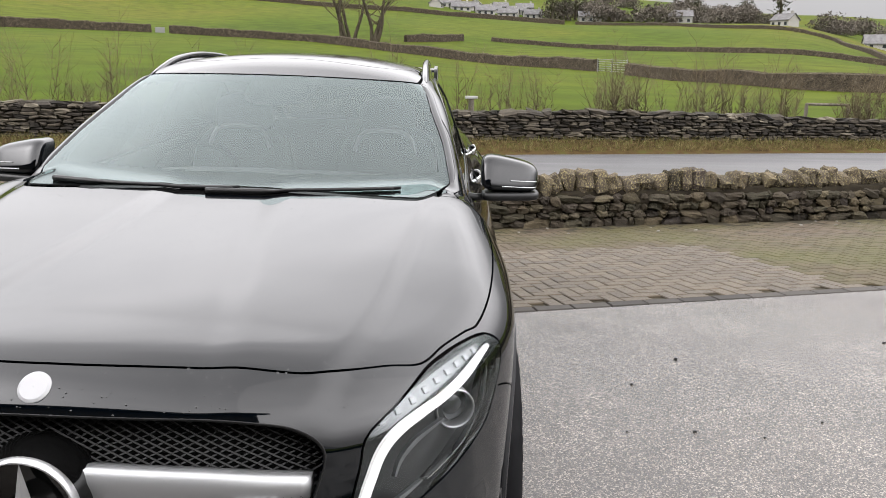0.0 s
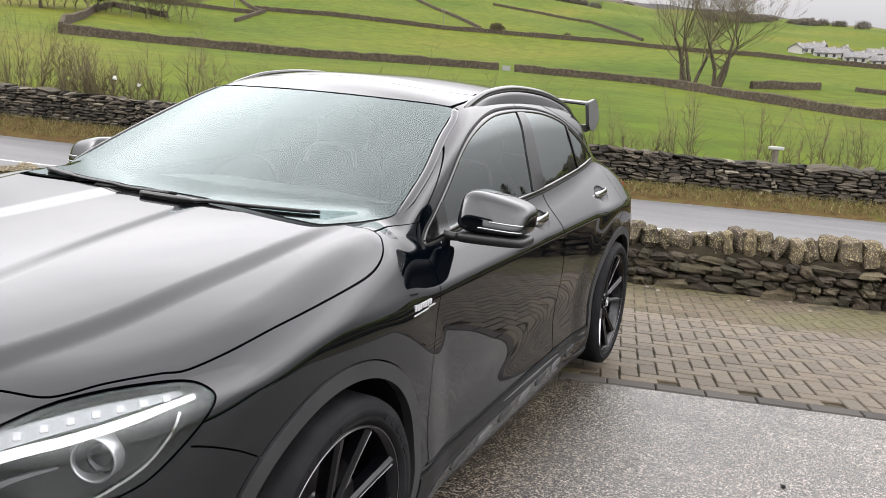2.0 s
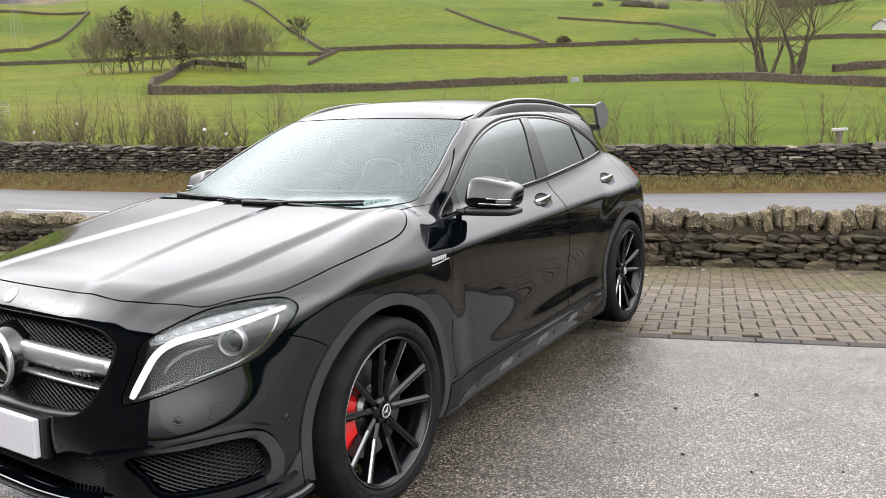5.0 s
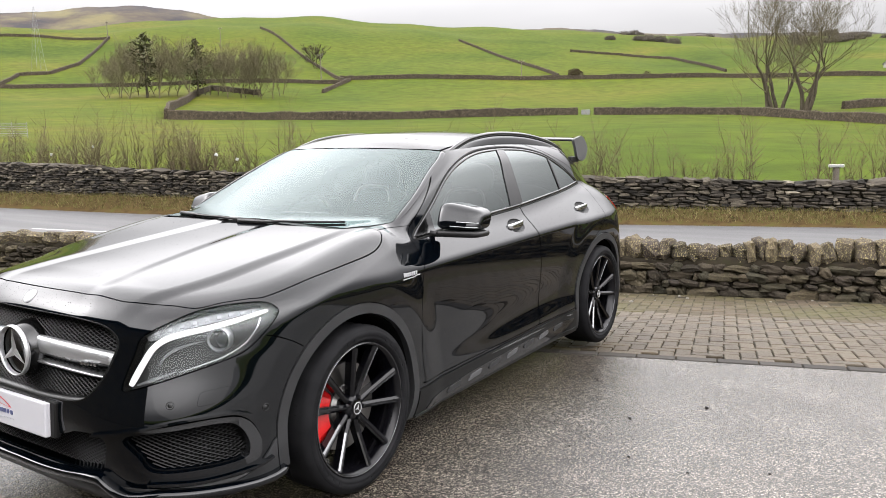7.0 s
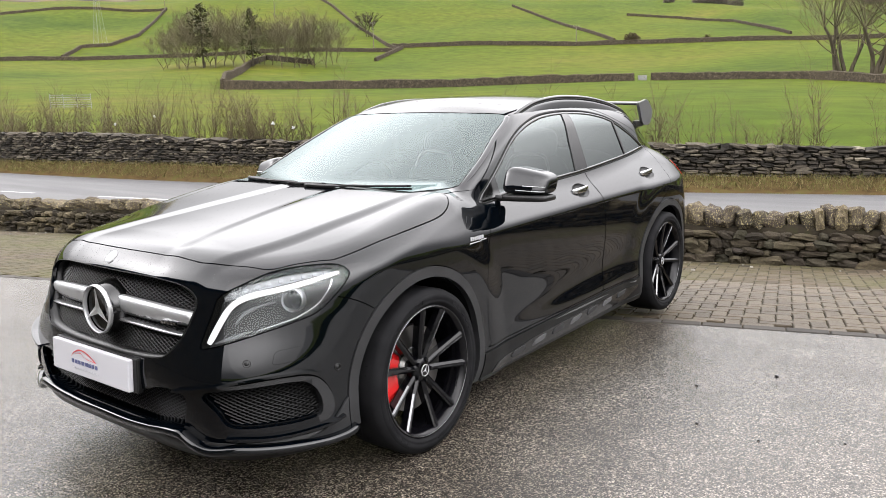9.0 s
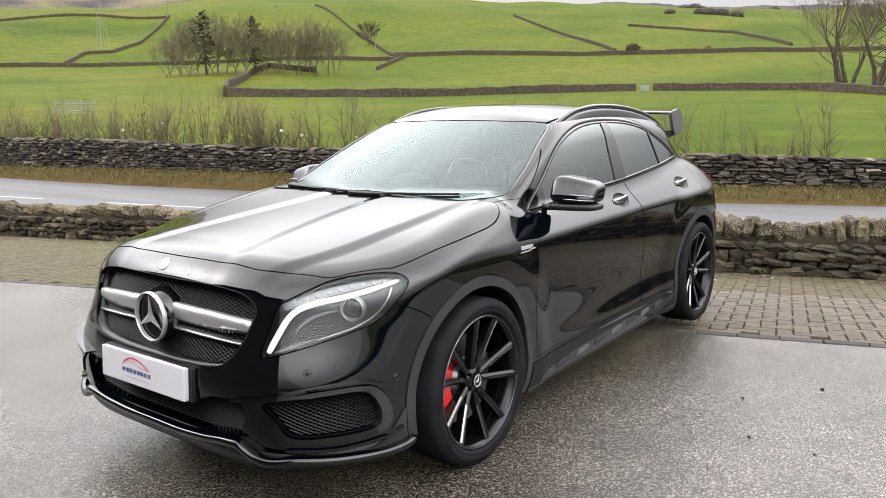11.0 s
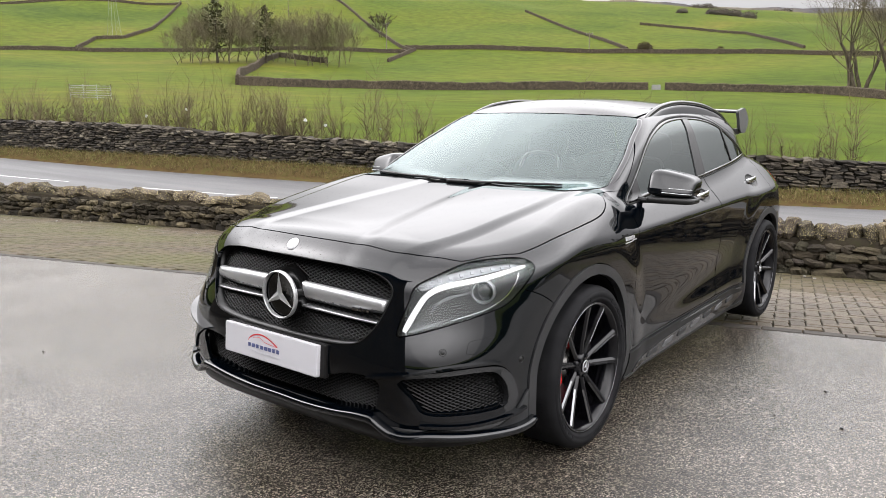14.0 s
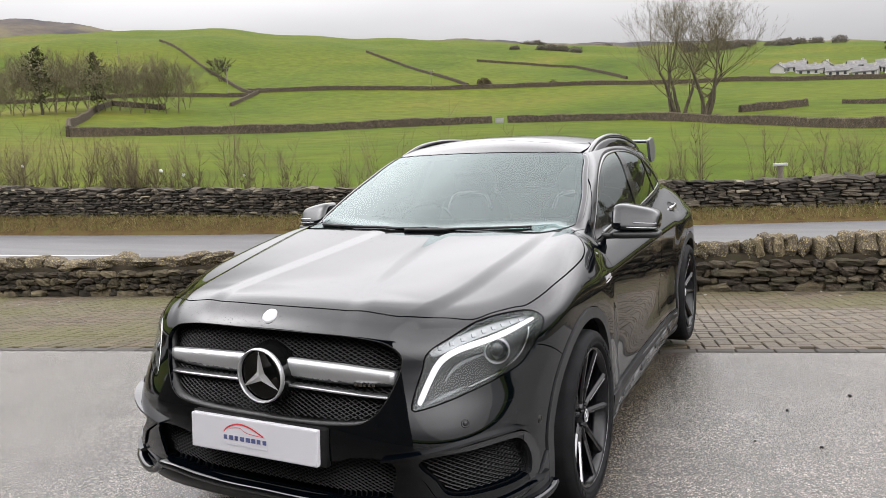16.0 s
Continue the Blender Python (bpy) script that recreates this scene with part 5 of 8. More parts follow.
# parking sensors, washer covers
for s in (1, -1):
    for a, z in ((44.4, 0.568), (63.4, 0.504)):
        p, n = on_nose([a], [z])
        bm = bmesh.new()
        lathe(bm, [(0.001, 0.0005), (0.0015, 0.008), (-0.001, 0.0085), (-0.001, 0.011), (0.0025, 0.0115), (0.001, 0.014), (-0.004, 0.014)], (0, 0, 0), "Z", 24)
        bm.transform(Matrix.Translation((p[0][0] * s, p[0][1], p[0][2])) @ Vector((n[0][0] * s, n[0][1], n[0][2])).to_track_quat("Z", "Y").to_matrix().to_4x4())
        part("parking_sensor", bm, satin_black, car, "small round black parking sensor", True)
    q = spline([(50.3, 0.597), (53, 0.603), (56, 0.604), (56.5, 0.585), (56.2, 0.564), (53, 0.558), (49.7, 0.556), (49.6, 0.575)], 40, True)
    p, n = on_nose(q[:, 0], q[:, 1], 0.0006)
    bm = bmesh.new()
    pts = [(c[0] * s, c[1], c[2]) for c in p]
    tube(bm, pts + pts[:1], 0.0009, 5, False)
    part("washer_cover", bm, seal, car, "fine outline of the headlight washer cover")

# rain drops standing on the nose and the bonnet
drops, rnd = bmesh.new(), random.Random(12)
for k in range(420):
    if k < 200:
        a, z = rnd.uniform(-46, 46), rnd.uniform(0.835, 0.905)
        p, n = on_nose([a], [z])
        p, n = Vector(p[0]), Vector(n[0])
    else:
        x, y = rnd.uniform(-0.6, 0.6), -1.12 - abs(rnd.gauss(0, 0.25))
        p, n = Vector((x, y, float(bonnet_z(np.array([x]), np.array([y]))[0]) - 0.0005)), Vector((0, -0.1, 1)).normalized()
    r = rnd.uniform(0.0010, 0.0026)
    m = Matrix.Translation(p) @ n.to_track_quat("Z", "Y").to_matrix().to_4x4()
    rim = [drops.verts.new(m @ Vector((r * math.cos(t), r * math.sin(t), 0))) for t in np.linspace(0, 5.236, 6)]
    top = drops.verts.new(m @ Vector((0, 0, r * 0.6)))
    for j in range(6):
        drops.faces.new((rim[j], rim[(j + 1) % 6], top))
tagged(part("water_drops", drops, gloss_black, car, "small rain drops on the paint", True), kind="stuff")


# wheels
def build_wheel(caliper):
    """A wheel about the origin, its outer face towards +x."""
    w = new("wheel")
    bm = bmesh.new()
    prof = [(-0.112, 0.262), (-0.118, 0.285), (-0.116, 0.318), (-0.104, 0.336), (-0.085, 0.3425), (0.085, 0.3425), (0.104, 0.336), (0.116, 0.318), (0.1172, 0.314), (0.1188, 0.3135), (0.1195, 0.292), (0.1180, 0.288), (0.1176, 0.280), (0.1190, 0.277), (0.1165, 0.270), (0.113, 0.266), (0.106, 0.2575), (0.095, 0.252)]
    lathe(bm, prof, (0, 0, 0), "X", 72)
    tyre = part("tyre", bm, rubber, w, "black rubber tyre with a rim guard", True)
    # flat dark bands stand in for the shade of tread grooves
    for gx_ in (-0.06, -0.02, 0.02, 0.06):
        bm = bmesh.new()
        lathe(bm, [(gx_ - 0.004, 0.3428), (gx_ + 0.004, 0.3428)], (0, 0, 0), "X", 60)
        child("tread_groove", from_bm("tread_groove", bm, dark_void, True), tyre)
    bm = bmesh.new()
    for k in range(44):  # raised bars of the tyre wall
        if k % 22 in (8, 9, 10, 11, 12, 18, 19, 20, 21):
            continue
        a = 2 * math.pi * (k / 44 + 0.02)
        vs = box(bm, 0.1170, 0.1208, -0.010, 0.010, 0.295, 0.311)
        bmesh.ops.rotate(bm, verts=vs, cent=(0, 0, 0), matrix=Matrix.Rotation(a, 3, "X"))
    tagged(child("tyre_relief", from_bm("tyre_relief", bm, rubber), tyre, "moulded bars on the tyre wall"), kind="stuff")
    bm = bmesh.new()
    lathe(bm, [(0.108, 0.250), (0.108, 0.2575), (0.098, 0.2585), (0.09, 0.246), (0.05, 0.236), (-0.09, 0.240), (-0.105, 0.2585), (-0.108, 0.25), (-0.09, 0.232), (0.04, 0.228), (0.085, 0.238)], (0, 0, 0), "X", 72, True)
    part("rim", bm, alloy_black, w, "gloss black alloy rim", True)
    bm = bmesh.new()
    lathe(bm, [(0.1075, 0.2490), (0.1095, 0.2510), (0.1085, 0.2535), (0.1065, 0.2540)], (0, 0, 0), "X", 72, True)
    part("rim_edge", bm, alloy_cut, w, "machined bright rim edge", True)
    bm = bmesh.new()
    lathe(bm, [(0.076, 0.001), (0.077, 0.030), (0.070, 0.044), (0.058, 0.052), (0.020, 0.056), (-0.02, 0.058)], (0, 0, 0), "X", 40)
    part("hub", bm, alloy_black, w, "", True)
    spoke = bmesh.new()
    # tapered spoke with a ridge, along +z
    sec = [(0.040, 0.013, 0.066), (0.10, 0.0135, 0.073), (0.18, 0.0135, 0.088), (0.243, 0.015, 0.1015)]
    rings = []
    for r, hw, xo in sec:
        rings.append([spoke.verts.new(c) for c in ((xo - 0.006, -hw, r), (xo + 0.002, -hw * 0.25, r), (xo + 0.002, hw * 0.25, r), (xo - 0.006, hw, r), (xo - 0.040, hw * 0.8, r), (xo - 0.040, -hw * 0.8, r))])
    for r0, r1 in zip(rings, rings[1:]):
        for j in range(6):
            spoke.faces.new((r0[j], r0[(j + 1) % 6], r1[(j + 1) % 6], r1[j]))
    spoke.faces.new(rings[0]), spoke.faces.new(rings[-1][::-1])
    spoke_me = from_bm("spoke", spoke, alloy_black)
    cut = bmesh.new()
    pts = [(0.0735, 0.0105, 0.10), (0.0885, 0.0105, 0.18), (0.1015, 0.0125, 0.240)]
    ra = [[cut.verts.new(c) for c in ((x - 0.0035, y - 0.003, z), (x + 0.001, y - 0.001, z), (x - 0.006, y + 0.004, z))] for x, y, z in pts]
    for r0, r1 in zip(ra, ra[1:]):
        for j in range(3):
            cut.faces.new((r0[j], r0[(j + 1) % 3], r1[(j + 1) % 3], r1[j]))
    cut_me = from_bm("spoke_edge", cut, alloy_cut)
    for k in range(10):
        a = 2 * math.pi * k / 10 + (0.055 if k % 2 else -0.055) + 0.12
        sp = child("spoke", spoke_me, w)
        sp.rotation_euler = (a, 0, 0)
        child("spoke_edge", cut_me, sp, "machined bright spoke edge")
    for k in range(5):
        a = 2 * math.pi * k / 5 + 0.12 + 0.31
        bm = bmesh.new()
        lathe(bm, [(0.082, 0.0005), (0.081, 0.007), (0.074, 0.009), (0.05, 0.009)], (0, 0.042 * math.sin(a), 0.042 * math.cos(a)), "X", 8)
        part("wheel_bolt", bm, alloy_black, w)
    bm = bmesh.new()
    lathe(bm, [(0.0815, 0.0005), (0.083, 0.022), (0.081, 0.028)], (0, 0, 0), "X", 32)
    cap = part("centre_cap", bm, gloss_black, w, "black centre cap with a chrome emblem", True)
    bm = bmesh.new()
    lathe(bm, [(0.0825, 0.0215), (0.0855, 0.0235), (0.083, 0.026)], (0, 0, 0), "X", 32)
    for k in range(3):
        a = 2 * math.pi * k / 3 + 0.4
        l, r = ((0.0832, 0.0036 * math.sin(a + d), 0.0036 * math.cos(a + d)) for d in (1.05, -1.05))
        vs = [bm.verts.new(c) for c in ((0.0875, 0, 0), l, (0.0845, 0.022 * math.sin(a), 0.022 * math.cos(a)), r)]
        bm.faces.new((vs[0], vs[1], vs[2])), bm.faces.new((vs[0], vs[2], vs[3]))
    child("cap_emblem", from_bm("cap_emblem", bm, wheel_silver), cap, "chrome ring and three-armed shape")
    bm = bmesh.new()
    lathe(bm, [(-0.008, 0.085), (-0.008, 0.170), (0.016, 0.170), (0.016, 0.085), (0.03, 0.07), (0.03, 0.01)], (0, 0, 0), "X", 56)
    part("brake_disc", bm, disc_steel, w, "steel brake disc")
    if caliper:
        bm = bmesh.new()
        n = 9
        outer, inner = [], []
        for k in range(n):
            a = radians(-30 + 68 * k / (n - 1))
            for r, lst in ((0.192, outer), (0.118, inner)):
                lst.append((-r * math.cos(a), r * math.sin(a)))
        ring = outer + inner[::-1]
        top = [bm.verts.new((0.048 - 0.010 * (1 if 0 < (k % n) < n - 1 else 1.8), y, z)) for k, (y, z) in enumerate(ring)]
        bot = [bm.verts.new((-0.02, y, z)) for y, z in ring]
        bm.faces.new(top), bm.faces.new(bot[::-1])
        for k in range(len(ring)):
            bm.faces.new((top[k], bot[k], bot[(k + 1) % len(ring)], top[(k + 1) % len(ring)]))
        part("brake_caliper", bm, caliper_red, w, "bright red brake caliper")
    for ob in w.children:  # a large rim in a low tyre
        if ob.name.startswith("spoke"):
            continue
        for v in ob.data.vertices:
            r = math.hypot(v.co.y, v.co.z)
            if r > 1e-6:
                g = (0.345 - (0.345 - r) * 0.79) / r if ob.name.startswith("tyre") else 1.07
                v.co.y, v.co.z = v.co.y * g, v.co.z * g
    for me in (spoke_me, cut_me):
        for v in me.vertices:
            v.co.z *= 1.07
    return w


for y, z in HUBS:
    for s in (1, -1):
        w = build_wheel(True)
        w.parent = car
        w.matrix_basis = car.matrix_basis.inverted() @ Matrix.Translation((CAR.x + s * 0.7835, y, z)) @ Matrix.Rotation(math.pi if s < 0 else 0.0, 4, "Z")
        if y > 0:
            for ob in w.children:
                if ob.name.startswith("brake_caliper"):
                    ob.data.materials[0] = satin_black
                    ob["label"] = "dark rear brake caliper"
        tagged(w, "black ten-spoke alloy wheel with low-profile tyre")
    # wheel housing
    for s in (1, -1):
        bm = bmesh.new()
        ring = [(0.40 * math.cos(a), 0.345 + 0.40 * math.sin(a)) for a in np.linspace(-0.35, math.pi + 0.35, 26)]
        r0 = [bm.verts.new((s * 0.862, y + a, b)) for a, b in ring]
        r1 = [bm.verts.new((s * 0.56, y + a, b)) for a, b in ring]
        for k in range(25):
            bm.faces.new((r0[k], r0[k + 1], r1[k + 1], r1[k]))
        bm.faces.new(r1)
        part("wheel_housing", bm, dark_void, car, "", False)
# floor pan
bm = bmesh.new()
box(bm, -0.74, 0.74, -2.0, 1.95, 0.19, 0.30, 0.03)
part("floor_pan", bm, dark_void, car)

# window surrounds: a gloss bead outside, a rubber seal inside
wo = np.array(WINDOWS)
wt = np.roll(wo, -1, 0) - np.roll(wo, 1, 0)
wt /= np.linalg.norm(wt, axis=1)[:, None]
win = np.column_stack([-wt[:, 1], wt[:, 0]])
if inside_of(*(wo + win * 0.01).T, WINDOWS).mean() < 0:
    win = -win
for s in (1, -1):
    for name, steps, mat, label in (("window_trim", ((-0.003, -0.006), (-0.0025, 0.0008), (0.0035, 0.0012), (0.005, 0.0005), (0.005, -0.006)), seal, "black window surround"),
                                    ("window_seal", ((0.006, -0.003), (0.0065, 0.0005), (0.015, 0.0012), (0.019, 0.0002), (0.022, -0.006)), gloss_black, "gloss black window moulding")):
        rings = []
        for inw, up in steps:
            c = wo + win * inw
            p = on_flank(c[:, 0], c[:, 1])
            nn = np.column_stack([skin(*(p + d).T) - skin(*(p - d).T) for d in np.eye(3) * 0.002])
            rings.append((p + nn / np.linalg.norm(nn, axis=1)[:, None] * up) * (s, 1, 1))
        n = len(wo)
        fs = [(k * n + i, k * n + (i + 1) % n, (k + 1) * n + (i + 1) % n, (k + 1) * n + i) for k in range(len(steps) - 1) for i in range(n)]
        child(name, mesh_of(name, np.vstack(rings), fs, mat, True), car, label)

# door mirrors
def shell(bm, centre, size, power=2.6, seg=28, rings=18, shear=0.0):
    """A rounded block, a superellipsoid."""
    grid_ = []
    for i in range(rings + 1):
        ph = -math.pi / 2 + math.pi * i / rings
        row = []
        for j in range(seg):
            th = 2 * math.pi * j / seg
            f = lambda c: math.copysign(abs(c) ** (2 / power), c)
            p = Vector((size[0] * f(math.cos(ph)) * f(math.cos(th)), size[1] * f(math.cos(ph)) * f(math.sin(th)), size[2] * f(math.sin(ph))))
            row.append(bm.verts.new(Vector(centre) + p + Vector((0, shear * p.x, 0))))
        grid_.append(row)
    for a, b in zip(grid_, grid_[1:]):
        for j in range(seg):
            bm.faces.new((a[j], a[(j + 1) % seg], b[(j + 1) % seg], b[j]))
    bmesh.ops.remove_doubles(bm, verts=bm.verts, dist=1e-5)


for s in (1, -1):
    mir = new("door_mirror")
    mir.parent = car
    mir.location = (0, 0, 0)
    tagged(mir, "black door mirror with an indicator strip")
    bm = bmesh.new()
    shell(bm, (0.914, -0.585, 1.078), (0.108, 0.075, 0.062), 4.2, 48, 30, 0.28)
    for v in bm.verts:  # fuller towards the car, flat behind
        t = (v.co.x - 0.80) / 0.22
        v.co.z = 1.0 + (v.co.z - 1.0) * (1.08 - 0.30 * max(t, 0) ** 1.3)
        if v.co.y > -0.545 + 0.28 * (v.co.x - 0.912):
            v.co.y = -0.545 + 0.28 * (v.co.x - 0.912) + 0.15 * (v.co.y + 0.545 - 0.28 * (v.co.x - 0.912))
        v.co.y += 0.42 * max(v.co.z - 1.0, 0.0)
    corners = [(f.verts[0].co.copy(), f.verts[k].co.copy(), f.verts[k + 1].co.copy()) for f in bm.faces for k in range(1, len(f.verts) - 1)]
    part("shell", bm, paint, mir, "gloss black mirror shell", True)
    bm = bmesh.new()
    shell(bm, (0.920, -0.583, 1.000), (0.108, 0.066, 0.017), 5.0, 32, 10, 0.28)
    part("underside", bm, satin_black, mir, "matt black mirror underside", True)
    bm = bmesh.new()
    tube(bm, [(0.735, -0.632, 0.992), (0.79, -0.622, 0.992), (0.86, -0.60, 0.993)], [0.022, 0.014, 0.013], 10)
    part("arm", bm, satin_black, mir, "matt black mirror arm", True)
    for zo, x0 in ((1.058, 0.915), (1.038, 0.885)):
        bm = bmesh.new()
        pts = []
        for x in np.linspace(x0, 1.012, 14):
            z = zo - 0.05 * (x - x0)
            depth_ = []
            for a, b, c in corners:
                d = (b.x - a.x) * (c.z - a.z) - (c.x - a.x) * (b.z - a.z)
                if abs(d) > 1e-12:
                    p = ((x - a.x) * (c.z - a.z) - (c.x - a.x) * (z - a.z)) / d
                    q = ((b.x - a.x) * (z - a.z) - (x - a.x) * (b.z - a.z)) / d
                    if p >= -0.001 and q >= -0.001 and p + q <= 1.001:
                        depth_.append(a.y + p * (b.y - a.y) + q * (c.y - a.y))
            if depth_:
                pts.append((x, min(depth_) - 0.0008, z))
        tube(bm, pts, 0.0026, 6)
        part("indicator", bm, satin_silver, mir, "clear indicator strip", True)
    bm = bmesh.new()
    vs = [bm.verts.new(c) for c in ((0.83, -0.552, 1.030), (0.985, -0.510, 1.030), (0.975, -0.485, 1.092), (0.845, -0.520, 1.110))]
    bm.faces.new(vs)
    part("mirror_glass", bm, chrome, mir, "silver mirror glass")
    if s < 0:
        for ob in mir.children:
            ob.data.transform(Matrix.Scale(-1, 4, (1, 0, 0)))
            ob.data.flip_normals()
    # black foot that fills the corner of the window
    foot = clip(*greenhouse, np.minimum(edge - 0.012, -0.588 - gy))
    panel("mirror_corner", foot if s > 0 else mirror(foot), gloss_black, "gloss black window corner panel", None, 0.004, 0.006)

# door handles: a bar across an oval bowl
for s, doors in ((1, (fd[0], rd[0])), (-1, (fd[1], rd[1]))):
    for (y0, z0), door in zip(BOWLS, doors):
        bm = bmesh.new()
        ys = np.linspace(y0 - 0.100, y0 + 0.090, 15)
        u = (ys - y0 + 0.005) / 0.095
        base = on_flank(ys, z0 + 0.008 + 0.006 * u, 0.0)
        lift = 0.020 * (1 - np.abs(u) ** 4) + 0.002
        tall = 0.0195 * (1 - 0.45 * np.abs(u) ** 6)
        rings = [[bm.verts.new((s * (b[0] + l + 0.008 * math.cos(a)), b[1], b[2] - 0.2 * l + h * math.sin(a))) for a in np.linspace(0, 2 * math.pi, 12, endpoint=False)] for b, l, h in zip(base, lift, tall)]
        for r0, r1 in zip(rings, rings[1:]):
            for k in range(12):
                bm.faces.new((r0[k], r0[(k + 1) % 12], r1[(k + 1) % 12], r1[k]))
        bm.faces.new(rings[0]), bm.faces.new(rings[-1][::-1])
        bmesh.ops.recalc_face_normals(bm, faces=bm.faces)
        part("handle", bm, chrome, door, "polished chrome door handle", True)
        bm = bmesh.new()
        a = np.linspace(0, 2 * math.pi, 32, endpoint=False)
        rings = [on_flank(y0 + BOWL[0] * f * np.cos(a), z0 + BOWL[1] * f * np.sin(a), d) for f, d in ((1.03, 0.0008), (0.97, -0.002), (0.8, -0.007), (0.5, -0.010), (0.2, -0.011))]
        rv = [[bm.verts.new((s * c[0], c[1], c[2])) for c in rg] for rg in rings]
        for r0, r1 in zip(rv, rv[1:]):
            for k in range(32):
                bm.faces.new((r0[k], r0[(k + 1) % 32], r1[(k + 1) % 32], r1[k]))
        bm.faces.new(rv[-1])
        part("handle_recess", bm, mesh_black, door, "dark oval bowl behind the handle", True)

# badge on the front wing
for s in (1, -1):
    bm = bmesh.new()
    for k in range(7):
        y = -1.005 + 0.0165 * k
        c = on_flank([y], [0.853])[0]
        box(bm, c[0] - 0.003, c[0] + 0.0018, y - 0.0055, y + 0.0055, c[2] - (0.008 if k % 3 else 0.006), c[2] + (0.009 if k else 0.012))
    for k in range(10):
        y = -1.015 + 0.0145 * k
        c = on_flank([y], [0.838 + (0.004 if k > 6 else 0.0)])[0]
        box(bm, c[0] - 0.003, c[0] + 0.0018, y - 0.0075, y + 0.0075, c[2] - 0.002, c[2] + 0.002)
    if s < 0:
        bm.transform(Matrix.Scale(-1, 4, (1, 0, 0)))
    part("wing_badge", bm, wheel_silver, car, "small chrome badge on the front wing")

# roof rails
for s in (1, -1):
    bm = bmesh.new()
    q = spline([(0.572, -0.150, 1.380), (0.566, -0.04, 1.418), (0.560, 0.12, 1.456), (0.553, 0.40, 1.481), (0.545, 0.78, 1.476), (0.535, 1.12, 1.443), (0.525, 1.34, 1.402), (0.522, 1.46, 1.362)], 44)
    secs = []
    for k, p in enumerate(q):
        hgt = 0.018 if 5 < k < 38 else 0.022
        secs.append([bm.verts.new((s * (p[0] + dx), p[1], p[2] + dz)) for dx, dz in ((-0.012, -hgt * 0.6), (-0.013, 0.0), (-0.008, 0.008), (0.006, 0.009), (0.013, 0.0), (0.013, -hgt * 0.6))])
    for r0, r1 in zip(secs, secs[1:]):
        for j in range(6):
            bm.faces.new((r0[j], r0[(j + 1) % 6], r1[(j + 1) % 6], r1[j]))
    bm.faces.new(secs[0]), bm.faces.new(secs[-1][::-1])
    part("roof_rail", bm, gloss_black, car, "gloss black roof rail", True)
    bm = bmesh.new()
    zs_roof = []
    for p in q:
        lo, hi = 1.2, 1.6
        for _ in range(24):
            m_ = (lo + hi) / 2
            lo, hi = (m_, hi) if skin(np.array([p[0]]), np.array([p[1]]), np.array([m_]))[0] < 0 else (lo, m_)
        zs_roof.append(lo)
    rows = []
    for p, zr in zip(q, zs_roof):
        top = p[2] - 0.013
        low = float(min(zr, top) - 0.030)
        rows.append([bm.verts.new((s * (p[0] + dx), p[1], top + (low - top) * f)) for dx, f in ((-0.012, 1.0), (-0.010, 0.0), (0.012, 0.0), (0.018, 0.30), (0.024, 0.66), (0.028, 1.0))])
    for r0, r1 in zip(rows, rows[1:]):
        for j in range(5):
            bm.faces.new((r0[j], r0[j + 1], r1[j + 1], r1[j]) if s > 0 else (r1[j], r1[j + 1], r0[j + 1], r0[j]))
    part("rail_fairing", bm, paint, car, "", True)
    bm = bmesh.new()
    tube(bm, [(s * (p[0] + 0.010), p[1], p[2] - 0.012) for p in q], 0.005, 6)
    part("rail_gasket", bm, seal, car)

# rear wing on two end plates
bm = bmesh.new()
xs = np.linspace(-0.552, 0.552, 25)
secs = []
for x in xs:
    c = 1.452 - 0.012 * (x / 0.58) ** 2
    secs.append([bm.verts.new((x, 1.70 + dy + 0.02 * (x / 0.58) ** 2, c + dz)) for dy, dz in ((-0.09, -0.012), (-0.05, 0.004), (0.05, 0.010), (0.12, 0.014), (0.12, 0.008), (0.05, -0.002), (-0.05, -0.016))])
for r0, r1 in zip(secs, secs[1:]):
    for j in range(7):
        bm.faces.new((r0[j], r0[(j + 1) % 7], r1[(j + 1) % 7], r1[j]))
wing_blade = part("rear_wing", bm, paint, car, "black roof-edge rear wing", True)
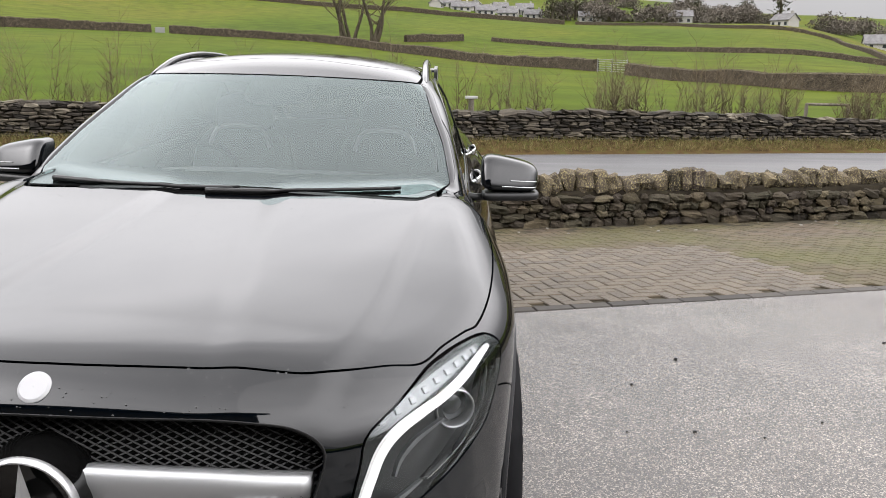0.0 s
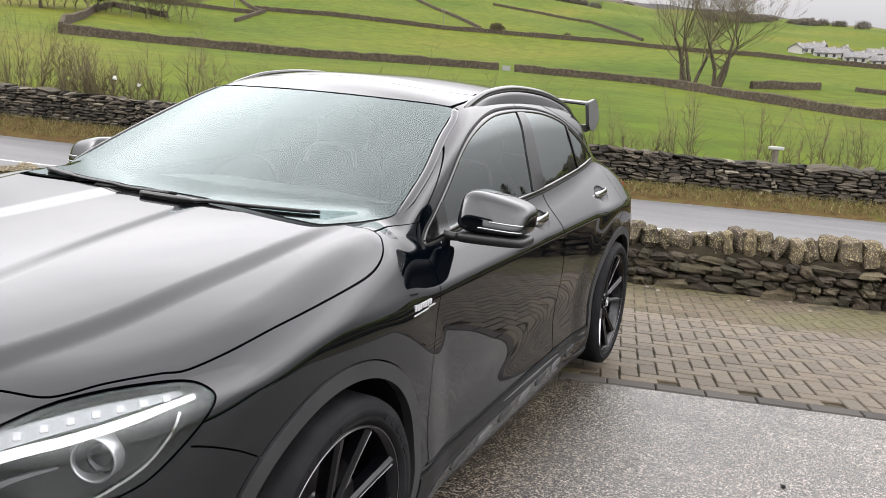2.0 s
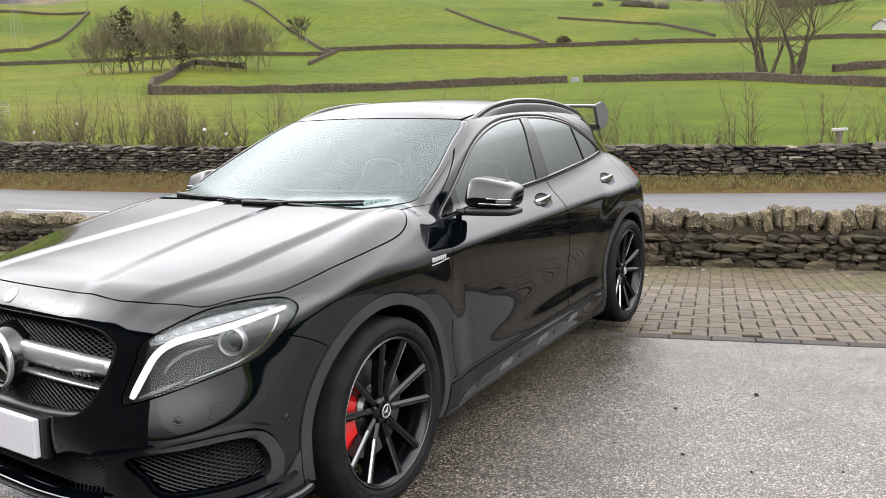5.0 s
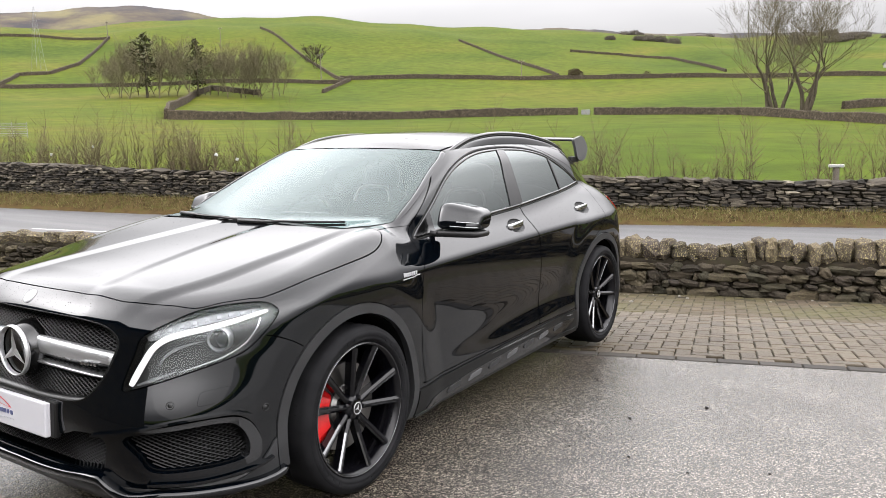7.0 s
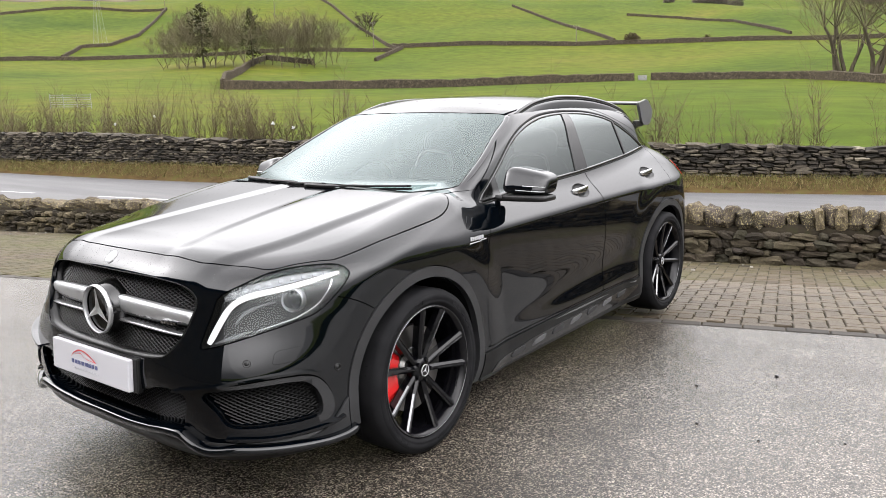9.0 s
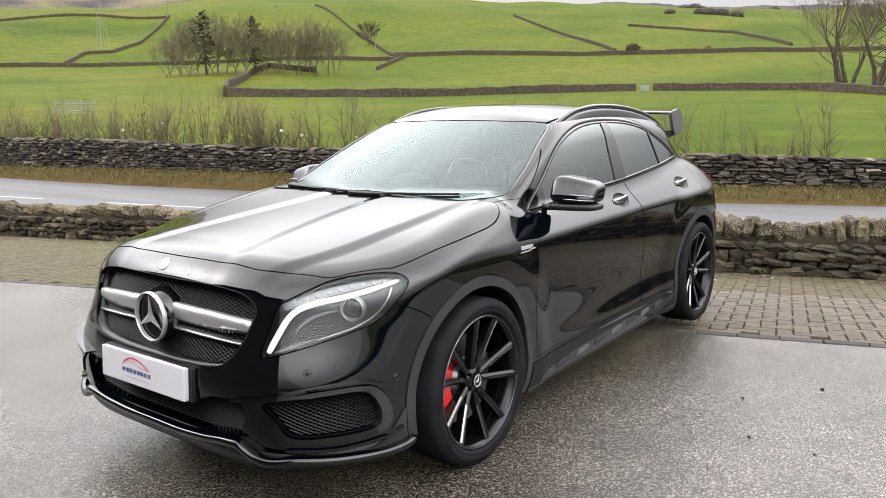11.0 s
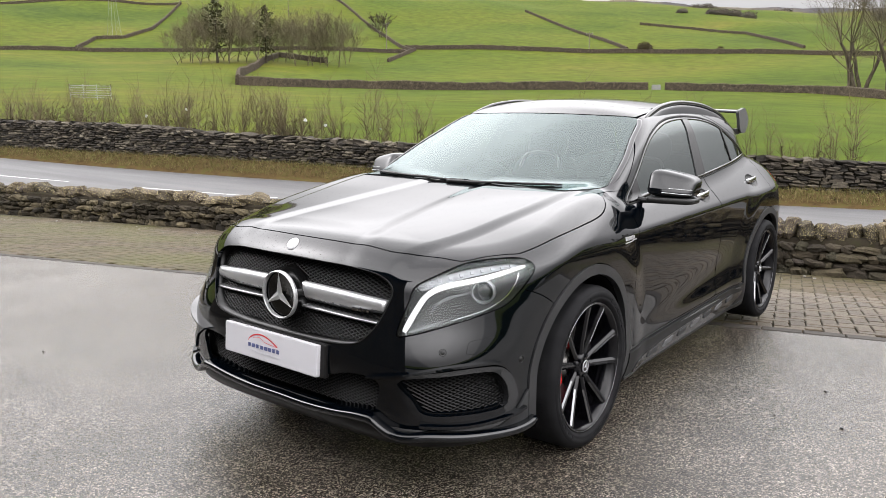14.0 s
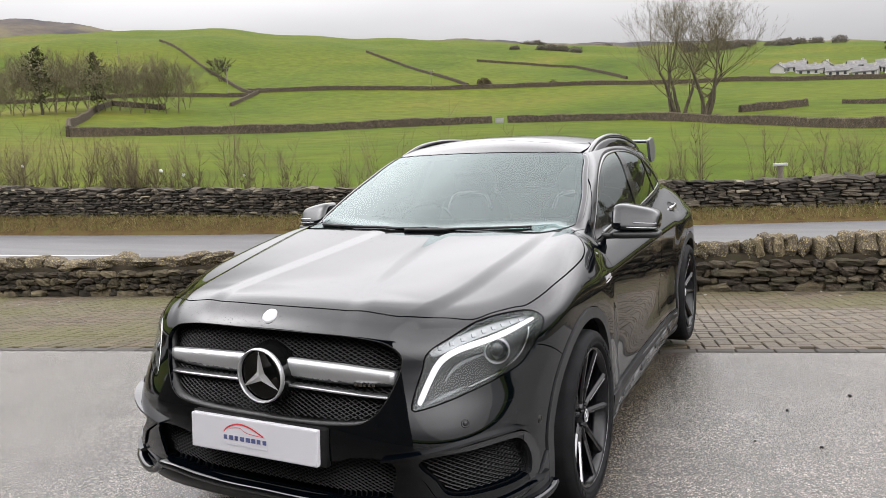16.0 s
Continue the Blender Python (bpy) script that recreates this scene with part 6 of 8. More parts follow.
for s in (1, -1):
    bm = bmesh.new()
    ol = spline([(1.590, 1.440), (1.66, 1.456), (1.73, 1.466), (1.80, 1.430), (1.845, 1.375), (1.82, 1.32), (1.780, 1.288), (1.70, 1.284), (1.650, 1.31), (1.615, 1.38)], 40, True)
    a = [bm.verts.new((s * (0.552 + 0.02 * (1.46 - z)), y, z)) for y, z in ol]
    b = [bm.verts.new((s * (0.572 + 0.02 * (1.46 - z)), y, z)) for y, z in ol]
    bm.faces.new(a), bm.faces.new(b[::-1])
    for k in range(40):
        bm.faces.new((a[k], b[k], b[(k + 1) % 40], a[(k + 1) % 40]))
    # pale grey stands in for the sky mirrored in the plate
    child("end_plate", from_bm("end_plate", bm, step_grey), wing_blade, "rear wing end plate, grey for its sky reflection")
    bm = bmesh.new()
    box(bm, s * 0.545 - 0.030, s * 0.545 + 0.012, 1.57, 1.72, 1.272, 1.318, 0.010)
    child("wing_bracket", from_bm("wing_bracket", bm, satin_black), wing_blade, "dark bracket under the end plate")
    # tail lamps
    g_ = inside_of(boot[0][:, 1], boot[0][:, 2], spline([(1.80, 0.985), (1.86, 1.025), (1.98, 1.02), (2.10, 0.98), (2.16, 0.90), (2.05, 0.84), (1.90, 0.87)], 40, True))
    lampm = clip(*boot, np.where(boot[0][:, 0] > 0.35, g_, -1))
    panel("tail_lamp", lampm if s > 0 else mirror(lampm), tail_red, "red tail lamp", None, 0.004, 0.01)

# wipers
for pts, rad in (([(-0.55, -1.035, 1.062), (-0.30, -1.075, 1.070), (0.02, -1.060, 1.078)], 0.010), ([(-0.05, -1.10, 1.062), (0.25, -1.075, 1.070), (0.52, -1.010, 1.072)], 0.010)):
    wip = new("wiper")
    wip.parent = car
    bm = bmesh.new()
    q = spline(pts, 18)
    zz_ = []
    for p in q:
        lo, hi = 0.9, 1.4
        for _ in range(24):
            m_ = (lo + hi) / 2
            lo, hi = (m_, hi) if skin(np.array([p[0]]), np.array([p[1]]), np.array([m_]))[0] < 0 else (lo, m_)
        zz_.append(lo)
    q[:, 2] = np.array(zz_) + 0.008
    tube(bm, q, [0.010] * 6 + [0.006] * 12, 6)
    part("arm", bm, satin_black, wip, "black wiper arm", True)
    bm = bmesh.new()
    tube(bm, [tuple(c) for c in q + (0.02, 0.012, 0.0)], 0.0055, 6)
    part("blade", bm, seal, wip, "rubber wiper blade", True)
    tagged(wip, "black windscreen wiper")

# cabin
bm = bmesh.new()
shell(bm, (0, -0.62, 0.93), (0.66, 0.36, 0.115), 3.5, 36, 12)
part("dashboard", bm, leather, car, "black dashboard", True)
bm = bmesh.new()
lathe(bm, [(0.0, 0.182), (0.014, 0.190), (0.0, 0.198), (-0.014, 0.190)], (0, 0, 0), "Z", 36, True)
box(bm, -0.18, 0.18, -0.02, 0.02, -0.012, 0.004, 0.004)
shell(bm, (0, 0, -0.01), (0.06, 0.055, 0.02), 2.5, 16, 8)
bm.transform(pose(-0.36, -0.30, 0.94, 62, 0, 0))
part("steering_wheel", bm, satin_black, car, "black leather steering wheel", True)
for x in (-0.36, 0.36):
    seat = new("front_seat")
    seat.parent = car
    tagged(seat, "black leather sports seat with pale piping")
    bm = bmesh.new()
    shell(bm, (x, 0.16, 0.56), (0.25, 0.27, 0.09), 3.0, 24, 12)
    part("cushion", bm, leather, seat, "", True)
    bm = bmesh.new()
    shell(bm, (0, 0, 0), (0.255, 0.075, 0.30), 3.2, 24, 16)
    bm.transform(pose(x, 0.40, 0.85, -16, 0, 0))
    part("backrest", bm, leather, seat, "", True)
    bm = bmesh.new()
    shell(bm, (0, 0, 0), (0.145, 0.055, 0.11), 2.8, 24, 14)
    bm.transform(pose(x, 0.47, 1.19, -14, 0, 0))
    part("headrest", bm, leather, seat, "", True)
    bm = bmesh.new()
    q = spline([(-0.15, -0.05), (-0.12, 0.03), (-0.06, 0.055), (0.06, 0.055), (0.12, 0.03), (0.15, -0.05)], 24)
    tube(bm, [(c[0], 0.0, c[1]) for c in q], 0.010, 6)
    bm.transform(pose(x, 0.375, 1.085, -14, 0, 0))
    part("piping", bm, piping, seat, "pale trim round the headrest opening", True)
bm = bmesh.new()
shell(bm, (0, 1.05, 0.58), (0.62, 0.25, 0.10), 3.5, 28, 10)
shell(bm, (0, 1.30, 0.86), (0.60, 0.09, 0.27), 3.5, 28, 14)
part("rear_seat", bm, leather, car, "black leather rear bench", True)
bm = bmesh.new()
shell(bm, (0, -0.19, 1.335), (0.125, 0.028, 0.038), 3.2, 24, 12)
pod = bmesh.new()
shell(pod, (0, 0, 0), (0.125, 0.080, 0.012), 4.0, 28, 10)
for v in pod.verts:
    v.co.x *= 1.0 + 1.6 * v.co.y
pod.transform(pose(0, -0.372, 1.325, 23.5, 0, 0))
part("sensor_pod", pod, dark_void, car, "black sensor pod behind the windscreen", True)
part("interior_mirror", bm, dark_void, car, "dark rear-view mirror and sensor pod", True)
bm = bmesh.new()
box(bm, -0.72, 0.72, -0.9, 1.6, 0.42, 0.44)
part("cabin_floor", bm, dark_void, car)


# ---------------------------------------------------------------- stone walls near the road
stone = material("lichened_fieldstone", (0.2, 0.18, 0.15), 0.9, spec=0.12)
s_r = chance(stone)
s_a = ramp(stone, s_r, [(0.0, (0.044, 0.038, 0.030)), (0.3, (0.080, 0.066, 0.050)), (0.55, (0.120, 0.098, 0.070)), (0.8, (0.062, 0.051, 0.046)), (1.0, (0.15, 0.122, 0.082))])
s_n = ramp(stone, tex(stone, scale=14.0, detail=6, rough=0.65), [(0.3, (0.55, 0.55, 0.55)), (0.7, (1.35, 1.33, 1.28))])
s_l = ramp(stone, tex(stone, scale=13.0, detail=6, rough=0.75), [(0.53, (0, 0, 0)), (0.62, (1, 1, 1))])
s_c = mixed(stone, 1.0, s_a, s_n, "MULTIPLY")
put(stone, "Base Color", mixed(stone, maths(stone, "MULTIPLY", s_l, 0.8), s_c, (0.46, 0.39, 0.19)))
bump(stone, tex(stone, scale=22.0, detail=6, rough=0.7), 0.7, 0.02)
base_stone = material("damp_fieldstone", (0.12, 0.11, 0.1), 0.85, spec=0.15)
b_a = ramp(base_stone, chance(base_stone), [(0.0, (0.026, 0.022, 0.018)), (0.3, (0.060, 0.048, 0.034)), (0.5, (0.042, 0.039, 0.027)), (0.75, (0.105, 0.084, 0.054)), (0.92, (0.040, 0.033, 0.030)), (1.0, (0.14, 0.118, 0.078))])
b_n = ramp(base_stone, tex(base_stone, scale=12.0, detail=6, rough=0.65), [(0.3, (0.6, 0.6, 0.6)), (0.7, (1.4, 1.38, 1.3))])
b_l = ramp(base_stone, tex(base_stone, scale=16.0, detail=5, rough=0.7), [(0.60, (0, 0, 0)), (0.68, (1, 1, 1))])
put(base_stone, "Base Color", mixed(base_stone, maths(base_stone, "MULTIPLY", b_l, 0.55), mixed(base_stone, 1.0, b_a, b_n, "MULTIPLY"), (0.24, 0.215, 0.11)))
bump(base_stone, tex(base_stone, scale=20.0, detail=6, rough=0.7), 0.7, 0.02)
slate = material("dark_drystone", (0.1, 0.095, 0.085), 0.9, spec=0.12)
l_a = ramp(slate, island(slate), [(0.0, (0.026, 0.024, 0.021)), (0.4, (0.050, 0.044, 0.037)), (0.75, (0.082, 0.071, 0.056)), (0.92, (0.12, 0.106, 0.082)), (1.0, (0.19, 0.17, 0.135))])
l_n = ramp(slate, tex(slate, scale=9.0, detail=6, rough=0.7), [(0.3, (0.6, 0.6, 0.6)), (0.72, (1.45, 1.42, 1.35))])
put(slate, "Base Color", mixed(slate, 1.0, l_a, l_n, "MULTIPLY"))
bump(slate, tex(slate, scale=18.0, detail=5), 0.6, 0.02)
earth = material("mortar_and_moss", (0.1, 0.085, 0.06), 0.95, spec=0.05)
put(earth, "Base Color", ramp(earth, tex(earth, scale=5.0, detail=7, rough=0.7), [(0.3, (0.012, 0.010, 0.008)), (0.55, (0.034, 0.028, 0.019)), (0.75, (0.032, 0.036, 0.013))]))
bump(earth, tex(earth, scale=30.0, detail=5), 0.7, 0.02)


def rock(seed, sub=2, rough=0.16, power=4.0):
    """A stone that fills a unit box: rounded, chipped and uneven."""
    rnd = random.Random(seed)
    bm = bmesh.new()
    bmesh.ops.create_cube(bm, size=1.0)
    bmesh.ops.subdivide_edges(bm, edges=bm.edges[:], cuts=sub, use_grid_fill=True)
    off = Vector((rnd.random() * 50, rnd.random() * 50, rnd.random() * 50))
    for v in bm.verts:
        c = v.co * 2
        r = (abs(c.x) ** power + abs(c.y) ** power + abs(c.z) ** power) ** (1 / power)
        c = c / r
        c *= 1 + rough * noise.noise(c * 0.9 + off) + rough * 0.5 * noise.noise(c * 2.3 + off)
        c.x += 0.18 * c.z * rnd.uniform(-0.1, 0.1)
        v.co = c * 0.5
    return bm


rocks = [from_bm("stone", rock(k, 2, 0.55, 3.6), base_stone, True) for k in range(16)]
copes = [from_bm("cope_stone", rock(40 + k, 2, 0.42, 3.6), stone, True) for k in range(12)]
for me in rocks + copes:
    me.polygons.foreach_set("use_smooth", [False] * len(me.polygons))

wall_1 = new("wall_1")
tagged(wall_1, "low dry-stone wall with upright cope stones", "stone wall", kind="structure")
us = np.linspace(-34, 24, 233)
core = []
for v, z in ((5.005, -0.46), (5.005, 0.03), (5.04, 0.055), (5.28, 0.055), (5.31, 0.03), (5.31, -0.46)):
    x, y = xy(us, v + 0.012 * np.sin(us * 5.1 + z * 20))
    core.append(np.column_stack([x, y, z + (0.018 * np.sin(us * 3.7) + 0.012 * np.sin(us * 11.3 + v)) * (z > 0)]))
n = len(us)
child("wall_core", mesh_of("wall_core", np.vstack(core), [(k * n + i, k * n + i + 1, (k + 1) * n + i + 1, (k + 1) * n + i) for k in range(5) for i in range(n - 1)], earth, True), wall_1, "earth and mortar core of the wall")
rnd = random.Random(5)
loose = []  # far stones, joined


def lay(me, u, v, z, sx, sy, sz, tilt=0.0, yaw=0.0, roll=0.0, name="stone"):
    x, y = xy(u, v)
    m = Matrix.Translation((x, y, z)) @ Euler((roll, tilt, TURN_UV + yaw)).to_matrix().to_4x4() @ Matrix.Diagonal((sx, sy, sz, 1))
    if -3.2 < u < 7.2 or name == "cope_stone":
        ob = new(name, me)
        ob.parent = wall_1
        ob.matrix_local = m
    else:
        loose.append((me, m))


z0 = -0.40
while z0 < -0.03:
    h = rnd.choice([0.07, 0.085, 0.10, 0.115]) if z0 > -0.36 else 0.125
    h = min(h, 0.03 - z0)
    u = -33 + rnd.random() * 0.2
    while u < 23:
        w = rnd.choice([rnd.uniform(0.07, 0.13), rnd.uniform(0.11, 0.19), rnd.uniform(0.18, 0.29)]) * (1.15 if h > 0.1 else 1.0)
        hh = h * rnd.uniform(0.72, 1.15)
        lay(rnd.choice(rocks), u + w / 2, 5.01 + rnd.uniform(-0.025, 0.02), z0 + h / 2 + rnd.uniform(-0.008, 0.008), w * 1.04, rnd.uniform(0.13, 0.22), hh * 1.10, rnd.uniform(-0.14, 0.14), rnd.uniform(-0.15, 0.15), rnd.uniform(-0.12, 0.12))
        u += w
    z0 += h * 0.96
u = -33.0
while u < 23:
    standing = u > -3.5
    if standing:
        w, h = rnd.uniform(0.10, 0.20), rnd.uniform(0.16, 0.275)
        tilt = rnd.uniform(-0.22, 0.16)
    else:
        w, h = rnd.uniform(0.20, 0.42), rnd.uniform(0.12, 0.20)
        tilt = rnd.uniform(-0.25, 0.2)
    lay(rnd.choice(copes), u + w / 2, 5.14 + rnd.uniform(-0.03, 0.03), 0.03 + h / 2 - 0.01, w * 1.12, rnd.uniform(0.24, 0.36), h * 1.06, tilt, rnd.uniform(-0.3, 0.3), rnd.uniform(-0.12, 0.12), "cope_stone")
    u += w * (1.02 if standing else 0.95)


def merge(name, items, mat, parent, label):
    vs, fs, k = [], [], 0
    for me, m in items:
        co = np.array([v.co for v in me.vertices])
        M = np.array(m)
        vs.append(co @ M[:3, :3].T + M[:3, 3])
        fs += [tuple(k + i for i in p.vertices) for p in me.polygons]
        k += len(co)
    ob = child(name, mesh_of(name, np.vstack(vs), fs, mat), parent, label)
    tagged(ob, kind="stuff")
    return ob


b_far = material("far_fieldstone", (0.1, 0.09, 0.08), 0.9, spec=0.1)
f_a = ramp(b_far, island(b_far), [(0.0, (0.024, 0.021, 0.017)), (0.4, (0.050, 0.042, 0.030)), (0.7, (0.078, 0.066, 0.044)), (1.0, (0.13, 0.108, 0.070))])
put(b_far, "Base Color", mixed(b_far, 1.0, f_a, ramp(b_far, tex(b_far, scale=12.0, detail=6), [(0.3, (0.6, 0.6, 0.6)), (0.7, (1.4, 1.38, 1.3))]), "MULTIPLY"))
merge("distant_stones", loose, b_far, wall_1, "further stones of the low wall")

# the wall across the road
wall_2 = new("wall_2")
tagged(wall_2, "dark dry-stone wall across the road", "stone wall", kind="structure")
us = np.linspace(-60, 45, 211)
core = []
for v, f in ((14.47, verge_z), (14.47, lambda u: wall_top(u) - 0.10), (14.75, lambda u: wall_top(u) - 0.10), (14.75, verge_z)):
    x, y = xy(us, v)
    core.append(np.column_stack([x, y, f(us) - (0.2 if f is verge_z else 0)]))
n = len(us)
child("wall_core", mesh_of("wall_core", np.vstack(core), [(k * n + i, k * n + i + 1, (k + 1) * n + i + 1, (k + 1) * n + i) for k in range(3) for i in range(n - 1)], mortar), wall_2, "dark core of the wall")
slabs = [from_bm("slab", rock(80 + k, 1, 0.5, 4.2), slate) for k in range(14)]
items = []
rnd = random.Random(11)
u = -50.0
cols = np.arange(-50, 30, 0.5)
for layer in range(14):
    u = -50 + rnd.random() * 0.3
    while u < 30:
        w = rnd.choice([rnd.uniform(0.10, 0.2), rnd.uniform(0.16, 0.32), rnd.uniform(0.25, 0.42)])
        zb, zt = float(verge_z(u)), float(wall_top(u))
        h = 0.078
        z = zb - 0.02 + layer * h
        if z + h < zt - 0.04:
            x, y = xy(u + w / 2, 14.46 + rnd.uniform(-0.04, 0.03))
            items.append((rnd.choice(slabs), Matrix.Translation((x, y, z + h / 2 + rnd.uniform(-0.012, 0.012))) @ Euler((rnd.uniform(-0.12, 0.12), rnd.uniform(-0.1, 0.1), TURN_UV + rnd.uniform(-0.15, 0.15))).to_matrix().to_4x4() @ Matrix.Diagonal((w * 0.99, 0.2, h * rnd.uniform(0.75, 1.12), 1))))
        u += w
u = -50.0
while u < 30:
    w = rnd.uniform(0.15, 0.5)
    zt = float(wall_top(u))
    x, y = xy(u + w / 2, 14.6)
    h = rnd.uniform(0.05, 0.15)
    items.append((rnd.choice(slabs), Matrix.Translation((x, y, zt - 0.055)) @ Euler((rnd.uniform(-0.15, 0.15), rnd.uniform(-0.18, 0.18), TURN_UV + rnd.uniform(-0.2, 0.2))).to_matrix().to_4x4() @ Matrix.Diagonal((w * 1.1, 0.46, h + 0.03, 1))))
    u += w * 0.9
merge("wall_stones", items, slate, wall_2, "flat dark stones laid in courses")

# ---------------------------------------------------------------- field walls, further off
far_stone = material("far_drystone", (0.1, 0.09, 0.075), 0.95, spec=0.05)
put(far_stone, "Base Color", mixed(far_stone, 1.0, ramp(far_stone, tex(far_stone, scale=2.2, detail=8, rough=0.75), [(0.3, (0.030, 0.024, 0.018)), (0.55, (0.074, 0.060, 0.044)), (0.75, (0.19, 0.16, 0.12))]),
                                   ramp(far_stone, tex(far_stone, scale=9.0, detail=4, stretch=(1, 1, 3)), [(0.35, (0.6, 0.6, 0.6)), (0.65, (1.35, 1.35, 1.3))]), "MULTIPLY"))
bump(far_stone, tex(far_stone, scale=6.0, detail=5), 0.8, 0.1)


def field_wall(path, height=1.25, label="dark dry-stone field wall"):
    q = np.array(path, float)
    d = np.concatenate([[0], np.cumsum(np.hypot(np.diff(q[:, 1]), np.radians(np.diff(q[:, 0])) * q[:-1, 1]))])
    s = np.linspace(0, d[-1], max(int(d[-1] / 1.6), 8))
    b, r = np.interp(s, d, q[:, 0]), np.interp(s, d, q[:, 1])
    x, y, z = HUB[0] - r * np.sin(np.radians(b)), HUB[1] + r * np.cos(np.radians(b)), land_z(b, r)
    t = np.gradient(np.column_stack([x, y]), axis=0)
    t /= np.linalg.norm(t, axis=1)[:, None]
    hgt = height * (1 + 0.03 * np.sin(s * 0.31) + 0.025 * np.sin(s * 1.9 + 1) + np.random.default_rng(len(path)).uniform(-0.10, 0.08, len(s)))
    rows = []
    for o, f in ((-0.42, -0.3), (-0.30, 0.9), (0, 1.0), (0.30, 0.9), (0.42, -0.3)):
        rows.append(np.column_stack([x - t[:, 1] * o, y + t[:, 0] * o, z + hgt * f]))
    n = len(s)
    ob = new("field_wall", mesh_of("field_wall", np.vstack(rows), [(k * n + i, k * n + i + 1, (k + 1) * n + i + 1, (k + 1) * n + i) for k in range(4) for i in range(n - 1)] + [tuple(k * n for k in range(5)), tuple(k * n + n - 1 for k in range(4, -1, -1))], far_stone))
    return tagged(ob, label, "stone wall", "field walls", "structure")


field_wall([(52.0, 106), (44, 111), (36, 112), (28, 114), (22.2, 118)], 1.2)
field_wall([(21.0, 118), (16, 117), (11.1, 114), (5.2, 100), (-2.6, 84), (-6.7, 79), (-8.8, 74)], 1.1)
field_wall([(-11.0, 68), (-14.2, 58), (-21.4, 51), (-27, 48), (-38, 47)], 0.95)
field_wall([(52.0, 106), (51.9, 130), (50.8, 156), (50, 190), (49, 208), (47.6, 200), (45.6, 191)], 1.4)
field_wall([(80, 238), (66.1, 238), (61.2, 233), (56.5, 238), (51.2, 231), (43.9, 229), (42.3, 228), (39.8, 225)], 1.15)
field_wall([(39.8, 236), (31.4, 226), (27.3, 227), (23.3, 232), (17.5, 228), (12.1, 232), (4.5, 229), (1.3, 224), (-4.3, 228), (-7.2, 229)], 1.3)
field_wall([(62.3, 240), (61.1, 266), (59.3, 268), (57.5, 292), (56.3, 340), (55.5, 374)], 1.05)
field_wall([(75, 374), (65.8, 374), (62.5, 382), (59.8, 384), (55.5, 370)], 1.05)
field_wall([(45.4, 390), (43.8, 341), (42.2, 293), (40.2, 241), (39.3, 229)], 1.05)
field_wall([(41.1, 201), (40.2, 216), (39.1, 232)], 1.05)
field_wall([(31.0, 372), (29.0, 336), (26.9, 296), (23.7, 240)], 1.05)
field_wall([(22.9, 344), (19.5, 344), (15.7, 322), (12.1, 257)], 1.05)
field_wall([(4.6, 123), (2, 128), (0.4, 134)], 1.2)
field_wall([(-1.8, 139), (-7.1, 132), (-13, 122), (-18.6, 114), (-27.9, 108), (-36, 105)], 0.72)
field_wall([(-8, 240), (-14, 236), (-18.8, 214), (-22.3, 208), (-25, 200), (-28.5, 120)], 0.85)

# ---------------------------------------------------------------- block paving
block = material("wet_brown_paving_block", (0.2, 0.17, 0.13), 0.6, spec=0.25)
k_a = ramp(block, chance(block), [(0.0, (0.056, 0.042, 0.027)), (0.35, (0.074, 0.056, 0.036)), (0.7, (0.100, 0.077, 0.050)), (1.0, (0.064, 0.051, 0.036))])
k_n = ramp(block, tex(block, scale=1.2, detail=6, coords="Object"), [(0.3, (0.8, 0.8, 0.78)), (0.7, (1.15, 1.14, 1.08))])
put(block, "Base Color", mixed(block, 1.0, k_a, k_n, "MULTIPLY"))
bump(block, tex(block, scale=40.0, detail=4), 0.35, 0.02)
block_far = material("mossy_paving_block", (0.2, 0.17, 0.13), 0.75, spec=0.15)
k_b = ramp(block_far, island(block_far), [(0.0, (0.056, 0.042, 0.027)), (0.35, (0.074, 0.056, 0.036)), (0.7, (0.100, 0.077, 0.050)), (1.0, (0.064, 0.051, 0.036))])
k_m = ramp(block_far, tex(block_far, scale=0.5, detail=7, rough=0.65), [(0.42, (0, 0, 0)), (0.62, (1, 1, 1))])
put(block_far, "Base Color", mixed(block_far, maths(block_far, "MULTIPLY", k_m, 0.72), k_b, (0.070, 0.070, 0.018)))
bump(block_far, tex(block_far, scale=60.0, detail=4), 0.35, 0.004)
border = material("dark_border_block", (0.035, 0.033, 0.03), 0.7, spec=0.15)
put(border, "Base Color", ramp(border, chance(border), [(0.0, (0.026, 0.023, 0.020)), (1.0, (0.060, 0.053, 0.046))]))
paving = tagged(new("pavement"), "brown herringbone block paving sloping to the wall", "paving", kind="structure")


def block_shape(l, w, c=0.006, d=0.05):
    vs = [(sx * l / 2, sy * w / 2, -d) for sx, sy in ((-1, -1), (1, -1), (1, 1), (-1, 1))]
    vs += [(sx * l / 2, sy * w / 2, -c) for sx, sy in ((-1, -1), (1, -1), (1, 1), (-1, 1))]
    vs += [(sx * (l / 2 - c), sy * (w / 2 - c), 0) for sx, sy in ((-1, -1), (1, -1), (1, 1), (-1, 1))]
    fs = [(8, 9, 10, 11)]
    for a in (0, 4):
        fs += [(a + k, a + (k + 1) % 4, a + 4 + (k + 1) % 4, a + 4 + k) for k in range(4)]
    return vs, fs


BW = 0.104
bv, bf = block_shape(2 * BW - 0.007, BW - 0.007, 0.006)
block_me = mesh_of("paving_block", bv, bf, block)
bv = np.array(bv)
rnd = random.Random(3)
slope = math.atan(0.37 / 4.1)
fv, ff, near = [], [], 0
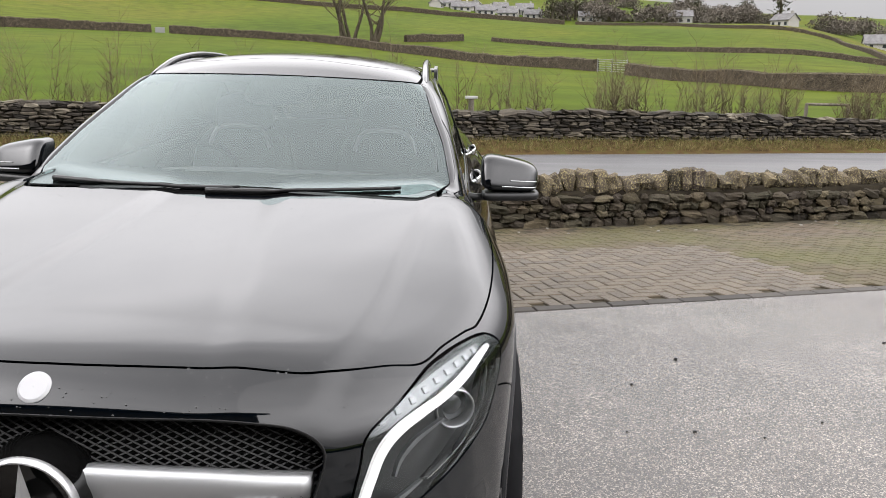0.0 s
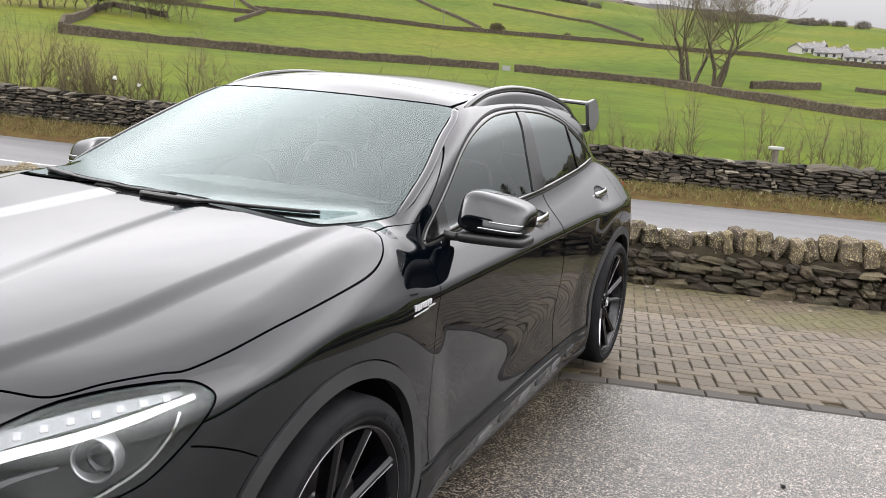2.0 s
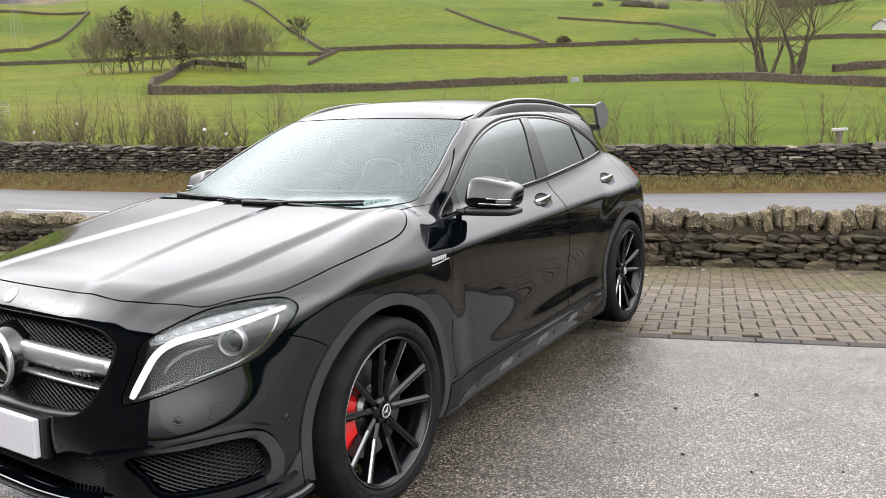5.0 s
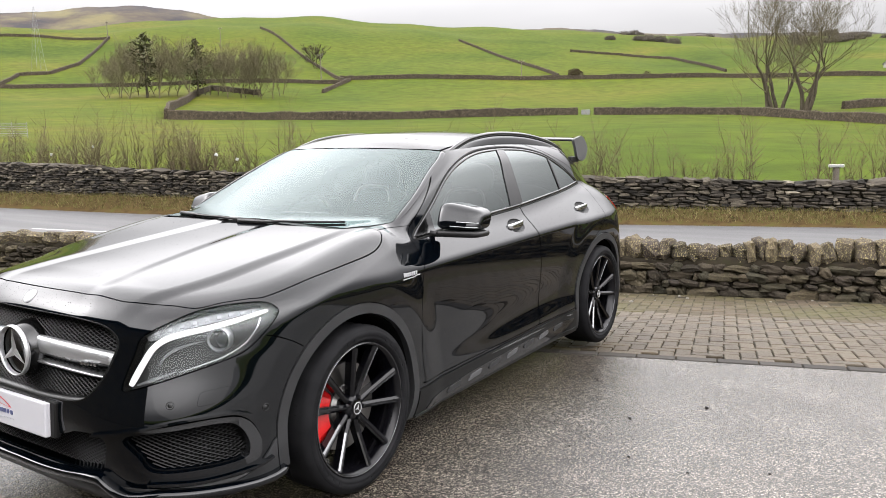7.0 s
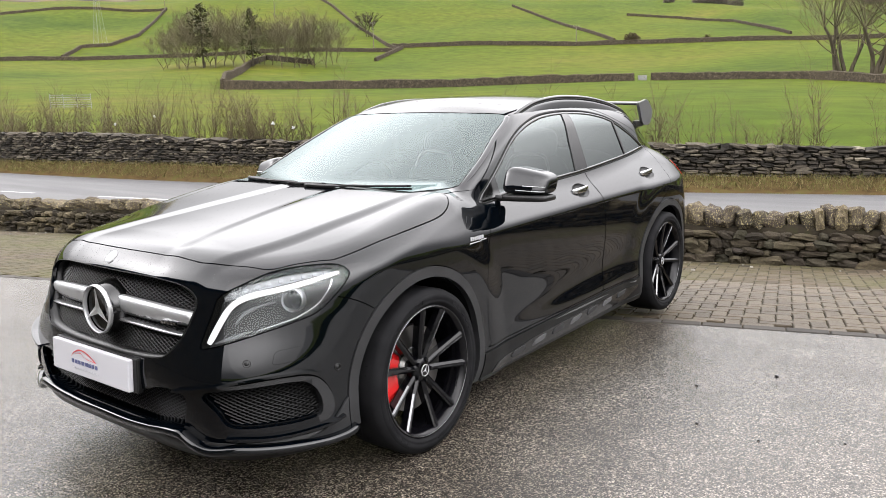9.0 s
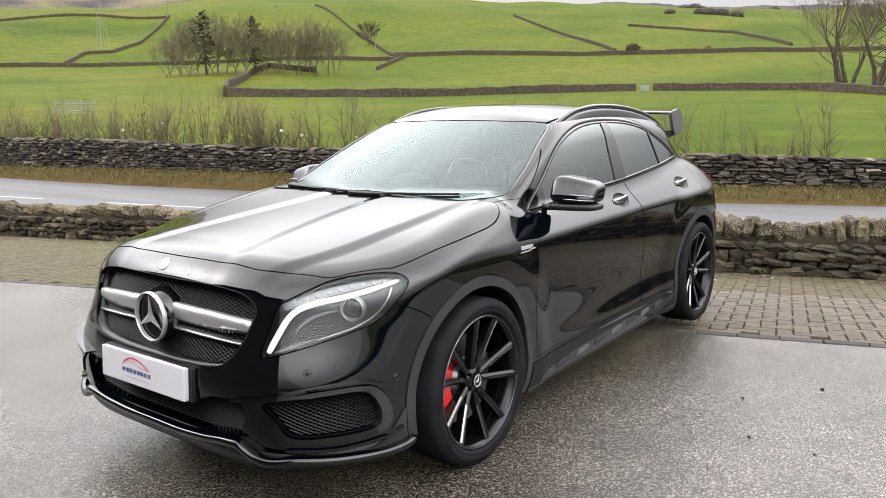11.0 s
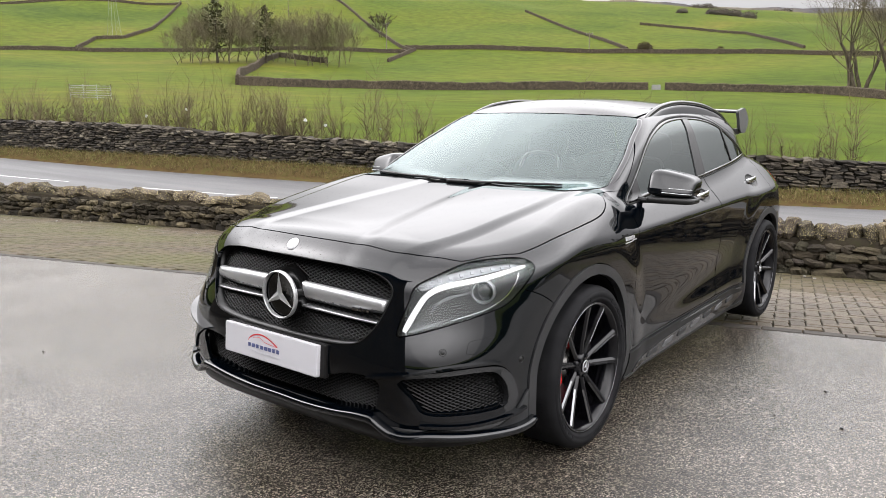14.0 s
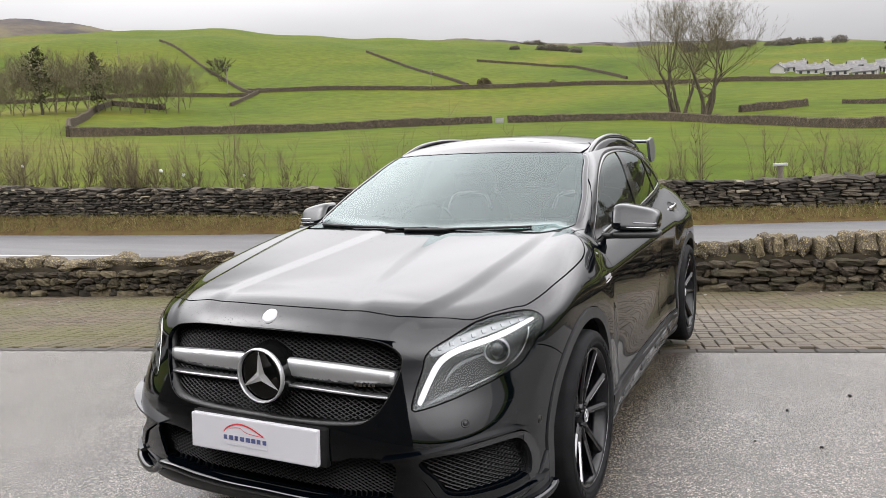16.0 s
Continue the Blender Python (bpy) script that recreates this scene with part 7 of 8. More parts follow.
for a in range(int(-15 / BW), int(11 / BW)):
    for b in range(-2, int(4.4 / BW)):
        c = (a - b) % 4
        if c not in (0, 2):
            continue
        if c == 0:
            u, v, turn = (a + 1) * BW, (b + 0.5) * BW, 0.0
        else:
            u, v, turn = (a + 0.5) * BW, b * BW, math.pi / 2
        vv = v + float(edge_v(u)) + 0.135
        if v < (0.0 if c == 0 else 0.05) or vv > 4.96 - (0 if c == 0 else 0.05):
            continue
        x, y = xy(u, vv)
        z = float(apron_z(u, vv)) + rnd.uniform(-0.002, 0.002)
        m = Matrix.Translation((x, y, z)) @ Matrix.Rotation(TURN_UV + 0.035, 4, "Z") @ Matrix.Rotation(-slope, 4, "X") @ Euler((rnd.uniform(-0.008, 0.008), rnd.uniform(-0.008, 0.008), turn + rnd.uniform(-0.012, 0.012))).to_matrix().to_4x4()
        if 1.0 < u < 3.9 and vv < 3.2 and near < 300:
            ob = child("paving_block", block_me, paving)
            ob.matrix_local = m
            near += 1
        else:
            M = np.array(m)
            k = len(fv) * 12
            fv.append(bv @ M[:3, :3].T + M[:3, 3])
            ff += [tuple(k + i for i in f) for f in bf]
tagged(child("more_blocks", mesh_of("more_blocks", np.vstack(fv), ff, block_far), paving, "further paving blocks, mossy towards the wall"), kind="stuff")
ev, ef = block_shape(0.244, 0.10)
edge_me = mesh_of("border_block", ev, ef, border)
for k in range(int(-15 / 0.25), int(11 / 0.25)):
    u = k * 0.25 + 0.06
    x, y = xy(u, float(edge_v(u)) + 0.06)
    ob = child("border_block", edge_me, paving)
    ob.matrix_local = Matrix.Translation((x, y, 0.001 + rnd.uniform(-0.002, 0.002))) @ Matrix.Rotation(TURN_UV + 0.035, 4, "Z") @ Matrix.Rotation(-slope * 0.5, 4, "X")
# small pale stones and chips lying about
chip = from_bm("pebble", rock(200, 1, 0.3, 3.0), material("pale_chip", (0.25, 0.235, 0.21), 0.8))
dark_chip = from_bm("pebble", rock(201, 1, 0.3, 3.0), material("dark_chip", (0.03, 0.03, 0.03), 0.7))
for k in range(70):
    u, vv = rnd.uniform(-12, 9), 4.9 - abs(rnd.gauss(0, 0.5))
    if vv < 1.2:
        continue
    x, y = xy(u, vv)
    r = rnd.uniform(0.008, 0.028)
    ob = tagged(new("pebble", chip), "pale stone chip lying on the paving", "pebble", "chips on the paving")
    ob.matrix_world = Matrix.Translation((x, y, float(apron_z(u, vv)) + r * 0.25)) @ Matrix.Rotation(rnd.uniform(0, 6), 4, "Z") @ Matrix.Diagonal((r * 1.6, r, r * 0.7, 1))
for x, y, r in [(1.876, 0.30, 0.020), (1.576, -0.037, 0.016), (1.73, -0.51, 0.016), (2.0, -0.55, 0.012), (1.45, -0.52, 0.012), (2.3, -0.4, 0.012), (3.1, 0.6, 0.018), (2.6, -1.4, 0.012), (-2.3, -2.1, 0.016)]:
    ob = tagged(new("pebble", dark_chip), "small dark stone lying on the tarmac", "pebble", "chips on the tarmac")
    ob.matrix_world = Matrix.Translation((x, y, r * 0.2)) @ Matrix.Diagonal((r, r * 0.8, r * 0.7, 1))


# ---------------------------------------------------------------- hedge, trees, far houses
bark = material("bare_twigs", (0.11, 0.085, 0.055), 0.9, spec=0.08)
put(bark, "Base Color", ramp(bark, tex(bark, scale=3.0, detail=4), [(0.3, (0.075, 0.058, 0.036)), (0.7, (0.17, 0.135, 0.085))]))
trunk_bark = material("grey_brown_bark", (0.09, 0.075, 0.055), 0.9, spec=0.08)
put(trunk_bark, "Base Color", ramp(trunk_bark, tex(trunk_bark, scale=4.0, detail=6, stretch=(1, 1, 0.2)), [(0.3, (0.040, 0.033, 0.024)), (0.7, (0.105, 0.088, 0.062))]))
needle = material("dark_conifer", (0.02, 0.035, 0.015), 0.9, spec=0.08)
put(needle, "Base Color", ramp(needle, tex(needle, scale=0.9, detail=5), [(0.3, (0.070, 0.072, 0.040)), (0.7, (0.13, 0.125, 0.072))]))
# paler than the near scrub: distance haze is put into the colour
far_scrub = material("hazy_winter_wood", (0.12, 0.105, 0.085), 0.95, spec=0.05)
put(far_scrub, "Base Color", ramp(far_scrub, tex(far_scrub, scale=0.4, detail=6), [(0.3, (0.095, 0.086, 0.074)), (0.55, (0.135, 0.116, 0.094)), (0.75, (0.112, 0.114, 0.080))]))
scrub = material("brown_scrub", (0.08, 0.06, 0.035), 0.95, spec=0.08)
put(scrub, "Base Color", ramp(scrub, tex(scrub, scale=0.6, detail=6), [(0.3, (0.045, 0.036, 0.024)), (0.55, (0.09, 0.07, 0.04)), (0.75, (0.075, 0.08, 0.03))]))


class Sticks:
    """Gathers tapered three-sided sticks and leaves into one mesh."""

    def __init__(self, least=0.0):
        self.v, self.f, self.least = [], [], least

    def stick(self, a, b, r0, r1, sides=3):
        d = (b - a).normalized()
        p = d.orthogonal().normalized()
        q = d.cross(p)
        k = len(self.v)
        for c, r in ((a, r0), (b, r1)):
            for j in range(sides):
                t = 6.28318 * j / sides
                self.v.append(c + r * (math.cos(t) * p + math.sin(t) * q))
        for j in range(sides):
            self.f.append((k + j, k + (j + 1) % sides, k + sides + (j + 1) % sides, k + sides + j))

    def limb(self, rnd, a, d, length, r, depth, spread, split=3, gravity=0.0, sides=3, up=0.25):
        steps, r = 3, max(r, self.least)
        for _ in range(steps):
            d = (d + Vector((rnd.gauss(0, 0.13), rnd.gauss(0, 0.13), rnd.gauss(0, 0.08) + gravity))).normalized()
            b = a + d * length / steps
            self.stick(a, b, r, r * 0.82, sides)
            a, r = b, r * 0.82
            if depth > 0 and rnd.random() < 0.55:
                e = (d + Vector((rnd.gauss(0, spread), rnd.gauss(0, spread), rnd.gauss(up, spread * 0.5)))).normalized()
                self.limb(rnd, a, e, length * rnd.uniform(0.45, 0.7), r * 0.55, depth - 1, spread, split, gravity, 3, up)
        if depth > 0:
            for _ in range(split):
                e = (d + Vector((rnd.gauss(0, spread), rnd.gauss(0, spread), rnd.gauss(up * 0.6, spread * 0.5)))).normalized()
                self.limb(rnd, a, e, length * rnd.uniform(0.55, 0.8), r * 0.66, depth - 1, spread, split, gravity, 3, up)

    def mesh(self, name, mat):
        return mesh_of(name, self.v, self.f, mat)


def sapling(seed, height, stems, dense):
    rnd = random.Random(seed)
    s = Sticks()
    for _ in range(stems):
        a = Vector((rnd.gauss(0, 0.12), rnd.gauss(0, 0.10), -0.05))
        d = Vector((rnd.gauss(0, 0.16), rnd.gauss(0, 0.14), 1)).normalized()
        h = height * rnd.uniform(0.55, 1.0)
        steps, r = 7, rnd.uniform(0.006, 0.013)
        for k in range(steps):
            d = (d + Vector((rnd.gauss(0, 0.10), rnd.gauss(0, 0.10), 0.06))).normalized()
            b = a + d * h / steps
            s.stick(a, b, r, r * 0.84)
            a, r = b, r * 0.84
            for _ in range(dense):
                e = (d * 0.8 + Vector((rnd.gauss(0, 0.8), rnd.gauss(0, 0.8), rnd.uniform(0.0, 0.6)))).normalized()
                l = h * rnd.uniform(0.12, 0.32)
                m = a + e * l * 0.5
                s.stick(a, m, r * 0.6, r * 0.45)
                t = m + (e + Vector((rnd.gauss(0, 0.3), rnd.gauss(0, 0.3), 0.25))).normalized() * l * 0.6
                s.stick(m, t, r * 0.45, r * 0.3)
                if rnd.random() < 0.6:
                    s.stick(m, m + Vector((rnd.gauss(0, 0.5), rnd.gauss(0, 0.5), 0.6)).normalized() * l * 0.45, r * 0.4, r * 0.25)
    return s.mesh("sapling", bark)


kinds = [sapling(k, (1.5, 1.7, 1.2, 1.9, 1.4, 1.05, 1.6, 1.3)[k], (5, 4, 6, 3, 6, 7, 5, 4)[k], (5, 5, 6, 4, 5, 6, 5, 6)[k]) for k in range(8)]
rnd = random.Random(21)
count = 0
u = -44.0
while u < 27:
    vv = 15.0 + rnd.uniform(-0.1, 0.7)
    x, y = xy(u, vv)
    bearing, r = math.degrees(math.atan2(-(x - HUB[0]), y - HUB[1])), math.hypot(x - HUB[0], y - HUB[1])
    z = float(land_z(np.array([bearing]), np.array([r]))[0])
    ob = new("hedge_sapling", rnd.choice(kinds))
    k = rnd.uniform(0.85, 1.45) * (1.12 if u < -8 else 1.0)
    ob.matrix_world = Matrix.Translation((x, y, z)) @ Matrix.Rotation(rnd.uniform(0, 6.28), 4, "Z") @ Matrix.Diagonal((k, k, k, 1))
    tagged(ob, "bare brown hedge sapling behind the roadside wall", "sapling", "hedge saplings")
    u += (rnd.uniform(0.12, 0.34) if rnd.random() < 0.93 else rnd.uniform(0.6, 1.1)) * (1.0 if u < -9 else 1.7 if u < 6 else 1.2)

# rough grass along the far verge and the foot of the saplings
blade_mat = material("dead_grass", (0.2, 0.16, 0.07), 0.9, spec=0.08)
put(blade_mat, "Base Color", ramp(blade_mat, island(blade_mat), [(0.0, (0.066, 0.046, 0.019)), (0.35, (0.15, 0.115, 0.05)), (0.7, (0.098, 0.112, 0.028)), (1.0, (0.24, 0.19, 0.095))]))
gv, gf = [], []
for k in range(42000):
    u, vv = rnd.uniform(-42, 27), 13.35 + 1.05 * rnd.random() ** 0.8
    x, y = xy(u, vv)
    z = float(road_z(u)) + (float(verge_z(u)) - float(road_z(u))) * min(max((vv - 13.2) / 1.0, 0), 1) - 0.01
    a, h, w = rnd.uniform(0, 6.28), rnd.uniform(0.03, 0.17), rnd.uniform(0.003, 0.009)
    lean = Vector((rnd.gauss(0, 0.5), rnd.gauss(0, 0.5), 0)) * h
    k0 = len(gv)
    gv += [(x - w * math.cos(a), y - w * math.sin(a), z), (x + w * math.cos(a), y + w * math.sin(a), z), (x + lean.x, y + lean.y, z + h)]
    gf.append((k0, k0 + 1, k0 + 2))
tagged(new("verge_grass", mesh_of("verge_grass", gv, gf, blade_mat)), "rough dead grass along the road verge", "grass", kind="stuff")


def bare_tree(name, seed, height, spread, trunks, depth, label, place, girth=1.0, split=3, mats=trunk_bark, least=0.0, low=1, limbs=2, twigs=None):
    t = new(name)
    rnd = random.Random(seed)
    b = Sticks(least)
    for dx, lean in trunks:
        a = Sticks()
        base = Vector((dx, rnd.uniform(-0.3, 0.3), -0.3))
        d = Vector((lean, rnd.gauss(0, 0.05), 1)).normalized()
        p, r = base, 0.022 * height * girth
        for k in range(5):
            d = (d + Vector((rnd.gauss(0, 0.13), rnd.gauss(0, 0.13), 0.05))).normalized()
            q = p + d * height * 0.085
            a.stick(p, q, r, r * 0.9, 7)
            p, r = q, r * 0.9
            if k >= low:
                for _ in range(limbs):
                    ang = rnd.uniform(0, 6.28)
                    e = Vector((math.cos(ang) * spread, math.sin(ang) * spread, rnd.uniform(0.35, 0.9))).normalized()
                    b.limb(rnd, p, e, height * rnd.uniform(0.22, 0.32), r * 0.42, depth, 0.42, split, 0.03)
        for _ in range(4):
            ang = rnd.uniform(0, 6.28)
            e = Vector((math.cos(ang) * spread * 0.6, math.sin(ang) * spread * 0.6, 1.0)).normalized()
            b.limb(rnd, p, e, height * rnd.uniform(0.24, 0.32), r * 0.6, depth, 0.40, split, 0.03)
        child("trunk", a.mesh("trunk", mats), t, "")
    child("crown", b.mesh("crown", twigs or mats), t, "bare winter branches")
    t.location = place
    return tagged(t, label, "tree")


wood_bark = material("pale_winter_twigs", (0.12, 0.095, 0.06), 0.9, spec=0.1)
put(wood_bark, "Base Color", ramp(wood_bark, tex(wood_bark, scale=2.0, detail=4), [(0.3, (0.084, 0.073, 0.042)), (0.7, (0.165, 0.140, 0.085))]))
bare_tree("tree", 4, 16.8, 0.85, [(-0.9, -0.20), (-0.2, -0.06), (0.3, 0.04), (0.9, 0.10)], 4, "tall bare tree with a forked trunk by a field wall", at(8.75, 121), 0.80, 2, least=0.009, low=1, limbs=1, twigs=wood_bark)
bare_tree("tree", 9, 16.0, 1.0, [(-0.2, -0.06), (0.25, 0.10), (0.5, 0.42)], 4, "tall bare tree with wide low limbs by a field wall", at(6.95, 120), 0.95, 2, least=0.009, low=1, limbs=1, twigs=wood_bark)
protos = [bare_tree("tree", 30 + k, (12.0, 11.0, 12.6, 10.2)[k], (0.50, 0.62, 0.45, 0.85)[k], [(0, 0.0)], 4, "slender bare tree in a small wood", (0, 0, -500), 0.55, 2, wood_bark, 0.014, low=0) for k in range(4)]
rnd = random.Random(8)
wood = [(43.9 + 12.4 * (k + 0.5) / 32 + rnd.uniform(-0.25, 0.25), rnd.uniform(174, 198)) for k in range(32)]
first = {}
for k, (b, r) in enumerate(wood):
    x, y, z = at(b, r)
    h = rnd.uniform(0.75, 1.05) * (0.8 if b > 55.3 else 1.0)
    m = Matrix.Translation((x, y, z)) @ Matrix.Rotation(rnd.uniform(0, 6.28), 4, "Z") @ Matrix.Diagonal((h, h, h, 1))
    p = protos[k % 4]
    if k < 4:
        p.matrix_basis = m
        tagged(p, group="trees of the small wood")
    else:
        c = copy_thing(p, Matrix.Identity(4))
        c.matrix_basis = m
        tagged(c, group="trees of the small wood")


def conifer(seed, height, place, label="dark green conifer", width=0.2):
    t = new("conifer")
    rnd = random.Random(seed)
    a, v, f = Sticks(), [], []
    a.stick(Vector((0, 0, -0.3)), Vector((0, 0, height)), 0.02 * height, 0.02, 6)
    ang_0 = rnd.uniform(0, 6.28)
    for k in range(720):
        s = rnd.random() ** 0.8
        z = height * (0.16 + 0.84 * s)
        r = height * width * (1 - s) ** 0.42 * min(1.0, 0.35 + 1.6 * s) * rnd.uniform(0.2, 1.1) * (1 + 0.35 * math.sin(s * 31 + ang_0)) + 0.1
        ang = rnd.uniform(0, 6.28)
        c = Vector((r * math.cos(ang), r * math.sin(ang), z + rnd.uniform(-0.3, 0.3)))
        l = height * rnd.uniform(0.018, 0.042)
        k0 = len(v)
        d = Vector((math.cos(ang) * rnd.uniform(0.3, 1), math.sin(ang) * rnd.uniform(0.3, 1), rnd.uniform(-0.5, 0.9))).normalized() * l
        w = Vector((-math.sin(ang), math.cos(ang), rnd.uniform(-0.6, 0.6))) * l * 0.5
        v += [c - d, c + w, c + d, c - w]
        f.append((k0, k0 + 1, k0 + 2, k0 + 3))
    child("trunk", a.mesh("trunk", trunk_bark), t)
    child("crown", mesh_of("crown", v, f, needle), t, "dark sprays of needles")
    t.location = place
    return tagged(t, label, "tree")


conifer(1, 14.0, at(53.3, 184), "tall dark conifer standing in a small wood", 0.30)
conifer(2, 12.6, at(49.9, 184), "tall dark conifer standing in a small wood", 0.25)


def shrub(name, seed, radius, height, place, label, mat, n=500):
    """A dense bush: a crown of many small clumps on a short stem."""
    t = new(name)
    rnd = random.Random(seed)
    a, v, f = Sticks(), [], []
    a.stick(Vector((0, 0, -0.3)), Vector((rnd.gauss(0, radius * 0.1), rnd.gauss(0, radius * 0.1), height * 0.7)), 0.035 * height, 0.01 * height, 6)
    for k in range(4 * n):
        th, ph = rnd.uniform(0, 6.28), math.asin(rnd.uniform(-0.5, 1))
        s = rnd.uniform(0.45, 1.05) * (1 + 0.18 * math.sin(th * 3 + seed) * math.cos(ph * 4))
        c = Vector((radius * s * math.cos(ph) * math.cos(th), radius * s * math.cos(ph) * math.sin(th), height * 0.45 + height * 0.55 * s * math.sin(ph)))
        l = radius * rnd.uniform(0.045, 0.10)
        k0 = len(v)
        e1, e2 = Vector((rnd.gauss(0, 1), rnd.gauss(0, 1), rnd.gauss(0, 1))).normalized() * l, Vector((rnd.gauss(0, 1), rnd.gauss(0, 1), rnd.gauss(0, 1))).normalized() * l
        v += [c - e1, c + e2, c + e1]
        f.append((k0, k0 + 1, k0 + 2))
    child("trunk", a.mesh("trunk", trunk_bark), t)
    child("crown", mesh_of("crown", v, f, mat), t, "dense twiggy crown")
    t.location = place
    return tagged(t, label, "bush")


shrub("bush", 1, 2.2, 3.0, at(22.5, 233), "round brown bush beside a field wall", scrub, 700)
bare_tree("tree", 61, 8.4, 1.5, [(-0.4, -0.15), (0.3, 0.1)], 3, "round-headed bare hawthorn tree on the hillside", at(41.6, 268), 0.9, 2, least=0.05)
shrub("bush", 3, 1.2, 1.8, at(17.4, 232), "small bush on the hillside", scrub, 250)
shrub("tree", 4, 9.0, 13.0, at(70.2, 268), "dark wood edge on the hillside", scrub, 1500)
shrub("tree", 5, 8.0, 11.0, at(73.0, 262), "dark wood edge on the hillside", scrub, 1500)
# woods on the skyline and beyond the fields
rnd = random.Random(77)
for b0, b1, r0, r1, n, h0, h1 in ((-6.5, -30, 255, 300, 30, 6, 13), (13, 20, 620, 660, 12, 6, 10), (-4, 8, 470, 560, 16, 6, 11), (4.5, -1, 640, 665, 8, 9, 13), (15.6, 18.4, 425, 450, 10, 4, 8), (19.4, 20.2, 430, 440, 2, 4, 6), (-4, -20, 360, 520, 16, 9, 15)):
    for k in range(n):
        b, r = rnd.uniform(b0, b1), rnd.uniform(r0, r1)
        h = rnd.uniform(h0, h1)
        shrub("tree", 300 + k, h * rnd.uniform(0.42, 0.7), h * 0.62, Vector(at(b, r)) - Vector((0, 0, 0.16 * h)), "far winter tree of a wood edge", far_scrub, 420)["group"] = "far wood trees"
for b, r, h in ((-16.2, 300, 15), (-21.6, 262, 20), (-8.0, 262, 17), (-7.2, 258, 15), (-19.5, 275, 14), (-6.3, 252, 16)):
    conifer(int(b * -10), h, at(b, r), "far dark conifer by the houses", 0.24)

# houses
render_wall = material("white_render", (0.36, 0.345, 0.315), 0.8)
roof_slate = material("grey_slate_roof", (0.17, 0.17, 0.18), 0.9, spec=0.1)
put(roof_slate, "Base Color", ramp(roof_slate, tex(roof_slate, scale=0.8, detail=5), [(0.3, (0.11, 0.105, 0.105)), (0.7, (0.20, 0.195, 0.195))]))
window_dark = material("dark_window_pane", (0.03, 0.035, 0.04), 0.1)


def house_at(b, r, w, d, h, turn, sink=0.0):
    x, y, z = at(b, r)
    hs_ = new("house")
    bm = bmesh.new()
    box(bm, -w / 2, w / 2, -d / 2, d / 2, -2, h)
    vs = [bm.verts.new(c) for c in ((-w / 2, -d / 2, h), (-w / 2, d / 2, h), (-w / 2, 0, h + d * 0.36), (w / 2, -d / 2, h), (w / 2, d / 2, h), (w / 2, 0, h + d * 0.36))]
    bm.faces.new(vs[:3]), bm.faces.new(vs[3:][::-1])
    part("wall", bm, render_wall, hs_, "pale rendered walls")
    bm = bmesh.new()
    o = 0.4
    for s in (1, -1):
        a = [(-w / 2 - o, s * (d / 2 + o), h - o * 0.72), (w / 2 + o, s * (d / 2 + o), h - o * 0.72), (w / 2 + o, 0, h + d * 0.36 + 0.05), (-w / 2 - o, 0, h + d * 0.36 + 0.05)]
        lo, hi = [bm.verts.new(c) for c in a], [bm.verts.new((c[0], c[1], c[2] + 0.25)) for c in a]
        bm.faces.new(lo), bm.faces.new(hi[::-1])
        for k in range(4):
            bm.faces.new((lo[k], lo[(k + 1) % 4], hi[(k + 1) % 4], hi[k]))
    roof_ob = part("roof", bm, roof_slate, hs_, "grey slate roof")
    bm = bmesh.new()
    box(bm, w * 0.3, w * 0.3 + 0.8, -0.4, 0.4, h + d * 0.25, h + d * 0.36 + 1.1)
    child("chimney", from_bm("chimney", bm, render_wall), roof_ob, "short chimney")
    for k in range(3):
        for zz_ in ((1.0,) if h < 4 else (1.0, 3.4)):
            bm = bmesh.new()
            cx = -w / 2 + w * (k + 0.5) / 3
            box(bm, cx - 0.55, cx + 0.55, -d / 2 - 0.05, -d / 2 + 0.1, zz_, zz_ + 1.2)
            part("window", bm, window_dark, hs_)
    hs_.matrix_world = Matrix.Translation((x, y, z + sink)) @ Matrix.Rotation(radians(turn), 4, "Z") @ Matrix.Diagonal((0.72, 0.72, 0.72, 1))
    return tagged(hs_, "pale house with a grey slate roof", "house", "far houses")


rnd = random.Random(14)
for k in range(13):
    b = 2.0 - 0.58 * k
    house_at(b, 262 + 10 * (k % 3) + rnd.uniform(-3, 3), rnd.uniform(7, 9), 5.5, 2.7, b + rnd.choice([0, 80, 10, -12]), -0.9)
house_at(-21.9, 232, 8, 6, 3.0, -60, -0.8)
house_at(-27.8, 225, 12, 8, 2.6, -20, -0.5)
house_at(-15.2, 262, 10, 7, 3.4, -10, -0.6)
house_at(-9.0, 258, 10, 6, 3.0, 0, -0.8)

# poles, pylon, gate, hurdle
pale_metal = material("galvanised_metal", (0.26, 0.265, 0.27), 0.45, metal=0.8)
timber = material("weathered_timber", (0.13, 0.11, 0.085), 0.9)
put(timber, "Base Color", ramp(timber, tex(timber, scale=8.0, detail=5, stretch=(1, 1, 0.2)), [(0.3, (0.09, 0.075, 0.055)), (0.7, (0.19, 0.165, 0.13))]))
white_plastic = material("white_plastic", (0.36, 0.36, 0.35), 0.5)


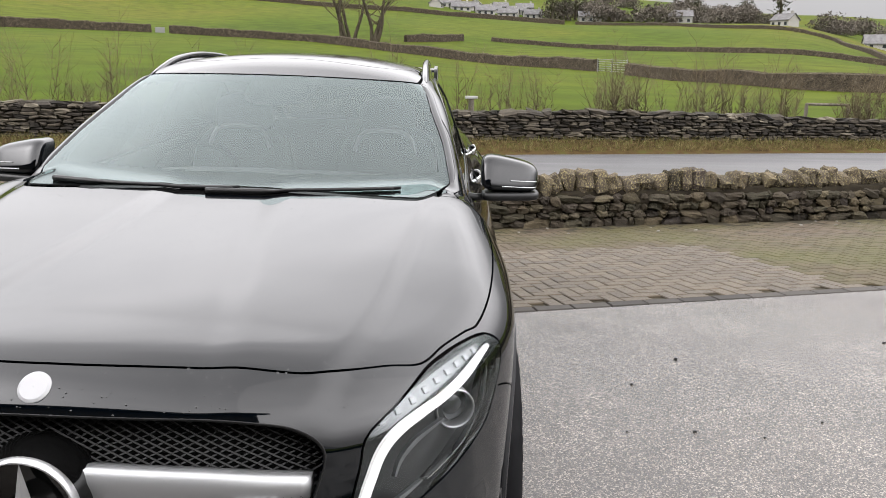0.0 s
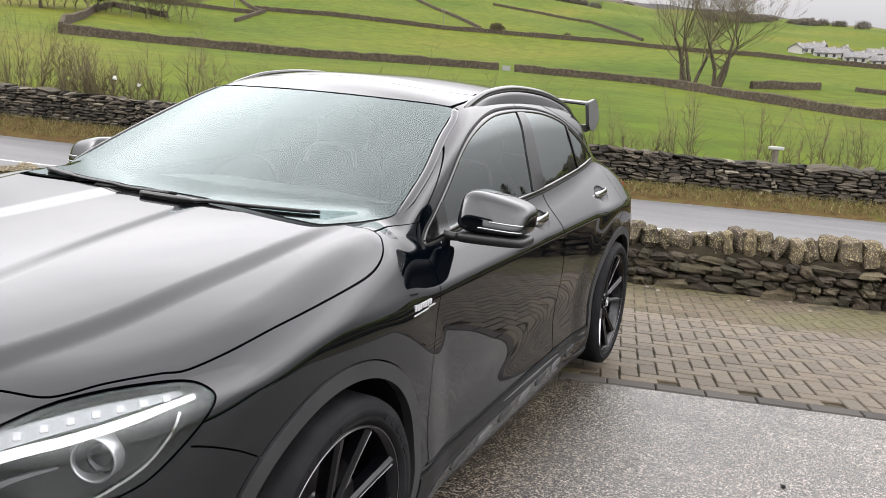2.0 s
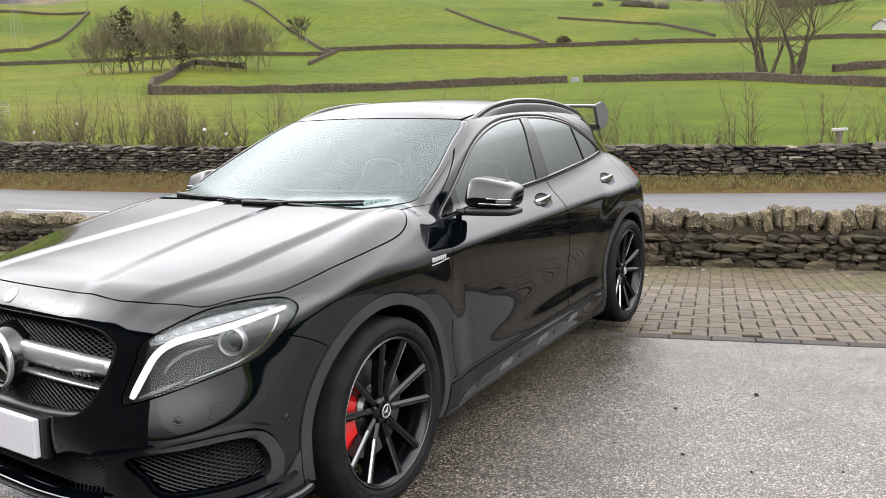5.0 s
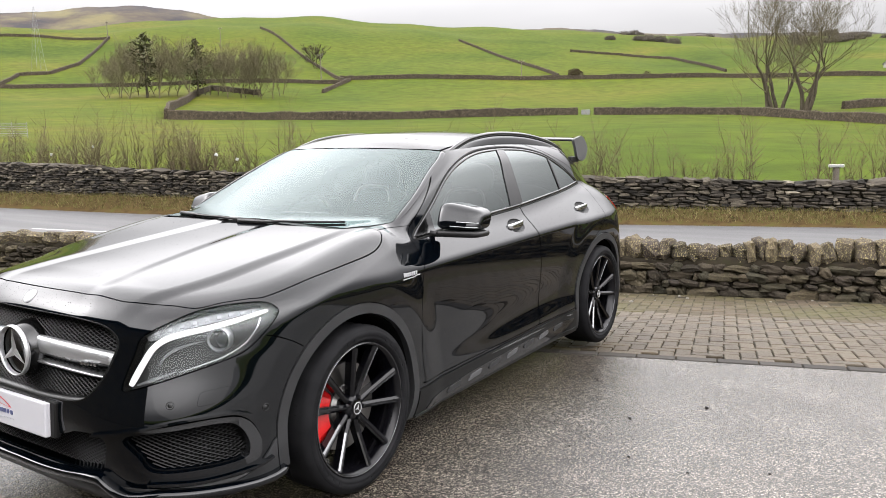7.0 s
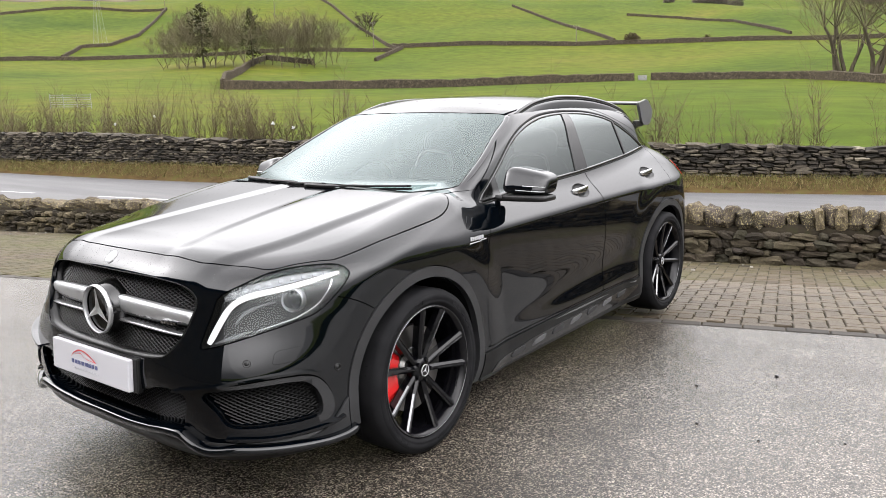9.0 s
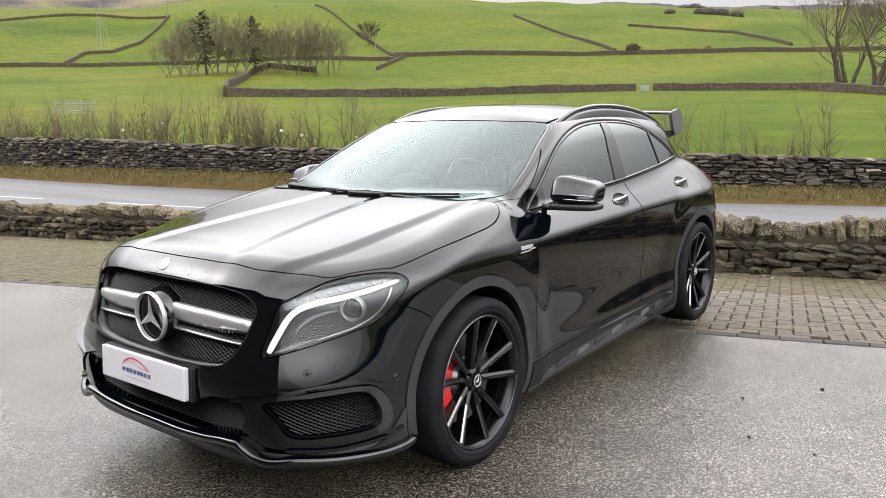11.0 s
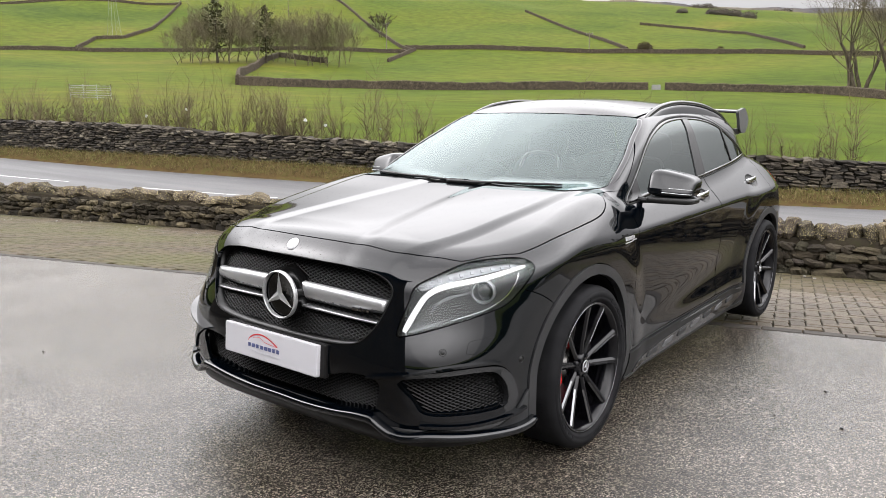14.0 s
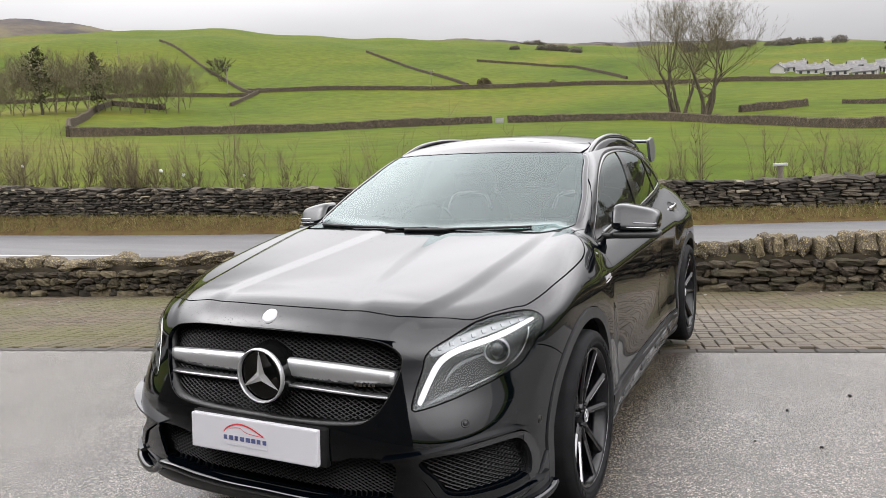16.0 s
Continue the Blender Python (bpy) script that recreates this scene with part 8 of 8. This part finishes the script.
def pole(b, r, h):
    p = new("power_pole")
    bm = bmesh.new()
    tube(bm, [(0, 0, -0.5), (0, 0, h)], [0.16, 0.11], 8)
    part("pole", bm, timber, p)
    bm = bmesh.new()
    box(bm, -1.0, 1.0, -0.08, 0.08, h - 0.7, h - 0.5)
    part("crossarm", bm, timber, p)
    for x in (-0.9, 0, 0.9):
        bm = bmesh.new()
        tube(bm, [(x, 0, h - 0.5), (x, 0, h - 0.25)], 0.06, 6)
        part("insulator", bm, pale_metal, p)
    p.location = at(b, r)
    return tagged(p, "wooden power pole with a crossarm on the hillside", "power pole")


pole(41.2, 233, 8.2), pole(26.4, 228, 6.0), pole(48.2, 330, 9), pole(55.6, 368, 8)
py = new("pylon")
S = Sticks()
for sx in (-1, 1):
    for sy in (-1, 1):
        S.stick(Vector((1.6 * sx, 1.6 * sy, -0.5)), Vector((0.35 * sx, 0.35 * sy, 17)), 0.035, 0.03)
        S.stick(Vector((0.35 * sx, 0.35 * sy, 17)), Vector((0.1 * sx, 0.1 * sy, 20)), 0.03, 0.025)
for k in range(9):
    z0, z1 = 17 * k / 9, 17 * (k + 1) / 9
    w0, w1 = 1.6 - 1.25 * k / 9, 1.6 - 1.25 * (k + 1) / 9
    for sy in (-1, 1):
        S.stick(Vector((-w0, w0 * sy, z0)), Vector((w1, w1 * sy, z1)), 0.018, 0.018)
        S.stick(Vector((w0, w0 * sy, z0)), Vector((-w1, w1 * sy, z1)), 0.018, 0.018)
child("lattice", S.mesh("lattice", pale_metal), py)
S = Sticks()
for z in (13.5, 16, 18.5):
    S.stick(Vector((-2.6, 0, z)), Vector((2.6, 0, z)), 0.04, 0.04)
child("crossarms", S.mesh("crossarms", pale_metal), py)
py.location = at(59.9, 271)
tagged(py, "slim grey lattice pylon on the hillside", "pylon")

gate = tagged(new("field_gate"), "galvanised five-bar field gate between stone walls", "gate")
a0, a1 = Vector(at(-8.9, 73)), Vector(at(-10.9, 69))
for k in range(6):
    bm = bmesh.new()
    z = 0.15 + 0.2 * k
    tube(bm, [a0 + Vector((0, 0, z)), a1 + Vector((0, 0, z))], 0.028, 6)
    part("rail", bm, pale_metal, gate)
for t in (0.0, 0.5, 1.0):
    bm = bmesh.new()
    c = a0.lerp(a1, t)
    tube(bm, [c + Vector((0, 0, -0.1)), c + Vector((0, 0, 1.25))], 0.045, 6)
    part("upright", bm, pale_metal, gate)
hurdle = tagged(new("sheep_hurdle"), "pale metal sheep hurdle standing in the field", "hurdle")
a0, a1 = Vector(at(63.1, 60)), Vector(at(60.6, 58))
for k in range(6):
    bm = bmesh.new()
    tube(bm, [a0 + Vector((0, 0, 0.15 + 0.16 * k)), a1 + Vector((0, 0, 0.15 + 0.16 * k))], 0.018, 5)
    part("rail", bm, pale_metal, hurdle)
for t in (0.0, 0.33, 0.66, 1.0):
    bm = bmesh.new()
    c = a0.lerp(a1, t)
    tube(bm, [c + Vector((0, 0, -0.1)), c + Vector((0, 0, 1.05))], 0.022, 5)
    part("upright", bm, pale_metal, hurdle)
trough = tagged(new("wall_gap_stone"), "pale slab standing in a gap of the field wall", "stone slab")
x, y, z = at(21.6, 118.5)
part("slab", (lambda b: (box(b, -0.65, 0.65, -0.1, 0.1, -0.2, 0.75, 0.03), b)[1])(bmesh.new()), material("pale_slab", (0.24, 0.24, 0.225), 0.8), trough)
trough.matrix_world = Matrix.Translation((x, y, z)) @ Matrix.Rotation(radians(21), 4, "Z")

# things caught in the hedge
for x, y, z, sx in ((-13.86, 10.78, 1.42, 0.16), (-13.4, 11.1, 1.28, 0.13), (-11.6, 11.4, 1.18, 0.10), (-19.4, 9.3, 1.55, 0.15), (-17.9, 9.7, 1.75, 0.12)):
    bm = rock(int(abs(x) * 10), 2, 0.9, 2.4)
    bm.transform(Matrix.Diagonal((sx * 0.75, sx * 0.25, sx * 0.5, 1)))
    rag = new("plastic_scrap", from_bm("plastic_scrap", bm, white_plastic))
    rag.location = (x, y, z)
    tagged(rag, "torn white plastic caught in the hedge twigs", "plastic scrap", "scraps in the hedge")
guard = tagged(new("hedge_post"), "short timber post with a white cap behind the wall", "post")
x, y = 1.05, 15.62
bm = bmesh.new()
tube(bm, [(0, 0, -0.2), (0.01, 0, 0.90)], 0.07, 8)
part("post", bm, timber, guard)
bm = bmesh.new()
box(bm, -0.15, 0.17, -0.08, 0.08, 0.88, 0.95, 0.02)
part("cap", bm, white_plastic, guard, "white plastic cap")
guard.location = (x, y, -0.12)
bench = tagged(new("timber_rail"), "low dark timber rail behind the roadside wall", "rail")
a0, a1 = Vector(at(-20.6, 24)), Vector(at(-23.2, 24.5))
for c in (a0, a1):
    bm = bmesh.new()
    tube(bm, [c + Vector((0, 0, -0.2)), c + Vector((0, 0, 0.62))], 0.05, 6)
    part("post", bm, timber, bench)
bm = bmesh.new()
tube(bm, [a0 + Vector((0, 0, 0.6)), a1 + Vector((0, 0, 0.6))], 0.045, 6)
part("rail", bm, timber, bench)

# ---------------------------------------------------------------- unseen building, added to darken reflections in the car
yard_stone = material("dark_coursed_stone", (0.14, 0.125, 0.10), 0.9, spec=0.1)
put(yard_stone, "Base Color", mixed(yard_stone, 1.0, ramp(yard_stone, tex(yard_stone, scale=1.5, detail=7, rough=0.7), [(0.3, (0.05, 0.045, 0.037)), (0.7, (0.15, 0.13, 0.10))]),
                                    ramp(yard_stone, tex(yard_stone, scale=5.0, detail=4, stretch=(1, 1, 3)), [(0.35, (0.7, 0.7, 0.7)), (0.65, (1.2, 1.2, 1.15))]), "MULTIPLY"))
bump(yard_stone, tex(yard_stone, scale=6.0, detail=5, stretch=(1, 1, 2.5)), 0.6, 0.03)
added_building = tagged(new("building"), "unseen dark stone building added to shape the car's reflections", "building", kind="structure")
bm = bmesh.new()
box(bm, -20, 1.8, -17.0, -8.0, -0.1, 5.6)
for gx in (-20, 1.8):
    bm.faces.new([bm.verts.new(c) for c in ((gx, -17.0, 5.6), (gx, -8.0, 5.6), (gx, -12.5, 8.6))])
part("wall", bm, yard_stone, added_building, "dark coursed stone walls")
bm = bmesh.new()
for e0, e1 in ((-7.6, -12.5), (-17.4, -12.5)):
    a = [(-20.4, e0, 5.4), (2.2, e0, 5.4), (2.2, e1, 8.7), (-20.4, e1, 8.7)]
    lo, hi = [bm.verts.new(c) for c in a], [bm.verts.new((c[0], c[1], c[2] + 0.2)) for c in a]
    bm.faces.new(lo), bm.faces.new(hi[::-1])
    for k in range(4):
        bm.faces.new((lo[k], lo[(k + 1) % 4], hi[(k + 1) % 4], hi[k]))
part("roof", bm, roof_slate, added_building, "grey slate roof")
